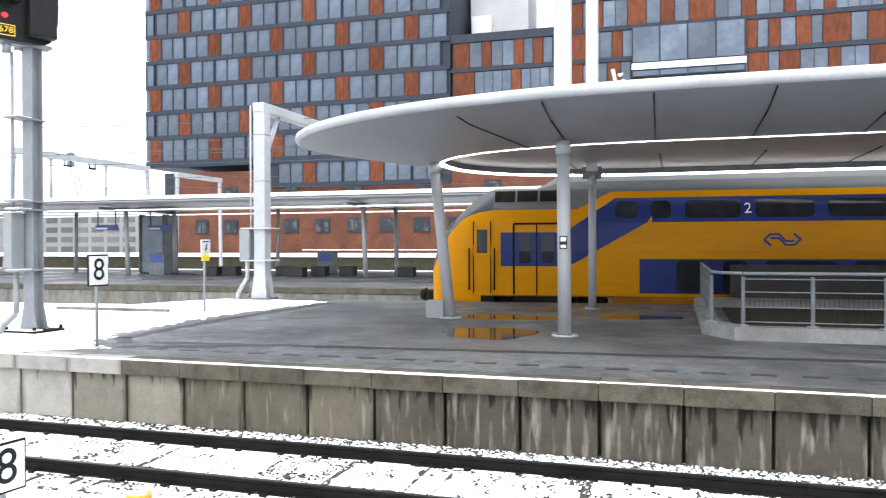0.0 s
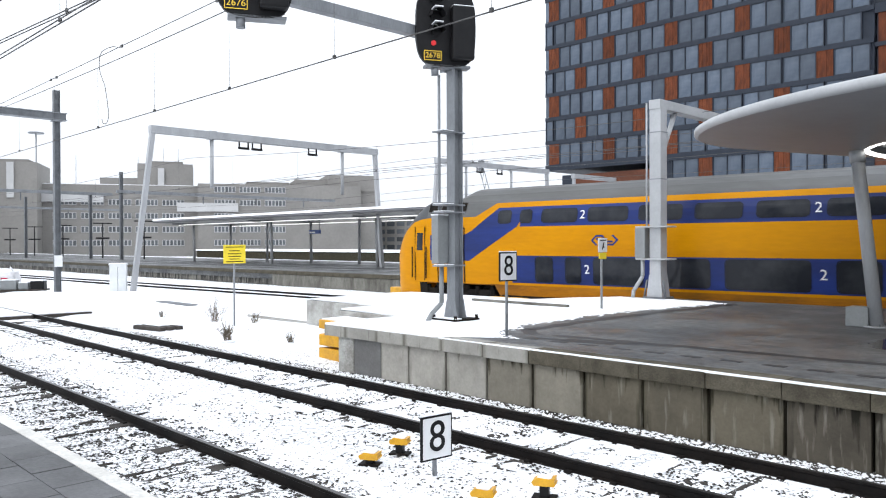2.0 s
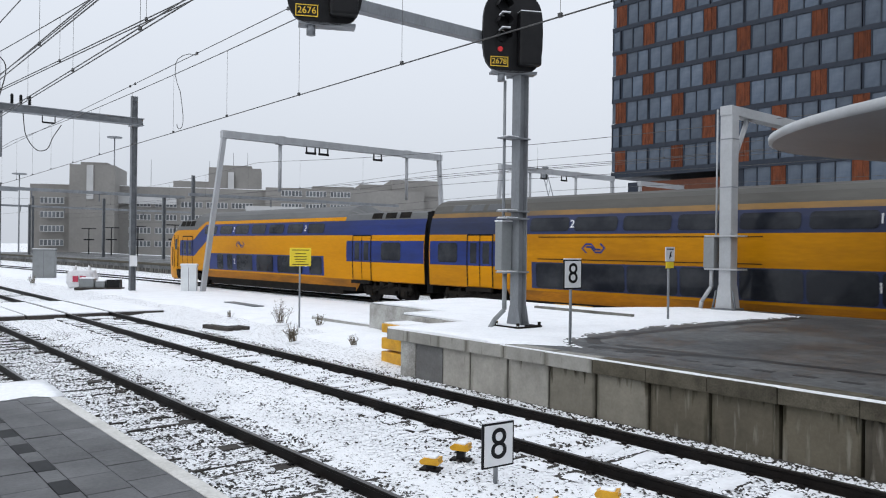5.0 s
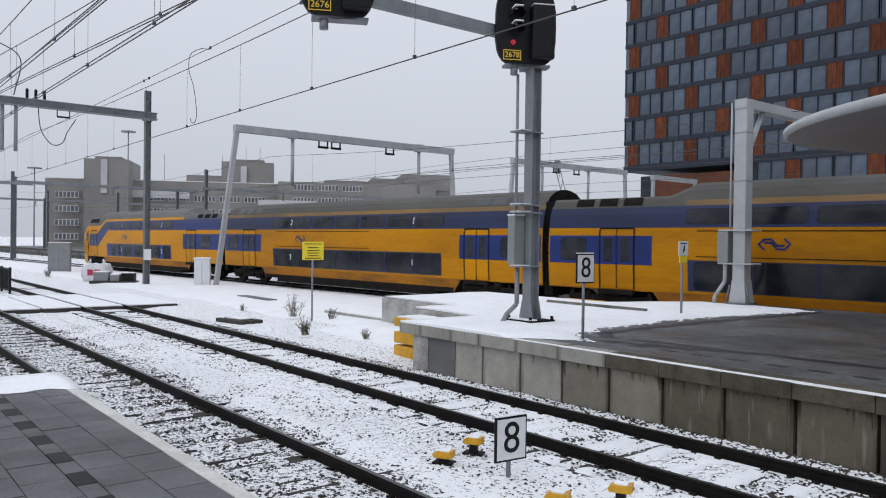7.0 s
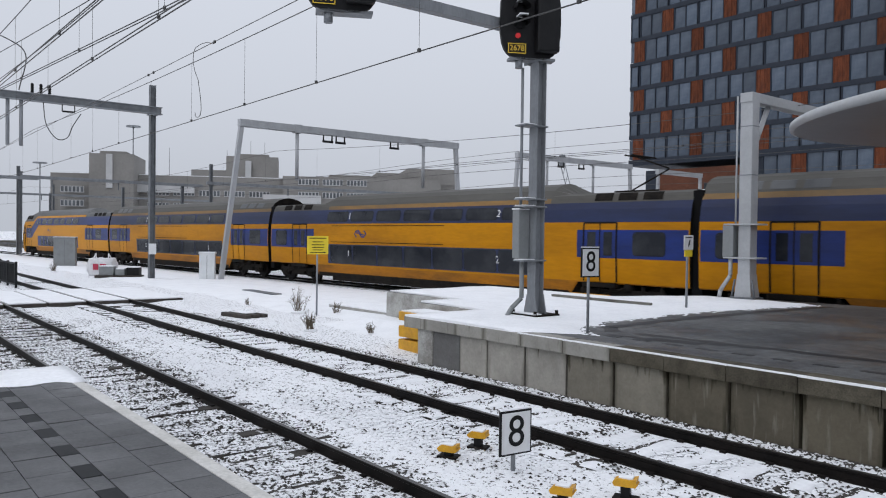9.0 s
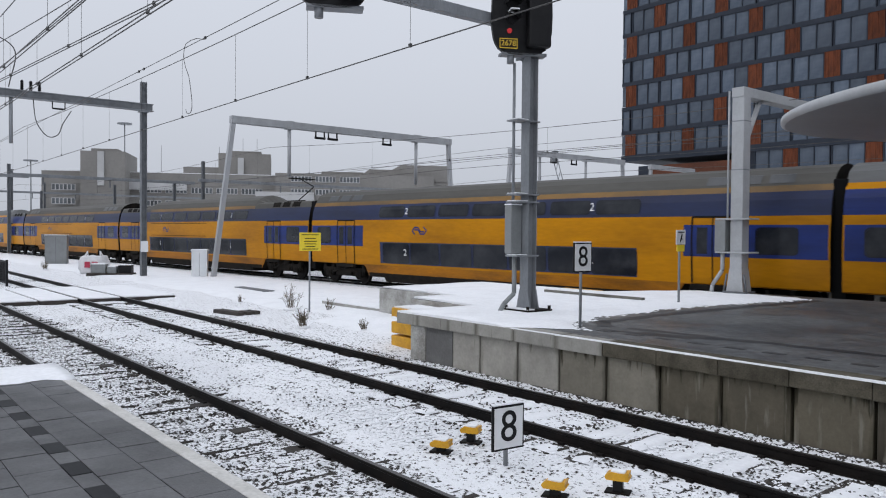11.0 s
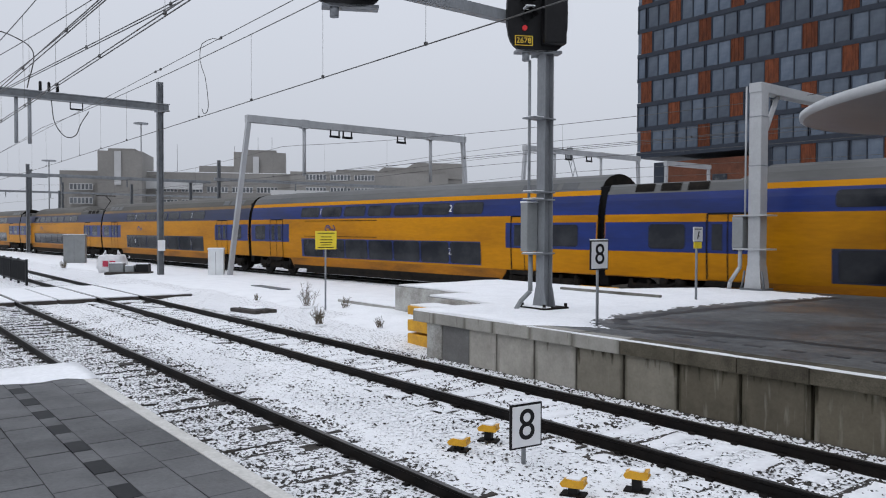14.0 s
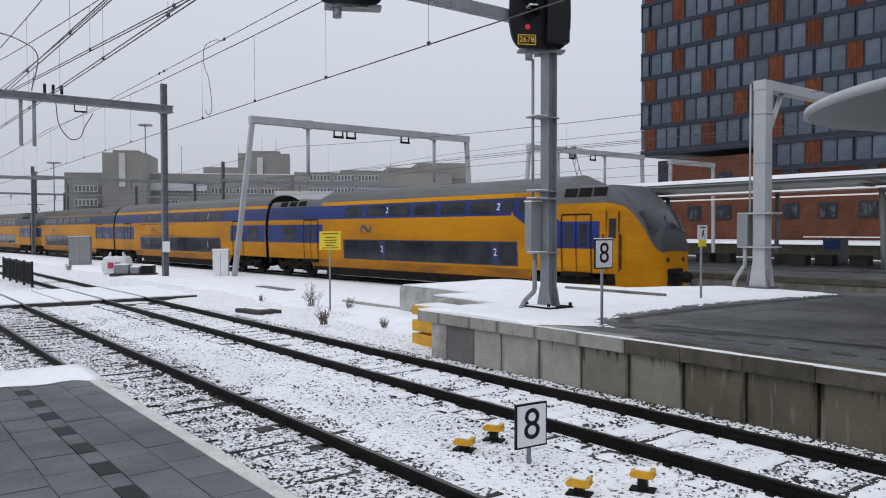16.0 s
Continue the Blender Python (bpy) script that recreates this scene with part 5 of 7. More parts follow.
make_insulators()


def make_stair_railing():
    root = empty("stair_railing", 0, 0, ZP)
    tagged(root, "steel railing on a pale concrete kerb round a stairwell", "railing")
    kerb = [(0.95, 22.0), (0.62, 21.6), (0.62, 15.4), (1.15, 14.5), (12, 14.5), (12, 14.85), (1.35, 14.85), (0.97, 15.5), (0.97, 21.4), (1.15, 21.65), (12, 21.65), (12, 22.0)]
    part("kerb", prism(kerb, 0, 0.24), M["kerb"], root)
    # no opening is cut: a flat dark sheet stands for its shade
    part("stairwell", box(1.3, 11.9, 15.1, 21.5, 0.003, 0.02), M["joint"], root)

    def fence(p, q, n):
        p, q = Vector((*p, 0)), Vector((*q, 0))
        d = (q - p).normalized()
        for i in range(n + 1):
            c = p + (q - p) * i / n
            side = Vector((-d.y, d.x, 0)) * 0.03
            bm = bmesh.new()
            add_prism(bm, [tuple((c + d * 0.03 + side)[:2]), tuple((c - d * 0.03 + side)[:2]), tuple((c - d * 0.03 - side)[:2]), tuple((c + d * 0.03 - side)[:2])], 0.24, 1.12)
            ps = part("post", bm, M["steel_dark"], root)
            part("foot", tube((c.x, c.y, 0.24), (c.x, c.y, 0.27), 0.1, seg=10), M["steel"], ps)
        part("handrail", tube(p + Vector((0, 0, 1.18)), q + Vector((0, 0, 1.18)), 0.03, seg=10), M["steel"], root)
        for z in (0.32, 0.58, 0.85, 1.08):
            part("rail", tube(p + Vector((0, 0, z)), q + Vector((0, 0, z)), 0.012, seg=6), M["steel"], root)
        bm = bmesh.new()
        k = int((q - p).length / 0.075)
        for i in range(k):
            c = p + (q - p) * (i + 0.5) / k
            add_box(bm, c.x - 0.0028, c.x + 0.0028, c.y - 0.0028, c.y + 0.0028, 0.3, 1.1)
        part("wire_infill", bm, M["fence"], root)

    fence((1.3, 14.68), (11.5, 14.68), 9)
    fence((0.8, 15.4), (0.8, 21.6), 6)
    part("handrail_bend", path_tube([(0.8, 15.4, 1.18), (0.95, 14.95, 1.18), (1.3, 14.68, 1.18)], 0.03), M["steel"], root)
    part("panel", box(1.5, 11.8, 21.3, 21.33, 0.3, 1.15), M["bench"], root)


make_stair_railing()


def h_beam(x0, z0, z1, w, d, t=0.02):
    a, b, c = w / 2, d / 2, t / 2
    return prism([(x0 - a, -b), (x0 + a, -b), (x0 + a, -b + t), (x0 + c, -b + t), (x0 + c, b - t), (x0 + a, b - t), (x0 + a, b), (x0 - a, b), (x0 - a, b - t), (x0 - c, b - t), (x0 - c, -b + t), (x0 - a, -b + t)], z0, z1)


def signal_head(root, y, number, up=0.0):
    """A black signal head on its bracket, turned a little from the line towards the platforms."""
    head = empty("signal_head", 0.1, y, 7.2 - ZP + up, 62)
    head.parent = root
    head["label"] = "black signal head with snowy hoods and a red light"
    pts = []
    for i in range(28):
        a = i * 2 * math.pi / 28
        c, s = math.cos(a), math.sin(a)
        pts.append((0.67 * math.copysign(abs(c) ** 0.55, c) - 0.05, 0.86 * math.copysign(abs(s) ** 0.62, s)))
    bm = bmesh.new()
    A = [bm.verts.new((u, 0.0, v)) for u, v in pts]
    B = [bm.verts.new((u, 0.1, v)) for u, v in pts]
    for i in range(28):
        bm.faces.new((A[i], A[(i + 1) % 28], B[(i + 1) % 28], B[i]))
    bm.faces.new(A[::-1])
    bm.faces.new(B)
    bmesh.ops.recalc_face_normals(bm, faces=bm.faces)
    part("backboard", bm, M["black"], head)
    part("lamp_housing", box(-0.42, 0.1, 0.1, 0.42, -0.7, 0.72, 0.05), M["black"], head)
    bm = bmesh.new()
    add_box(bm, 0.02, 0.52, -0.26, 0.0, -0.72, 0.42, 0.05)
    part("side_hood", bm, M["black"], head)
    part("hood_snow", box(0.04, 0.5, -0.25, -0.02, 0.415, 0.435, 0.008), M["snow"], head)
    for z in (0.55, 0.2, -0.12):
        bm = bmesh.new()
        prev = None
        for i in range(9):
            a = math.pi * i / 8
            r = [bm.verts.new((-0.3 + 0.15 * math.cos(a), 0.0, z + 0.15 * math.sin(a))), bm.verts.new((-0.3 + 0.15 * math.cos(a), -0.34, z - 0.04 + 0.15 * math.sin(a)))]
            if prev:
                bm.faces.new((prev[0], prev[1], r[1], r[0])).smooth = True
            prev = r
        h = part("hood", bm, M["black"], head)
        part("hood_snow", box(-0.39, -0.2, -0.32, -0.03, z + 0.135, z + 0.165, 0.012), M["snow"], head)
        part("lens", tube((-0.3, 0.0, z), (-0.3, -0.03, z), 0.09, seg=16), M["black"], head)
    part("red_light", tube((-0.34, 0.0, -0.36), (-0.34, -0.03, -0.36), 0.055, seg=16), M["lamp_red"], head)
    pl = part("number_plate", box(-0.56, -0.16, -0.02, 0.0, -0.74, -0.52, 0.01), M["black"], head, "black plate with yellow number")
    bm = bmesh.new()
    for ya, yb, za, zb in ((-0.555, -0.165, -0.735, -0.72), (-0.555, -0.165, -0.54, -0.525), (-0.555, -0.54, -0.72, -0.54), (-0.18, -0.165, -0.72, -0.54)):
        add_box(bm, ya, yb, -0.028, -0.019, za, zb)
    part("plate_border", bm, M["number_yellow"], pl)
    lettering("plate_digits", number, 0.165, plate_pose(-0.36, -0.024, -0.63), M["number_yellow"], pl, depth=0.003)
    part("bracket", box(-0.5, 0.5, 0.0, 0.3, -0.86, -0.80, 0.01), M["steel"], head)
    part("junction_box", tube((-0.28, 0.1, -1.03), (-0.28, 0.1, -0.86), 0.08, seg=10), M["steel"], head)


def make_signal_mast():
    root = empty("signal_mast", -11.78, 12.0, ZP)
    tagged(root, "grey steel signal mast with two black signals on a cross arm", "railway signal")
    part("post", h_beam(0, 0.08, 6.35 - ZP, 0.24, 0.26), M["steel"], root)
    bm = bmesh.new()
    add_box(bm, -0.38, 0.38, -0.38, 0.38, 0.045, 0.085, 0.01)
    for sx in (-0.33, 0.33):
        for sy in (-0.33, 0.33):
            add_tube(bm, (sx, sy, -0.05), (sx, sy, 0.16), 0.035, seg=8)
    part("base_plate", bm, M["t_black"], root)
    for sy in (-1, 1):
        bm = bmesh.new()
        A = [bm.verts.new((x, sy * 0.13 + y, z)) for y in (-0.012, 0.012) for x, z in ((-0.21, 0.085), (0.21, 0.085), (0.122, 0.5), (-0.122, 0.5))]
        for q in ((0, 1, 2, 3), (7, 6, 5, 4), (0, 4, 5, 1), (1, 5, 6, 2), (2, 6, 7, 3), (3, 7, 4, 0)):
            bm.faces.new([A[i] for i in q])
        bmesh.ops.recalc_face_normals(bm, faces=bm.faces)
        part("foot_plate", bm, M["steel"], root)
    part("base_snow", box(-0.36, 0.36, -0.36, -0.15, 0.085, 0.11, 0.01), M["snow"], root)
    cab = part("control_box", box(-0.26, -0.05, -0.47, -0.16, 1.28, 2.33, 0.02), M["cabinet"], root)
    part("box_snow", box(-0.27, -0.04, -0.48, -0.15, 2.33, 2.36, 0.012), M["snow"], cab)
    part("conduit", path_tube([(-0.25, -0.62, 0.0), (-0.22, -0.5, 0.2), (-0.12, -0.3, 0.42), (-0.12, -0.3, 1.3)], 0.05), M["cabinet"], root)
    part("ladder_rail", tube((-0.12, -0.36, 2.33), (-0.12, -0.36, 6.2 - ZP), 0.032, seg=8), M["steel"], root)
    for z in (1.22, 2.38, 2.54, 4.12):
        cl = part("clamp", box(-0.2, 0.15, -0.5, 0.18, z, z + 0.035, 0.01), M["steel"], root)
        part("clamp_snow", box(-0.18, 0.13, -0.48, -0.16, z + 0.035, z + 0.05, 0.004), M["snow"], cl)
    # the cross arm over the track
    part("cross_arm", box(-0.56, -0.34, -6.2, 0.1, 7.02 - ZP, 7.24 - ZP, 0.01), M["steel"], root)
    part("arm_flange", box(-0.6, -0.3, -0.62, -0.52, 6.97 - ZP, 7.29 - ZP, 0.01), M["steel"], root)
    part("upper_post", h_beam(-0.2, 6.3 - ZP, 7.9 - ZP, 0.2, 0.3), M["steel"], root)
    signal_head(root, -0.28, "2678")
    signal_head(root, -4.95, "2676", 0.12)


make_signal_mast()


def make_catenary_mast():
    root = empty("catenary_mast", -11.85, 20.75, ZP)
    tagged(root, "white steel catenary mast with a cantilever beam, snow round its foot", "mast")
    part("shaft", box(-0.19, 0.19, -0.19, 0.19, 0.1, 5.75, 0.03), M["white_metal"], root)
    bm = bmesh.new()
    add_prism(bm, [(-0.36, -0.28), (0.36, -0.28), (0.36, 0.28), (-0.36, 0.28)], 0.04, 0.1)
    for sx in (-1, 1):
        add_tube(bm, (sx * 0.36, -0.2, 0.05), (sx * 0.26, -0.2, 0.6), 0.03, seg=6)
    part("foot", bm, M["steel_dark"], root)
    for z in (3.6, 5.0):
        part("weld_band", box(-0.198, 0.198, -0.198, 0.198, z, z + 0.03), M["steel"], root)
    part("beam", box(-0.19, 0.19, -0.22, 6.4, 5.70, 5.98, 0.02), M["white_metal"], root)
    part("brace", tube((0, 0.2, 4.35), (0, 1.0, 5.72), 0.075, seg=10), M["white_metal"], root)
    cab = part("switch_box", box(-0.62, -0.28, -0.3, 0.05, 1.25, 2.16, 0.02), M["cabinet"], root)
    part("conduit", path_tube([(-0.75, -0.2, 0.05), (-0.72, -0.2, 0.25), (-0.42, -0.18, 0.7), (-0.42, -0.18, 1.27)], 0.06), M["white_metal"], root)
    part("cable_pipe", tube((-0.27, -0.2, 2.15), (-0.27, -0.2, 5.9), 0.028, seg=8), M["white_metal"], root)
    bm = bmesh.new()
    lo = [bm.verts.new((x, y, 0.1)) for x, y in ((-0.26, -0.23), (0.26, -0.23), (0.26, 0.23), (-0.26, 0.23))]
    hi = [bm.verts.new((x, y, 0.75)) for x, y in ((-0.194, -0.194), (0.194, -0.194), (0.194, 0.194), (-0.194, 0.194))]
    for i in range(4):
        bm.faces.new((lo[i], lo[(i + 1) % 4], hi[(i + 1) % 4], hi[i]))
    part("flared_foot", bm, M["white_metal"], root)
    for z in (1.2, 2.17):
        part("clamp", box(-0.6, 0.45, -0.3, 0.28, z, z + 0.045, 0.01), M["white_metal"], root)


make_catenary_mast()


def eight_sign(x, y, z0, post, w, h, rz, label):
    root = empty("speed_board", x, y, z0, rz)
    tagged(root, label, "sign", group="number eight boards")
    part("post", tube((0, 0.02, 0), (0, 0.02, post + h), 0.028, seg=10), M["steel"], root)
    bd = part("board", box(-w / 2, w / 2, -0.03, 0.0, post, post + h, 0.012), M["black"], root)
    part("board_face", box(-w / 2 + 0.025, w / 2 - 0.025, -0.036, -0.028, post + 0.025, post + h - 0.025, 0.003), M["sign_white"], bd, "white face")
    lettering("numeral", "8", h * 0.98, plate_pose(0, -0.038, post + h * 0.5), M["black"], bd, depth=0.003)
    part("snow_cap", box(-w / 2 + 0.01, w / 2 - 0.01, -0.03, 0.004, post + h, post + h + 0.02, 0.006), M["snow"], bd)


eight_sign(-6.36, 6.18, ZG, 0.2, 0.46, 0.52, 84, "small white board with a black eight between the tracks")
eight_sign(-9.28, 10.85, ZP, 1.02, 0.46, 0.54, 86, "white board with a black eight on a platform post")


def info_sign(name, x, y, z0, h0, w, h, rz, mat, label, bars, mat2=None):
    root = empty(name, x, y, z0, rz)
    tagged(root, label, "sign")
    part("post", tube((0, 0.025, 0), (0, 0.025, h0 + h * 0.9), 0.03, seg=10), M["steel"], root)
    bd = part("board", box(-w / 2, w / 2, -0.02, 0.0, h0, h0 + h, 0.008), mat, root)
    for z, a in bars:
        part("text_bar", box(-a * w / 2, a * w / 2, -0.026, -0.019, h0 + z * h - 0.012, h0 + z * h + 0.012), M["black"], bd)
    if mat2:
        part("lower_board", box(-w / 2 + 0.03, w / 2 - 0.03, -0.02, 0.0, h0 - 0.17, h0 - 0.01, 0.006), mat2, root)
    return root


info_sign("warning_board", -22.25, 12.5, ZG + 0.05, 2.02, 0.76, 0.60, 86, M["yellow_sign"], "yellow text board on a thin steel post in the snow", [(0.88, 0.8), (0.68, 0.5), (0.52, 0.6), (0.38, 0.55), (0.24, 0.45), (0.1, 0.75)])
r = info_sign("escape_sign", -11.05, 16.6, ZP, 1.48, 0.34, 0.36, 84, M["sign_white"], "small white pictogram sign over a yellow plate", [(0.85, 0.7)], M["yellow_sign"])
bm = bmesh.new()
add_tube(bm, (-0.03, -0.03, 1.55), (0.0, -0.03, 1.66), 0.012, seg=6)
add_tube(bm, (0.0, -0.03, 1.66), (0.03, -0.03, 1.73), 0.014, seg=6)
add_tube(bm, (0.03, -0.03, 1.6), (0.0, -0.03, 1.66), 0.012, seg=6)
part("pictogram", bm, M["black"], r)


# yellow rail stops between the tracks
def rail_stop(x, y, rz, tall):
    root = empty("track_magnet", x, y, ZG, rz)
    tagged(root, "yellow capped track device on a dark foot in the snow", "track device", group="yellow track devices")
    part("foot", box(-0.05, 0.05, -0.05, 0.05, 0, 0.08 + tall, 0.01), M["black"], root)
    part("foot_flange", box(-0.13, 0.13, -0.09, 0.09, 0, 0.03, 0.01), M["rail"], root)
    bm = bmesh.new()
    prof = [(-0.11, 0.0), (0.11, 0.0), (0.13, 0.03), (0.115, 0.04), (0.12, 0.09), (0.05, 0.075), (-0.06, 0.085), (-0.12, 0.05), (-0.13, 0.03)]
    A = [bm.verts.new((u, -0.075, 0.08 + tall + v)) for u, v in prof]
    B = [bm.verts.new((u, 0.075, 0.08 + tall + v)) for u, v in prof]
    for i in range(9):
        bm.faces.new((A[i], A[(i + 1) % 9], B[(i + 1) % 9], B[i]))
    bm.faces.new(A[::-1])
    bm.faces.new(B)
    bmesh.ops.recalc_face_normals(bm, faces=bm.faces)
    part("cap", bm, M["yellow_box"], root)
    part("cap_snow", box(-0.07, 0.08, -0.06, 0.06, 0.15 + tall, 0.178 + tall, 0.012), M["snow"], root)


rail_stop(-7.25, 5.93, 30, 0.0)
rail_stop(-7.35, 6.5, 30, 0.06)
rail_stop(-5.3, 5.85, 28, 0.02)
rail_stop(-4.98, 6.46, 28, 0.07)


def make_yellow_buffer():
    root = empty("yellow_edge_guard", -14.55, 10.95, ZG)
    tagged(root, "yellow plastic guard blocks stacked at the platform end", "guard block")
    for z0, z1 in ((0.0, 0.28), (0.33, 0.6), (0.72, 0.93)):
        part("block", box(-0.25, 0.65, -0.45, 0.35, z0, z1, 0.03), M["yellow_box"], root)
    part("top_snow", box(-0.2, 0.6, -0.4, 0.3, 0.93, 0.96, 0.01), M["snow"], root)


make_yellow_buffer()


# ---------------------------------------------------------------- the field of snow at the left: cabinets, bag, masts, bushes
def make_cabinet(x, y, w, d, h, mat, label, rz):
    root = empty("trackside_cabinet", x, y, ZG + 0.05, rz)
    tagged(root, label, "cabinet")
    part("body", box(-w / 2, w / 2, -d / 2, d / 2, 0, h, 0.02), mat, root)
    part("lid", box(-w / 2 - 0.04, w / 2 + 0.04, -d / 2 - 0.04, d / 2 + 0.04, h, h + 0.07, 0.02), mat, root)
    part("lid_snow", box(-w / 2 - 0.02, w / 2 + 0.02, -d / 2 - 0.02, d / 2 + 0.02, h + 0.07, h + 0.11, 0.02), M["snow"], root)
    part("door_seam", box(-0.012, 0.012, -d / 2 - 0.004, -d / 2 + 0.01, 0.1, h - 0.1), M["steel_dark"], root)
    part("plinth", box(-w / 2 - 0.05, w / 2 + 0.05, -d / 2 - 0.05, d / 2 + 0.05, -0.1, 0.02, 0.01), M["concrete"], root)


make_cabinet(-42.4, 16.75, 0.85, 0.5, 1.5, M["cabinet_white"], "pale trackside cabinet standing in the snow", 60)
make_cabinet(-63.0, 13.85, 1.5, 0.7, 2.15, M["cabinet"], "grey trackside cabinet with snow on its lid", 66)


def make_bag():
    root = empty("rubble_bag", -49.2, 12.9, ZG + 0.05, 60)
    tagged(root, "bulging white builder's bag with red print on a pallet", "bag")
    bm = bmesh.new()
    bmesh.ops.create_cube(bm, size=1)
    bmesh.ops.subdivide_edges(bm, edges=bm.edges, cuts=5, use_grid_fill=True)
    for v in bm.verts:
        p = v.co.copy()
        s = 1 + 0.16 * (1 - (2 * p.z) ** 2)
        v.co = Vector((p.x * 1.25 * s, p.y * 1.1 * s, p.z * 1.05 + 0.53)) + Vector((noise.noise(p * 4), noise.noise(p * 4 + Vector((5, 0, 0))), noise.noise(p * 4 + Vector((0, 7, 0))))) * 0.12
    for f in bm.faces:
        f.smooth = True
    part("sack", bm, M["bag"], root)
    part("print_block", box(-0.35, -0.05, -0.76, -0.735, 0.4, 0.75), M["red"], root)
    part("print_block", box(0.05, 0.38, -0.76, -0.735, 0.35, 0.75), M["red"], root)
    bm = bmesh.new()
    for sx in (-0.45, 0.45):
        add_tube(bm, (sx, -0.4, 1.0), (sx * 0.8, -0.1, 1.35), 0.04, seg=6)
        add_tube(bm, (sx * 0.8, -0.1, 1.35), (sx, 0.3, 1.0), 0.04, seg=6)
    part("loops", bm, M["bag"], root)
    pal = empty("pallet_pile", -46.6, 13.2, ZG + 0.05, 60)
    tagged(pal, "dark pallet with snowy blocks beside the bag", "pallet")
    part("pallet", box(-1.3, 1.2, -0.5, 0.5, 0.0, 0.16, 0.01), M["wood"], pal)
    for i, (a, b, h) in enumerate(((-1.1, -0.3, 0.5), (-0.2, 0.3, 0.35), (0.4, 1.1, 0.45))):
        part("block", box(a, b, -0.35, 0.35, 0.16, 0.16 + h, 0.03), M["cabinet"] if i < 2 else M["black"], pal)
        part("block_snow", box(a + 0.02, b - 0.02, -0.33, 0.33, 0.16 + h, 0.22 + h, 0.02), M["snow"], pal)


make_bag()


def lattice_mast(x, y, h, w, label, name="steel_mast", plate=True):
    root = empty(name, x, y, ZG, 0)
    tagged(root, label, "mast", group="steel masts")
    part("shaft", h_beam(0, 0.05, h, w, w, 0.03), M["steel_dark"], root)
    part("foot", box(-w, w, -w, w, 0, 0.12, 0.02), M["steel_dark"], root)
    part("foot_snow", box(-w * 0.9, w * 0.9, -w * 0.9, w * 0.9, 0.12, 0.16, 0.02), M["snow"], root)
    if plate:
        part("plate", box(w / 2, w / 2 + 0.03, -0.2, 0.2, 1.5, 2.1), M["sign_white"], root)
    return root


m = lattice_mast(-43.6, 14.0, 10.9, 0.3, "weathered steel mast with a long cross beam carrying wires")
part("cross_beam", box(-0.15, 0.15, -14.0, 0.45, 9.35, 9.7, 0.02), M["steel_dark"], m)
for yy, w in ((-2.4, 0.5), (-3.6, 0.6), (-4.9, 0.7), (-8.0, 1.1), (-10.2, 0.8)):
    part("beam_snow", box(-0.12, 0.12, yy - w / 2, yy + w / 2, 9.70, 9.73, 0.01), M["snow"], m)
part("beam_flange", box(-0.2, 0.2, -14.0, 0.5, 9.30, 9.345, 0.008), M["steel"], m)
part("beam_flange", box(-0.2, 0.2, -14.0, 0.5, 9.66, 9.705, 0.008), M["steel"], m)
for i in range(11):
    part("beam_rib", box(-0.17, -0.15, -13.2 + i * 1.25, -13.14 + i * 1.25, 9.34, 9.66), M["steel"], m)
part("mast_clamp", box(-0.22, 0.22, -0.25, 0.25, 9.22, 9.28, 0.01), M["steel"], m)
for yy in (-6.5, -7.1):
    part("drop_tube", tube((0, yy, 7.0), (0, yy, 9.35), 0.09, seg=8), M["steel"], m)
bm = bmesh.new()
for yy in (-4.6, -4.0):
    add_tube(bm, (0, yy, 8.95), (0, yy, 9.35), 0.03, seg=6)
add_tube(bm, (0, -4.6, 8.95), (0, -4.0, 8.95), 0.05, seg=6)
part("hanger", bm, M["black"], m)
for yy in (-5.6, -5.2, -6.0):
    bm = bmesh.new()
    for i in range(5):
        add_tube(bm, (0, yy, 9.66 + i * 0.11), (0, yy, 9.78 + i * 0.11), 0.09, 0.05, seg=8)
    part("insulator", bm, M["black"], m)


def smooth(pts, k=6):
    """A rounded line through the points."""
    out = []
    q = [Vector(p) for p in pts]
    q = [2 * q[0] - q[1]] + q + [2 * q[-1] - q[-2]]
    for a, b, c, d in zip(q, q[1:], q[2:], q[3:]):
        for i in range(k):
            t = i / k
            out.append(0.5 * (2 * b + (c - a) * t + (2 * a - 5 * b + 4 * c - d) * t * t + (3 * b - a - 3 * c + d) * t ** 3))
    return [tuple(p) for p in out + [q[-2]]]


part("jumper_cable", path_tube(smooth([(0, -6.6, 9.8), (0, -6.3, 11.6), (0, -7.2, 12.3), (0, -8.6, 12.6)]), 0.028), M["wire"], m)
part("loop_cable", path_tube(smooth([(0, -5.5, 9.4), (0, -5.35, 8.2), (0, -4.85, 7.5), (0, -4.35, 7.6), (0, -4.1, 8.2), (0, -3.7, 8.9)]), 0.024), M["wire"], m)


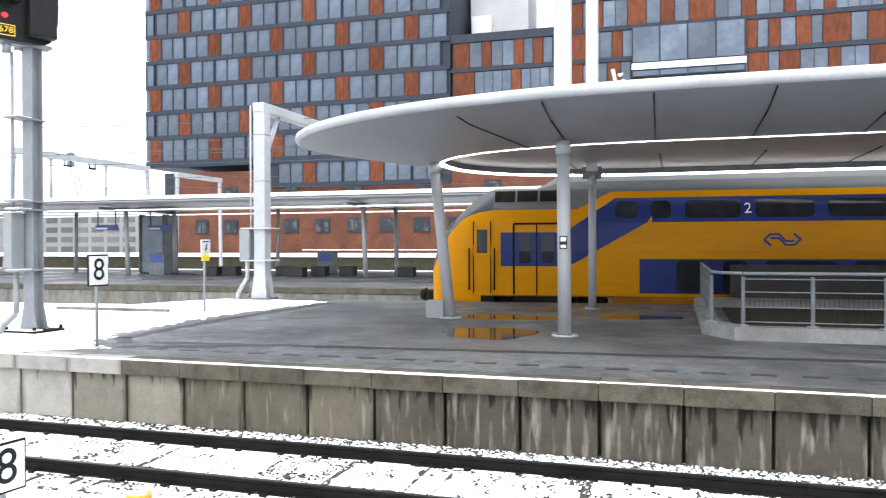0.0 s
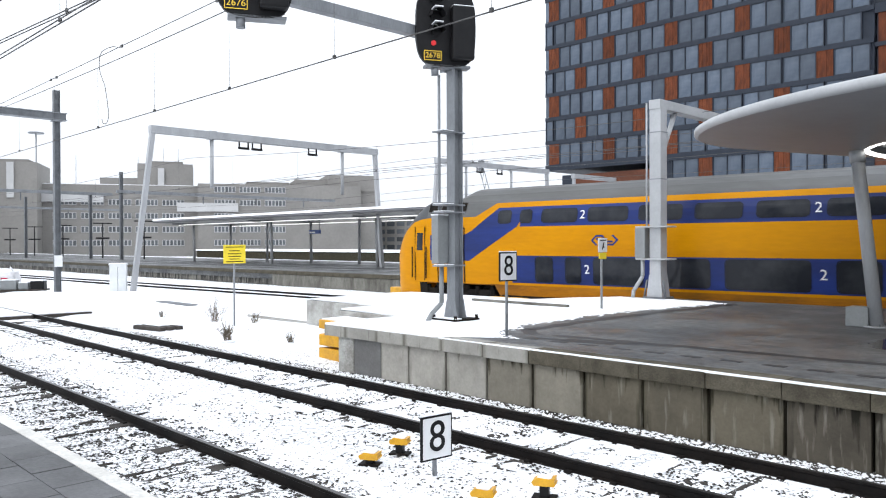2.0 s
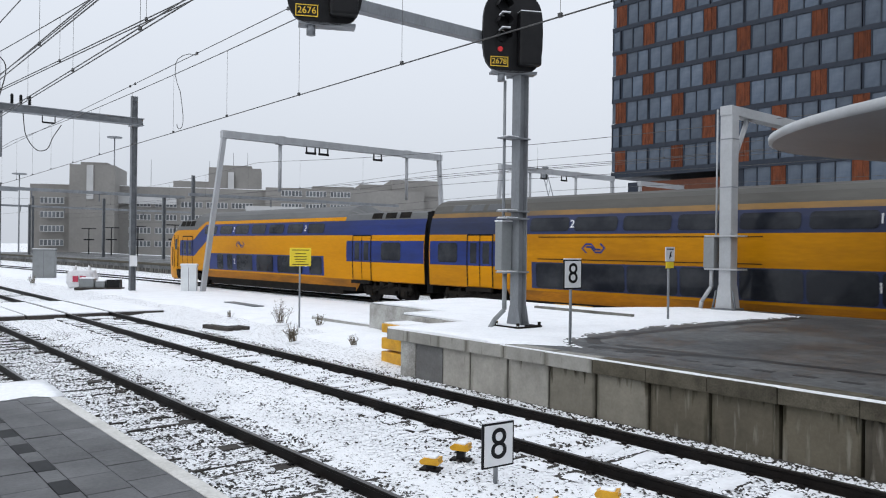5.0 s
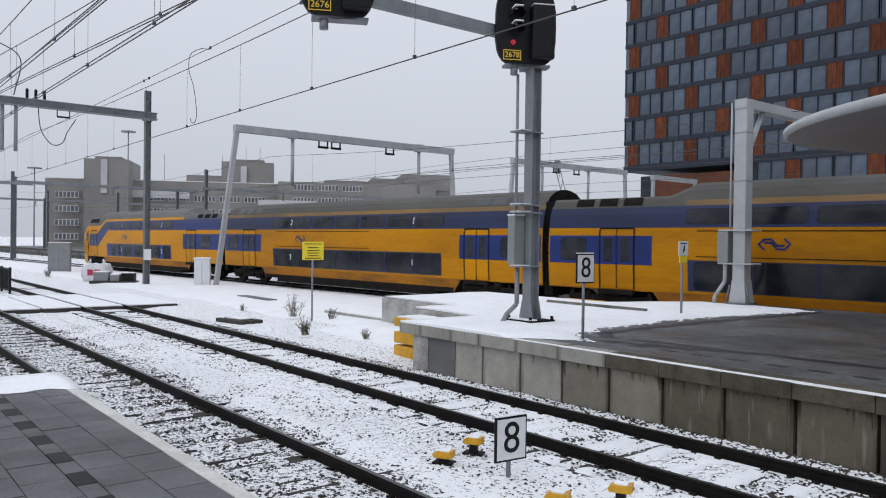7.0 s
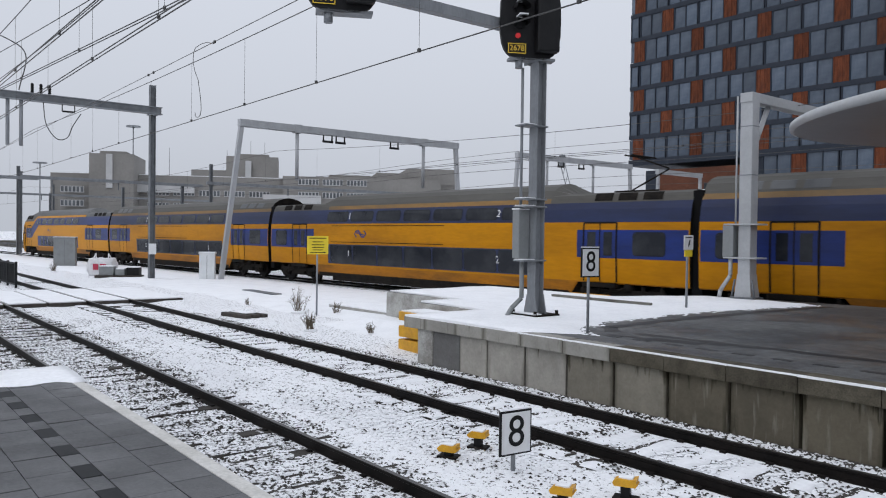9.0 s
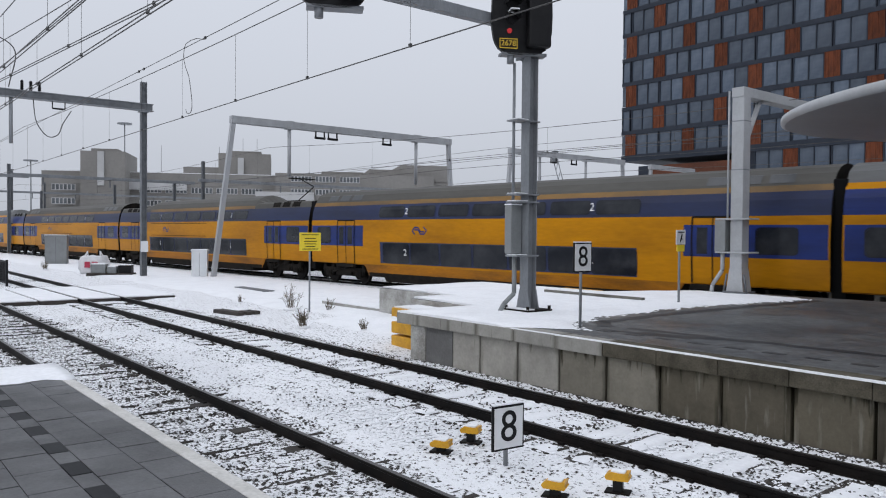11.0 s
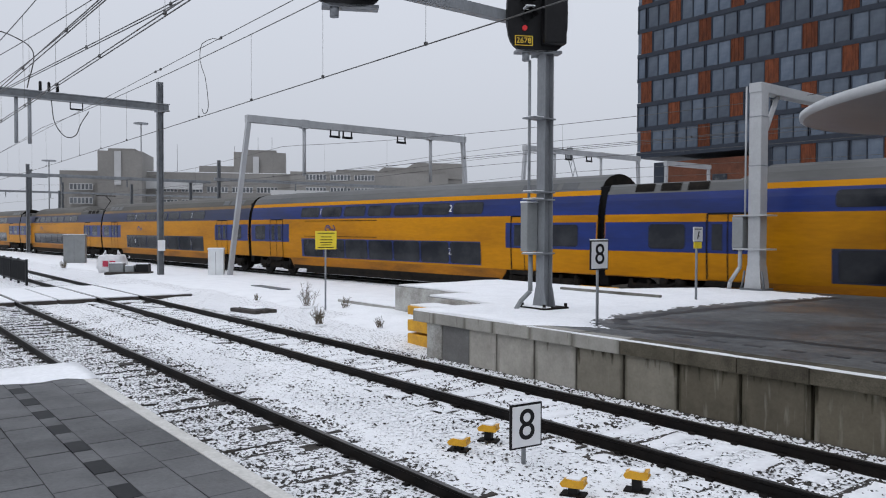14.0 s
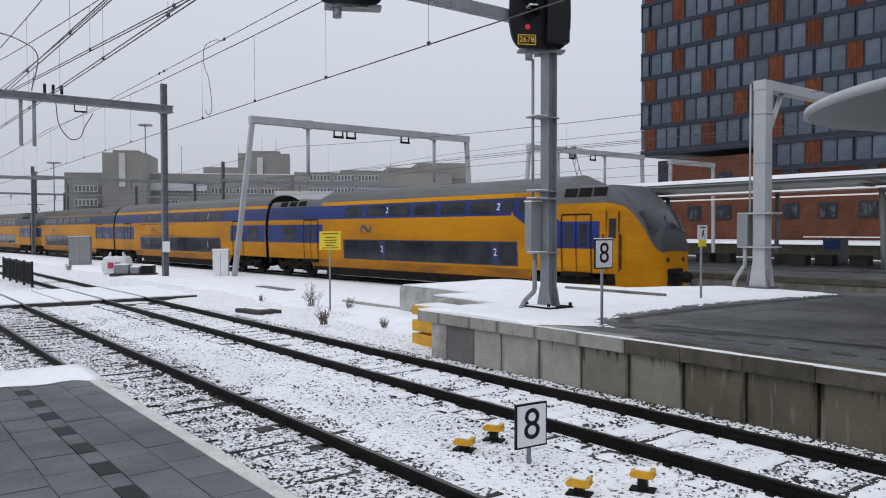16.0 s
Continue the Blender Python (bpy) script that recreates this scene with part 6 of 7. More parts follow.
def portal(x, y0, y1, z, lean, posts, hooks, label):
    root = empty("catenary_portal", x, 0, ZG)
    tagged(root, label, "catenary portal", group="steel portals")
    z = z - ZG
    bm = bmesh.new()
    bm2 = bmesh.new()
    for b, ya, yb in ((bm, y0 - lean, y0), (bm2, y1 + lean * 0.6, y1)):
        A = [b.verts.new((sx, ya + sy, 0.0)) for sx, sy in ((-0.12, -0.13), (0.12, -0.13), (0.12, 0.13), (-0.12, 0.13))]
        B = [b.verts.new((sx, yb + sy, z)) for sx, sy in ((-0.12, -0.13), (0.12, -0.13), (0.12, 0.13), (-0.12, 0.13))]
        for i in range(4):
            b.faces.new((A[i], A[(i + 1) % 4], B[(i + 1) % 4], B[i]))
        b.faces.new(A[::-1])
        b.faces.new(B)
    part("leg", bm, M["column_paint"], root)
    part("leg", bm2, M["column_paint"], root)
    part("beam", box(-0.19, 0.19, y0 - 0.2, y1 + 0.2, z - 0.42, z, 0.02), M["column_paint"], root)
    for yy in posts:
        part("drop_post", tube((0, yy, z - 3.3), (0, yy, z - 0.42), 0.11, 0.11, 10), M["column_paint"], root)
        part("drop_flange", box(-0.2, 0.2, yy - 0.24, yy + 0.24, z - 0.47, z + 0.03, 0.01), M["column_paint"], root)
    for yy in hooks:
        bm = bmesh.new()
        for s in (-0.3, 0.3):
            add_tube(bm, (0, yy + s, z - 0.8), (0, yy + s, z - 0.4), 0.05, seg=6)
        add_tube(bm, (0, yy - 0.35, z - 0.8), (0, yy + 0.35, z - 0.8), 0.08, seg=6)
        part("hanger", bm, M["black"], root)


portal(-41.6, 18.4, 34.2, 9.1, 1.2, (21.9, 31.4), (24.0, 24.9, 29.0), "grey steel catenary portal with slanted legs over the train")
portal(-43.0, 41.7, 55.4, 9.15, 0.9, (44.9, 50.5), (46.5, 49.0), "far grey steel catenary portal")
portal(-43.0, 59.6, 66.3, 9.0, 0.3, (), (), "short steel portal in front of the tower")


def far_masts():
    for x, y, h in ((-92, 15.6, 9.6), (-100, 17.2, 9.6), (-150, 31, 11), (-128, 26, 8.5), (-93, 33.5, 8.6), (-84, 33.5, 10.5), (-105, 30, 8.6)):
        lattice_mast(x, y, h, 0.32, "distant weathered steel catenary mast", plate=False)
    for x, y0, y1, z in ((-92, 4, 17.5, 8.2), (-93, 16, 36, 8.4), (-84, 33, 62, 8.2), (-150, 5, 60, 9.0)):
        b = empty("cross_span_beam", x, 0, z)
        tagged(b, "distant grey steel span beam over the tracks", "beam", group="span beams")
        part("beam", box(-0.2, 0.2, y0, y1, -0.17, 0.17, 0.02), M["steel"], b)
        for k in range(int((y1 - y0) / 7)):
            part("hanger", box(-0.06, 0.06, y0 + 3 + k * 7, y0 + 3.12 + k * 7, -1.0, -0.17), M["steel_dark"], b)


far_masts()


def bush(x, y, s, n, seed):
    rng = random.Random(seed)
    bm = bmesh.new()
    for i in range(n):
        a = rng.uniform(0, 6.28)
        lean = rng.uniform(0.1, 0.9)
        p = Vector((rng.uniform(-0.15, 0.15) * s, rng.uniform(-0.15, 0.15) * s, 0))
        h = rng.uniform(0.4, 1.0) * s
        q = p + Vector((math.cos(a) * lean * h * 0.6, math.sin(a) * lean * h * 0.6, h * (1.1 - 0.5 * lean)))
        m_ = (p + q) / 2 + Vector((0, 0, 0.06 * s))
        add_tube(bm, p, m_, 0.008, 0.006, seg=4)
        add_tube(bm, m_, q, 0.006, 0.003, seg=4)
        for k in range(5):
            t = m_ + (q - m_) * rng.random()
            add_tube(bm, t, t + Vector((rng.uniform(-0.2, 0.2), rng.uniform(-0.2, 0.2), rng.uniform(0, 0.2))) * s * 0.8, 0.0045, 0.002, seg=4)
    root = empty("dry_bush", x, y, ZG + 0.06)
    tagged(root, "bare dry shrub standing out of the snow", "shrub", group="bare shrubs")
    part("branchwork", bm, M["twig"], root)
    bm = bmesh.new()
    bmesh.ops.create_icosphere(bm, subdivisions=2, radius=0.3 * s)
    for v in bm.verts:
        v.co.z *= 0.25
        v.co += Vector((0, 0, 0.02)) + v.co * 0.3 * noise.noise(v.co * 5)
    for f in bm.faces:
        f.smooth = True
    part("snow_mound", bm, M["snow"], root)


bush(-23.3, 12.4, 0.95, 26, 1)
bush(-18.7, 10.3, 0.6, 40, 2)
bush(-17.9, 13.2, 0.55, 30, 3)
bush(-55, 11.4, 0.7, 40, 4)
bush(-22.0, 13.1, 0.5, 20, 6)
bush(-17.2, 11.3, 0.35, 26, 9)
bush(-26.5, 12.0, 0.3, 18, 11)


def make_manhole():
    root = empty("timber_cover", -23.3, 10.45, ZG + 0.02, 8)
    tagged(root, "dark timber cover frame in the snow beside the track", "cover")
    for i in range(3):
        part("beam", box(-0.75, 0.75, -0.42 + i * 0.3, -0.22 + i * 0.3, 0, 0.14, 0.02), M["wood"], root)
    part("lid_snow", box(-0.5, 0.35, -0.2, 0.2, 0.14, 0.175, 0.02), M["snow"], root)
    g = empty("snowed_plate", -31.5, 14.9, ZG + 0.1)
    tagged(g, "flat dark plate showing through the snow", "plate")
    part("plate", box(-1.5, 1.5, -0.25, 0.25, 0.03, 0.07, 0.02), M["steel_dark"], g)


make_manhole()


def make_left_fence():
    root = empty("track_fence", -45.2, 6.85, ZG)
    tagged(root, "short dark barred fence between the tracks", "fence")
    for i in range(5):
        part("post", box(-4.3 + i * 2.15 - 0.05, -4.3 + i * 2.15 + 0.05, -0.05, 0.05, 0, 1.25), M["fence"], root)
    part("top_rail", box(-4.3, 4.3, -0.03, 0.03, 1.12, 1.2), M["fence"], root)
    part("bottom_rail", box(-4.3, 4.3, -0.03, 0.03, 0.12, 0.2), M["fence"], root)
    bm = bmesh.new()
    for i in range(72):
        x = -4.25 + i * 0.118
        add_box(bm, x - 0.015, x + 0.015, -0.015, 0.015, 0.2, 1.12)
    part("infill", bm, M["fence"], root)


make_left_fence()


def make_yellow_marker():
    for x, y in ((-17.5, 20.4), (-24.6, 22.0)):
        root = empty("yellow_track_block", x, y, ZG + 0.2, SLOPE)
        tagged(root, "yellow block lying beside the train's track", "track device")
        part("block", box(-0.8, 0.8, -0.2, 0.2, 0.35, 0.6, 0.04), M["yellow_box"], root)
        part("stand", box(-0.5, 0.5, -0.12, 0.12, -0.1, 0.36, 0.02), M["black"], root)


make_yellow_marker()


# ---------------------------------------------------------------- overhead wires
def wire(name, pts, r, label=""):
    cu = bpy.data.curves.new(name, "CURVE")
    cu.dimensions = "3D"
    cu.bevel_depth, cu.bevel_resolution = r, 1
    sp = cu.splines.new("POLY")
    sp.points.add(len(pts) - 1)
    for q, p in zip(sp.points, pts):
        q.co = (*p, 1)
    tmp = bpy.data.objects.new(name, cu)
    me = bpy.data.meshes.new_from_object(tmp)
    bpy.data.objects.remove(tmp)
    me.materials.clear()
    me.materials.append(M["wire"])
    return me


def catenary(y0, z0, zc, x0, x1, droppers, span, stagger, label, twin=False, slope=0.0, phase=0.0, sag=0.62):
    """A contact wire with its carrier and droppers."""
    root = empty("overhead_line", 0, 0, 0)
    tagged(root, label, "overhead line", group="overhead lines")

    def yy(x):
        u = ((x - phase) / span) % 2
        return y0 + slope * x + stagger * (1 - 2 * abs(u - 1))

    def zz(x):
        u = (((x - phase) / span) % 1) * 2 - 1
        return zc - (zc - z0 - 0.45) * sag * (1 - u * u)

    xs = [x0 + i * 2.0 for i in range(int((x1 - x0) / 2) + 1)]
    for dy in ((-0.04, 0.04) if twin else (0,)):
        ob = new("contact_wire", wire("contact_wire", [(x, yy(x) + dy, z0) for x in xs], 0.011))
        ob.parent = root
    ob = new("carrier_wire", wire("carrier_wire", [(x, yy(x), zz(x)) for x in xs], 0.011))
    ob.parent = root
    x = x0 + 1.5
    while x < x1:
        ob = new("dropper", wire("dropper", [(x, yy(x), z0), (x, yy(x), zz(x))], 0.0035))
        ob.parent = root
        ob2 = part("clip", box(x - 0.03, x + 0.03, yy(x) - 0.02, yy(x) + 0.02, z0 - 0.012, z0 + 0.05), M["wire"], root)
        x += droppers


catenary(7.87, 5.69, 7.75, -120, 30, 3.6, 54, -0.25, "contact wire and carrier over the middle track", phase=-43.6, sag=0.28)
catenary(3.95, 5.88, 7.9, -120, 30, 3.8, 54, 0.1, "double contact wire over the near track", True, phase=-43.6)
catenary(24.0, 5.75, 7.5, -160, 60, 5.5, 54, 0.25, "overhead line above the train", slope=0.075, phase=-41.6)
catenary(2.9, 5.95, 8.2, -120, 10, 4.0, 54, 0.3, "overhead line beyond the near platform", True, phase=-43.6, slope=-0.01)
catenary(5.6, 6.5, 8.3, -46, 20, 4.4, 54, 0.2, "crossing overhead line running in to the near track", True, slope=0.075, phase=-43.6)
catenary(-0.6, 6.0, 8.0, -120, 10, 4.2, 54, 0.3, "overhead line of a track behind the near platform", phase=-43.6, slope=-0.03)
for yq, zq in ((34, 6.6), (38, 7.6), (46, 6.2)):
    root = empty("feeder_line", 0, 0, 0)
    tagged(root, "thin feeder wires strung far behind the train", "overhead line", group="overhead lines")
    for dz in (0, 0.7):
        ob = new("feeder_wire", wire("feeder_wire", [(-150 + i * 6, yq, zq + dz + 0.35 * math.cos(i / 9 * math.pi) ** 2) for i in range(32)], 0.014))
        ob.parent = root
root = empty("feeder_line", 0, 0, 0)
tagged(root, "thin upper feeder wire above the middle track", "overhead line", group="overhead lines")
ob = new("feeder_wire", wire("feeder_wire", [(-121.6 + 2 * i, 8.18, 7.92 + 0.007 * (-121.6 + 2 * i)) for i in range(76)], 0.010))
ob.parent = root
for x in (-15.2, -25.4, -25.9, -20.34):
    part("clamp", box(x - 0.05, x + 0.05, 8.16, 8.2, 7.88 + 0.007 * x, 7.95 + 0.007 * x), M["wire"], root)
root = empty("jumper_loop", 0, 0, 0)
tagged(root, "thin looped cable hanging from the carrier wire", "cable")
LOOP = [(-20.34, 8.15, 7.72), (-20.8, 8.14, 7.84), (-21.2, 8.12, 7.86), (-21.52, 8.1, 7.82), (-21.66, 8.1, 7.72), (-21.7, 8.1, 7.55), (-21.69, 8.1, 7.39), (-21.55, 8.1, 7.15), (-21.31, 8.1, 6.87), (-21.17, 8.1, 6.5), (-21.08, 8.1, 6.17), (-21.07, 8.1, 5.98), (-21.14, 8.1, 5.86), (-21.28, 8.1, 5.82), (-21.42, 8.1, 5.84), (-21.5, 8.1, 5.9), (-21.53, 8.1, 5.98)]
ob = new("cable", wire("cable", LOOP, 0.010))
ob.parent = root


# ---------------------------------------------------------------- the far platform with its long roof
def make_far_platform():
    root = empty("platform_far")
    tagged(root, "long grey far platform with a dark stained wall", "platform", kind="structure")
    deck = [(-160, 22.9), (-60, 25.7), (60, 29.5), (60, 46), (-160, 43)]
    part("deck", prism(deck, 0.3, ZP), M["paving"], root)
    part("wall", prism([(-160, 23.0), (-60, 25.8), (60, 29.6), (60, 30.6), (-160, 24)], -0.4, 0.62), M["concrete_wet"], root)
    part("wall_pale", prism([(-42, 26.2), (60, 29.45), (60, 29.6), (-42, 26.4)], -0.4, 0.6), M["concrete"], root)
    part("edge", prism([(-160, 22.8), (-60, 25.6), (60, 29.4), (60, 29.8), (-160, 23.2)], 0.62, ZP + 0.004), M["coping"], root)
    part("dark_strip", prism([(-160, 30.5), (60, 32.5), (60, 32.9), (-160, 30.9)], ZP - 0.01, ZP + 0.005), M["paving_dark"], root)
    part("snow_strip", prism([(-160, 41.5), (60, 44.5), (60, 46), (-160, 43)], ZP - 0.01, ZP + 0.03), M["snow"], root)


make_far_platform()


def make_far_canopy():
    root = empty("far_canopy", 0, 0, 0)
    tagged(root, "long platform roof on slanted steel columns, snow on top", "canopy")
    x0, x1 = -75.5, 45
    bm = bmesh.new()
    prof = [(33.3, 4.62), (33.2, 4.72), (33.3, 4.82), (37.5, 5.02), (41.9, 4.85), (41.9, 4.65), (37.5, 4.40)]
    A = [bm.verts.new((x0 + (2.2 if y > 36 else 0), y, z)) for y, z in prof]
    B = [bm.verts.new((x1, y, z)) for y, z in prof]
    for i in range(7):
        bm.faces.new((A[i], A[(i + 1) % 7], B[(i + 1) % 7], B[i]))
    bm.faces.new(A[::-1])
    bm.faces.new(B)
    bmesh.ops.recalc_face_normals(bm, faces=bm.faces)
    part("roof", bm, M["soffit"], root)
    bm = bmesh.new()
    prof = [(33.2, 4.83), (33.3, 5.02), (37.5, 5.22), (41.9, 5.02), (41.9, 4.86), (37.5, 5.03)]
    A = [bm.verts.new((x0, y, z)) for y, z in prof]
    B = [bm.verts.new((x1, y, z)) for y, z in prof]
    for i in range(6):
        bm.faces.new((A[i], A[(i + 1) % 6], B[(i + 1) % 6], B[i]))
    bm.faces.new(A[::-1])
    bm.faces.new(B)
    bmesh.ops.recalc_face_normals(bm, faces=bm.faces)
    part("roof_snow", bm, M["snow"], root)
    for y, z in ((34.6, 4.33), (40.2, 4.28)):
        part("light_rail", box(x0 + 3, x1, y - 0.06, y + 0.06, z, z + 0.07), M["tube_light"], root)
    for i in range(9):
        x = -71.5 + i * 14.2
        for y, lx in ((35.7, -0.15), (39.6, 0.15)):
            part("column", tube((x + (0 if y < 37 else 0.2), y, ZP), (x + lx, y, 4.5), 0.13, 0.12, 12), M["column_paint"], root)
        part("cross_tie", box(x - 0.08, x + 0.08, 33.4, 41.7, 4.36, 4.5), M["steel_dark"], root)
        part("column", tube((x + 7.1, 39.6, ZP), (x + 7.15, 39.6, 4.5), 0.12, 0.11, 12), M["column_paint"], root)


make_far_canopy()


def far_furniture():
    for x, yb in ((-27.1, 36.1), (-18.6, 39.5)):
        b = empty("waste_bin", x, yb, ZP)
        tagged(b, "grey platform bin unit with a blue notice", "bin", group="far platform bins")
        part("body", box(-0.48, 0.48, -0.35, 0.35, 0, 1.2, 0.04), M["steel_dark"], b)
        part("blue_panel", box(-0.4, 0.4, -0.37, -0.345, 0.72, 1.16), M["blue_sign"], b)
        part("lid", box(-0.52, 0.52, -0.39, 0.39, 1.2, 1.28, 0.03), M["steel_dark"], b)
    for x, yb in ((-23.85, 36.2), (-22.8, 36.4), (-19.9, 37.0), (-18.7, 36.1), (-18.1, 37.5), (-16.6, 37.8), (-13.2, 37.6), (-10.4, 37.2)):
        b = empty("planter_block", x, yb, ZP)
        tagged(b, "dark block bench on the far platform", "bench", group="far platform blocks")
        part("block", box(-0.42, 0.42, -0.3, 0.3, 0, 0.5, 0.03), M["bench"], b)
    for x, y in ((-52.5, 36.8), (-31.0, 36.5), (-28.6, 38)):
        b = empty("station_name_sign", x, y, ZP)
        tagged(b, "blue station sign hanging below the far roof", "sign", group="blue signs")
        part("board", box(-0.75, 0.75, -0.06, 0.06, 2.5, 2.82, 0.02), M["blue_sign"], b)
        part("text_bar", box(-0.7, 0.1, -0.07, -0.055, 2.56, 2.66), M["sign_white"], b)
        part("hanger", tube((0.6, 0, 2.82), (0.6, 0, 3.6), 0.04, seg=6), M["steel_dark"], b)
        part("hanger", tube((-0.6, 0, 2.82), (-0.6, 0, 3.6), 0.04, seg=6), M["steel_dark"], b)
    b = empty("lift_shaft", -30.4, 40.3, ZP)
    tagged(b, "glazed blue shelter standing on the far platform", "shelter")
    part("glass_wall", box(-0.8, 0.8, -0.6, 0.6, 0, 3.4, 0.03), M["shelter_glass"], b)
    part("frame", box(-0.9, -0.78, -0.7, 0.7, 0, 3.5), M["steel_dark"], b)
    part("frame", box(0.78, 0.9, -0.7, 0.7, 0, 3.5), M["steel_dark"], b)
    for i, x in enumerate((-62, -74, -88, -100, -112)):
        b = empty("platform_lamp", x - 22, 36, ZP)
        tagged(b, "slender dark platform lamp with two arms", "lamp", group="far platform lamps")
        part("post", tube((0, 0, 0), (0, 0, 4.2), 0.09, 0.07, 8), M["fence"], b)
        part("arms", box(-0.1, 0.1, -1.1, 1.1, 4.15, 4.28), M["fence"], b)
        part("cross_sign", box(-0.08, 0.08, -0.8, 0.8, 2.3, 2.5), M["fence"], b)
    for x, y, h in ((-170, 50.6, 25.2), (-190, 36.5, 17.8)):
        b = empty("light_tower", x, y, ZG)
        tagged(b, "very tall thin floodlight mast in the distance", "light mast")
        part("mast", tube((0, 0, 0), (0, 0, h), 0.18, 0.12, 8), M["steel"], b)
        part("head", tube((0, 0, h), (0, 0, h + 0.25), 1.5, 1.5, 16), M["steel"], b)


far_furniture()


# ---------------------------------------------------------------- buildings
def make_tower():
    root = empty("office_tower", 0, 82, 0)
    tagged(root, "tall tower of dark-framed windows and red brick panels", "building")
    XL, XR, ZB, ST = -63.85, -23.9, 12.60, 3.165
    NS = 11
    BAND, PERIOD, BRICK = 0.46, 8.515, 1.58
    H = ST - BAND
    part("core", box(XL + 0.3, XR, 0.35, 18, ZB, ZB + NS * ST), M["frame"], root)
    part("soffit", box(XL - 0.05, XR, -0.05, 18, ZB - 0.55, ZB - 0.24), M["frame"], root)
    part("lower_core", box(-46.4, XR, 0.35, 3, ZB - ST, ZB), M["frame"], root)

    def shared(name, bm, mat):
        me = bpy.data.meshes.new(name)
        bm.to_mesh(me)
        bm.free()
        me.materials.append(mat)
        return me

    def glazing(w, n):
        """A dark frame of n panes and the pane that fits it."""
        bm = bmesh.new()
        f = 0.11
        add_box(bm, 0, w, 0.0, 0.3, 0, 0.07)
        add_box(bm, 0, w, 0.0, 0.3, H - 0.07, H)
        for i in range(n + 1):
            x = (w - f) * i / n
            add_box(bm, x, x + f, 0.0, 0.3, 0.07, H - 0.07)
        wp = (w - f) / n - f
        return shared("window", bm, M["frame"]), shared("pane", box(0, wp, -0.02, 0.02, 0, H - 0.14), M["glass"]), [(w - f) * i / n + f for i in range(n)]

    wide, half, slim = glazing(3.36, 2), glazing(1.68, 1), glazing(1.25, 1)
    bm = bmesh.new()
    add_box(bm, 0, BRICK, 0.05, 0.3, 0, H, 0.03)
    for x in (0.0, 0.34, 0.86, 1.2, 1.5):
        add_box(bm, x, x + 0.08, 0.0, 0.1, 0, H)
    brick_panel = shared("brick_panel", bm, M["brick"])

    def put(kit, x, z):
        o = share("window", kit[0], root, pose(x, 0.03, z))
        for dx in kit[2]:
            share("pane", kit[1], o, pose(dx, 0.13 + random.uniform(-0.012, 0.012), 0.07, random.uniform(-0.5, 0.5), 0, random.uniform(-0.8, 0.8)))

    for s in range(-1, NS):
        z = ZB + s * ST + BAND / 2
        xl = XL if s >= 0 else -46.4
        part("floor_band", box(xl - 0.01, XR + 0.03, 0.0, 0.36, z - BAND, z), M["frame"], root)
        odd = s % 2 != 0
        first = XL + 0.64 + (PERIOD / 2 if odd else 0)
        if s >= 0 and odd:
            put(slim, XL + 0.02, z)
            put(wide, first - 3.42, z)
        elif s >= 0:
            part("corner_pane", box(XL + 0.05, XL + 0.56, 0.1, 0.14, z + 0.06, z + H - 0.06), M["glass"], root)
        x = first
        while x < XR:
            if x >= xl and x + BRICK < XR:
                share("brick_panel", brick_panel, root, pose(x, 0.0, z))
            for dx in (BRICK + 0.05, BRICK + 3.53):
                a = x + dx
                if a >= xl and a + 3.36 <= XR + 0.05:
                    put(wide, a, z)
                elif a >= xl and a + 1.68 <= XR:
                    put(half, a, z)
            x += PERIOD
    part("parapet", box(XL - 0.05, XR + 0.05, -0.12, 18, ZB + NS * ST + BAND / 2, ZB + NS * ST + 1.0), M["frame"], root)
    # brick base below the tower
    base = empty("brick_base_building", 0, 81, ZG)
    tagged(base, "brown brick lower building with small windows", "building")
    part("wall", box(-59.7, 45, 1.5, 18, 0, 11.5), M["brick2"], base)
    part("corner_column", box(-61.3, -59.72, 1.3, 3.2, 0, 11.5), M["frame"], base)
    part("plinth", box(-140, 60, -10.6, 1.2, 0, 1.3), M["joint"], base)
    part("plinth_snow", box(-140, 60, -11, 1.2, 1.3, 1.56, 0.05), M["snow"], base)
    rng = random.Random(2)
    for i in range(24):
        x = -57 + i * 4.1
        for z in (3.9,) + ((7.9,) if i % 2 else ()):
            w = part("window", box(x, x + 1.9, 1.38, 1.52, z, z + 1.7, 0.03), M["frame"], base)
            part("pane", box(x + 0.15, x + 0.9, 1.33, 1.4, z + 0.15, z + 1.55), M["glass_dark"], w)
            part("pane", box(x + 1.0, x + 1.75, 1.33, 1.4, z + 0.15, z + 1.55), M["glass_dark"], w)
    part("railing", box(-40, 10, -3.0, -2.9, 1.9, 2.0), M["sign_white"], base)
    # the lower wings at the right
    wing = empty("brick_wing_building", 0, 82.4, 0)
    tagged(wing, "red brick wing with tall windows in dark frames", "building")
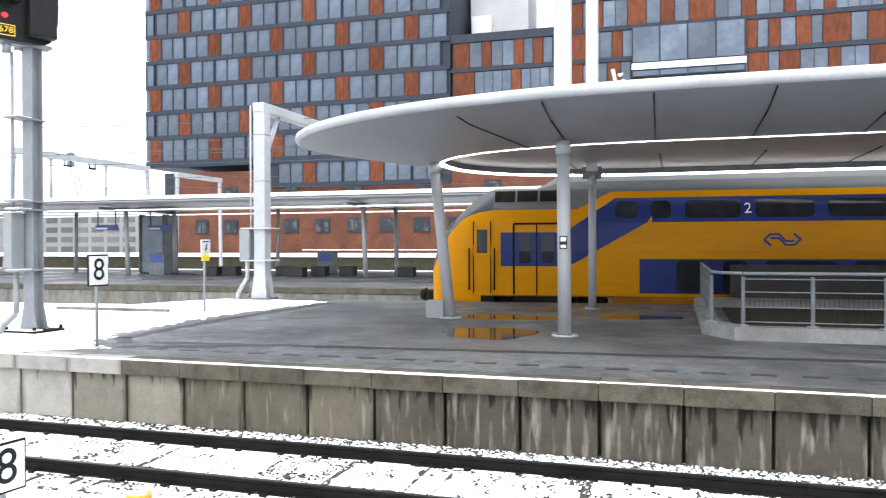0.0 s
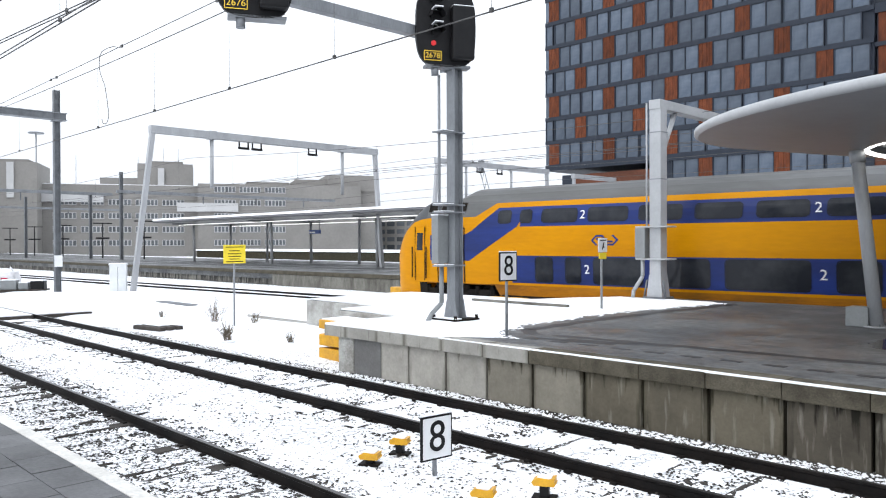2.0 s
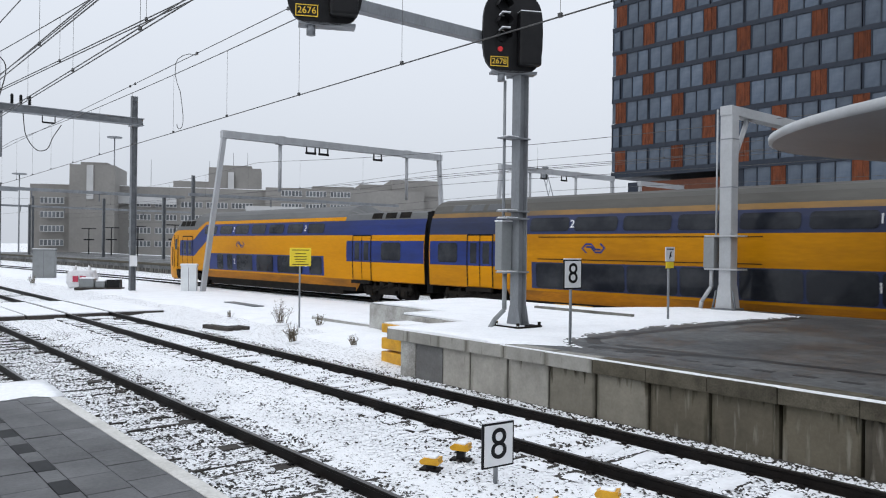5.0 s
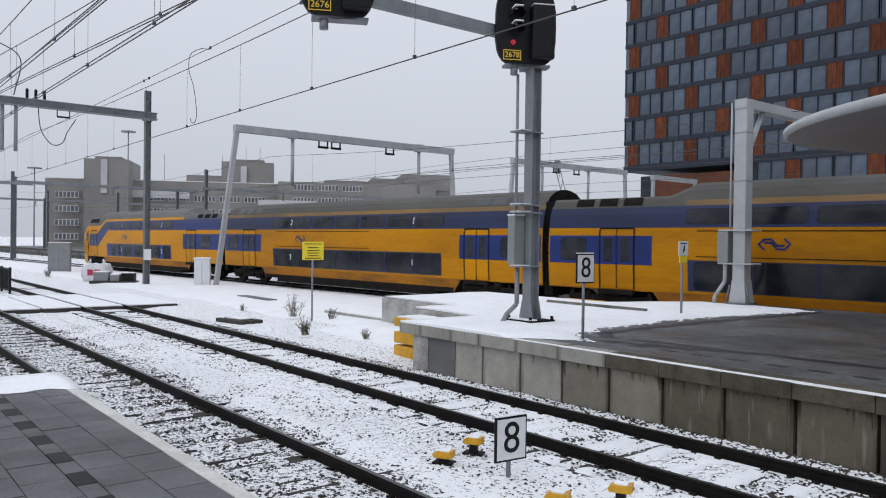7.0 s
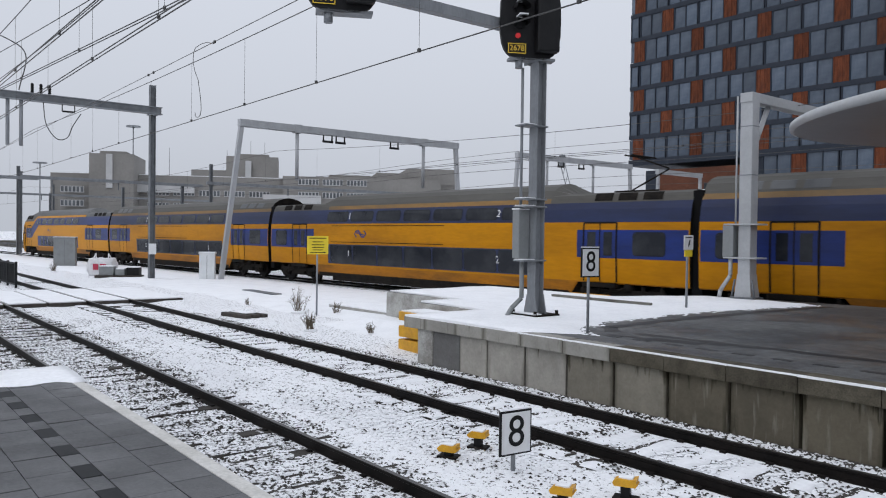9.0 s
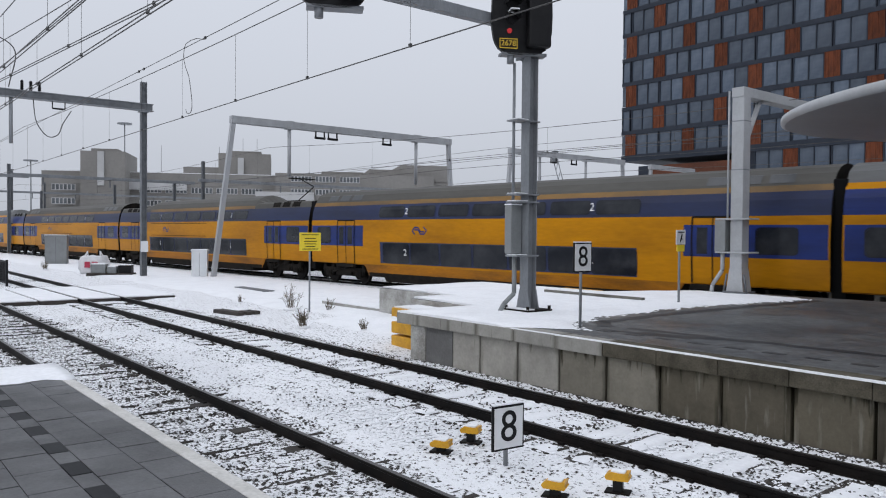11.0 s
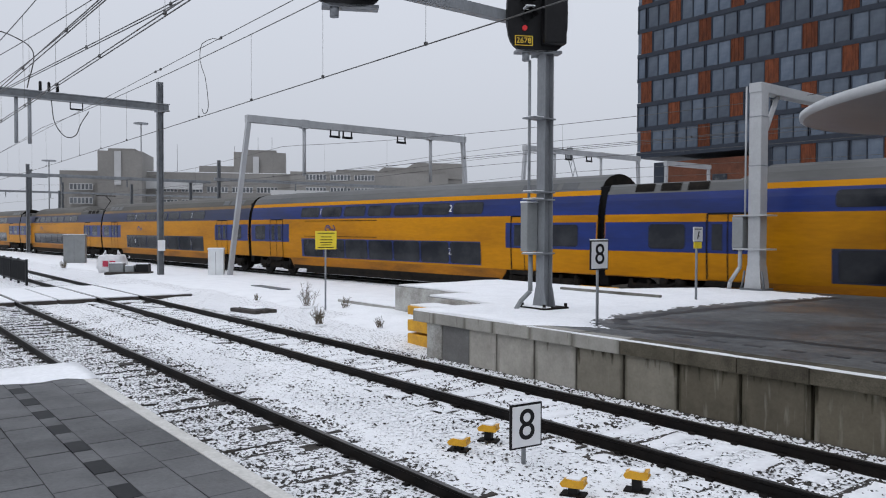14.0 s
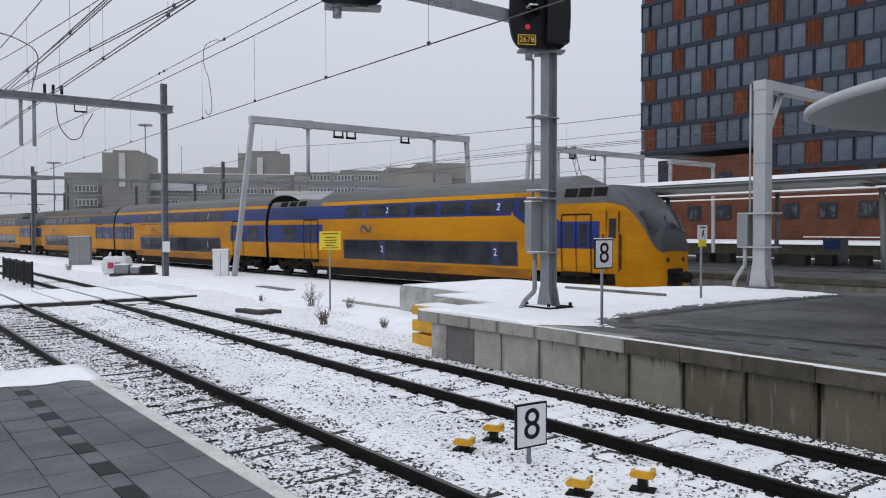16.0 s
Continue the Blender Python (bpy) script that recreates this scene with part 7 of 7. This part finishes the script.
    for xa, xb, top, seed in ((-23.85, -10.9, 4, 1), (-10.9, 62, 7, 4)):
        zb = 11.7
        part("core", box(xa + 0.05, xb, 0.35, 16, 8, zb + top * 3.25), M["frame"], wing)
        rng = random.Random(seed)
        for s in range(top):
            z = zb + s * 3.25
            part("floor_band", box(xa, xb, -0.1, 0.36, z, z + 0.42), M["frame"], wing)
            x = xa + 0.3
            while x < xb - 2.6:
                wb = rng.choice((1.0, 1.3, 1.8, 2.4))
                part("brick_panel", box(x, x + wb, 0.0, 0.3, z + 0.43, z + 3.24), M["brick"], wing)
                x += wb
                ww = rng.choice((1.1, 1.5, 2.6, 4.2))
                ww = min(ww, xb - 0.3 - x)
                w = part("window", box(x + 0.02, x + ww - 0.02, 0.12, 0.34, z + 0.43, z + 3.24), M["frame"], wing)
                k = max(1, round(ww / 1.2))
                for i in range(k):
                    u = x + 0.06 + (ww - 0.12) * i / k
                    part("pane", box(u + 0.04, u + (ww - 0.12) / k - 0.04, 0.06, 0.13, z + 0.5, z + 3.18), M["glass"], w)
                x += ww
        part("parapet", box(xa, xb, -0.15, 16, zb + top * 3.25, zb + top * 3.25 + 0.9), M["frame"], wing)
    big = part("glazed_bay", box(-4.2, 6.85, -0.45, 0.1, 19.6, 25.0), M["frame"], wing)
    for i in range(4):
        u = -4.05 + i * 2.72
        part("pane", box(u, u + 2.56, -0.5, -0.43, 21.15, 24.7), M["glass"], big)
        part("pane", box(u, u + 2.56, -0.5, -0.43, 19.7, 20.2), M["glass"], big)
    part("bay_ledge", box(-4.2, 6.85, -0.6, -0.4, 20.35, 21.0), M["cabinet_white"], big)
    ph = empty("roof_plant", -20.5, 90, 25.5)
    tagged(ph, "pale rooftop plant room with a white unit", "plant room")
    part("plant_wall", box(-3, 4.0, 0, 6, 0, 9), M["office_white"], ph)
    part("unit", box(-2.6, -0.2, -1.2, 0, 1.2, 4.0, 0.1), M["sign_white"], ph)


make_tower()


def make_office():
    """The long grey block in the distance, seen face on."""
    ax, ay, bx, by = -172.0, 33.0, -131.0, 113.0
    L = math.hypot(bx - ax, by - ay)
    rz = math.degrees(math.atan2(by - ay, bx - ax))
    root = empty("grey_office_block", ax, ay, ZG, rz)
    tagged(root, "long grey concrete office block with rows of small windows", "building")
    part("main_wall", box(2, L - 12, 0, 22, 0, 14.6), M["office"], root)
    part("end_wing", box(4.5, 14, -4, 18, 0, 13.6), M["office"], root)
    part("tower", box(10.5, 18.8, -5.2, 8, 0, 18.3), M["office"], root)
    part("tower", box(36.2, 47, 1, 12, 14, 19.2), M["office"], root)
    part("roof_house", box(12, 17, -3, 6, 18.2, 19.0), M["office"], root)
    part("roof_house", box(38, 45, 3, 10, 19.1, 19.9), M["office"], root)
    part("roof_house", box(29, 36.3, 2, 12, 14.5, 16.2), M["office"], root)
    part("roof_house", box(58, 67, 2, 12, 14.5, 15.9), M["office"], root)
    part("low_wing", box(48, L - 8, -3.0, 10, 0, 15.0), M["office"], root)
    part("right_block", box(68, L - 4, -1.0, 18, 0, 16.4), M["office"], root)
    part("right_tower", box(L - 15, L - 3.8, -1.3, 12, 14, 17.5), M["office"], root)
    part("white_strip", box(15.0, 30, -1.2, 0.5, 11.0, 12.6), M["office_white"], root)
    part("white_strip", box(44, 56, -3.6, -2.8, 9.2, 11.0), M["office_white"], root)
    for x in (13.7, 40.2):
        part("stair_strip", box(x, x + 1.2, -5.6 if x < 20 else 0.7, 0, 11.5 if x < 20 else 14.6, 18.2), M["office_white"], root)
    part("roof_snow", box(2, L - 12, 0.3, 22, 14.6, 14.75), M["snow"], root)
    bm = bmesh.new()
    add_box(bm, 0, 4.3, -0.1, 0.05, 0, 1.25)
    bm2 = bmesh.new()
    add_box(bm2, 0, 0.5, -0.05, 0.02, 0.12, 1.15)
    mf, mg = bpy.data.meshes.new("window"), bpy.data.meshes.new("pane")
    bm.to_mesh(mf)
    bm2.to_mesh(mg)
    bm.free(), bm2.free()
    mf.materials.append(M["office_white"])
    mg.materials.append(M["office_glass"])
    for s in range(5):
        z = 2.2 + s * 2.75
        x = 5.3 if s < 4 else 51.2
        while x < L - 9:
            y = -4.05 if x < 2.5 else (-5.25 if x < 11 else (-0.05 if x < 46 else (-3.05 if x < 65 else -1.05)))
            if not (9.5 <= x < 19 or 46 <= x < 48.5):
                o = share("window", mf, root, pose(x, y, z))
                for k in range(6):
                    share("pane", mg, o, pose(0.1 + k * 0.72, -0.1, 0))
            x += 5.1
    for x in (20, 24, 36, 44, 41):
        part("aerial", tube((x, 6, 14.5), (x, 6, 21 + (x % 3)), 0.06, 0.04, 6), M["steel_dark"], root)
    # blocks beyond, their haze put into the pale wall colour
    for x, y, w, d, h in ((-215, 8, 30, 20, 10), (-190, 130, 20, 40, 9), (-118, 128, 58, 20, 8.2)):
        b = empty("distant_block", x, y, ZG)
        tagged(b, "pale distant building, haze put into its wall colour", "building", group="distant blocks")
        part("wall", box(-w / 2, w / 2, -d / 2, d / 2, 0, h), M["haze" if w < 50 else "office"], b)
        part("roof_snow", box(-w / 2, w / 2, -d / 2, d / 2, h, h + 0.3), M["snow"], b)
        for i in range(4):
            part("window_row", box(w / 2, w / 2 + 0.1, -d / 2 + 1, d / 2 - 1, 1.5 + i * 2.3, 2.6 + i * 2.3), M["office_glass"], b)
            if w > 50:
                for k in range(16):
                    part("window", box(-w / 2 + 1 + k * 3.5, -w / 2 + 3.6 + k * 3.5, -d / 2 - 0.1, -d / 2, 1.2 + i * 1.8, 2.2 + i * 1.8), M["office_glass"], b)
    # tower crane behind
    cr = empty("tower_crane", -126, 137, ZG)
    tagged(cr, "thin lattice crane far behind the train", "crane")
    bm = bmesh.new()
    for sx in (-0.7, 0.7):
        add_tube(bm, (sx + 7.0, 0, 0), (sx, 0, 20), 0.12, seg=5)
    for i in range(9):
        add_tube(bm, (-0.7 + 7.0 * (1 - i / 9), 0, 20 * i / 9), (0.7 + 7.0 * (1 - (i + 1) / 9), 0, 20 * (i + 1) / 9), 0.07, seg=4)
    part("lattice", bm, M["steel"], cr)
    part("cab", box(-0.9, 0.4, -0.5, 0.5, 19.6, 22.6, 0.2), M["steel_dark"], cr)


make_office()


# ---------------------------------------------------------------- movement
def motions():
    rows = []
    for i in range(33):
        t = i * 0.5
        s = -6.6 - 8.467 * t - 0.10467 * t * t - 0.000793 * t ** 3
        x = s * math.cos(radians(SLOPE))
        rows.append((t, pose(x, track_c(x), 0, 0, 0, SLOPE)))
    walk(TRAIN, rows)


motions()
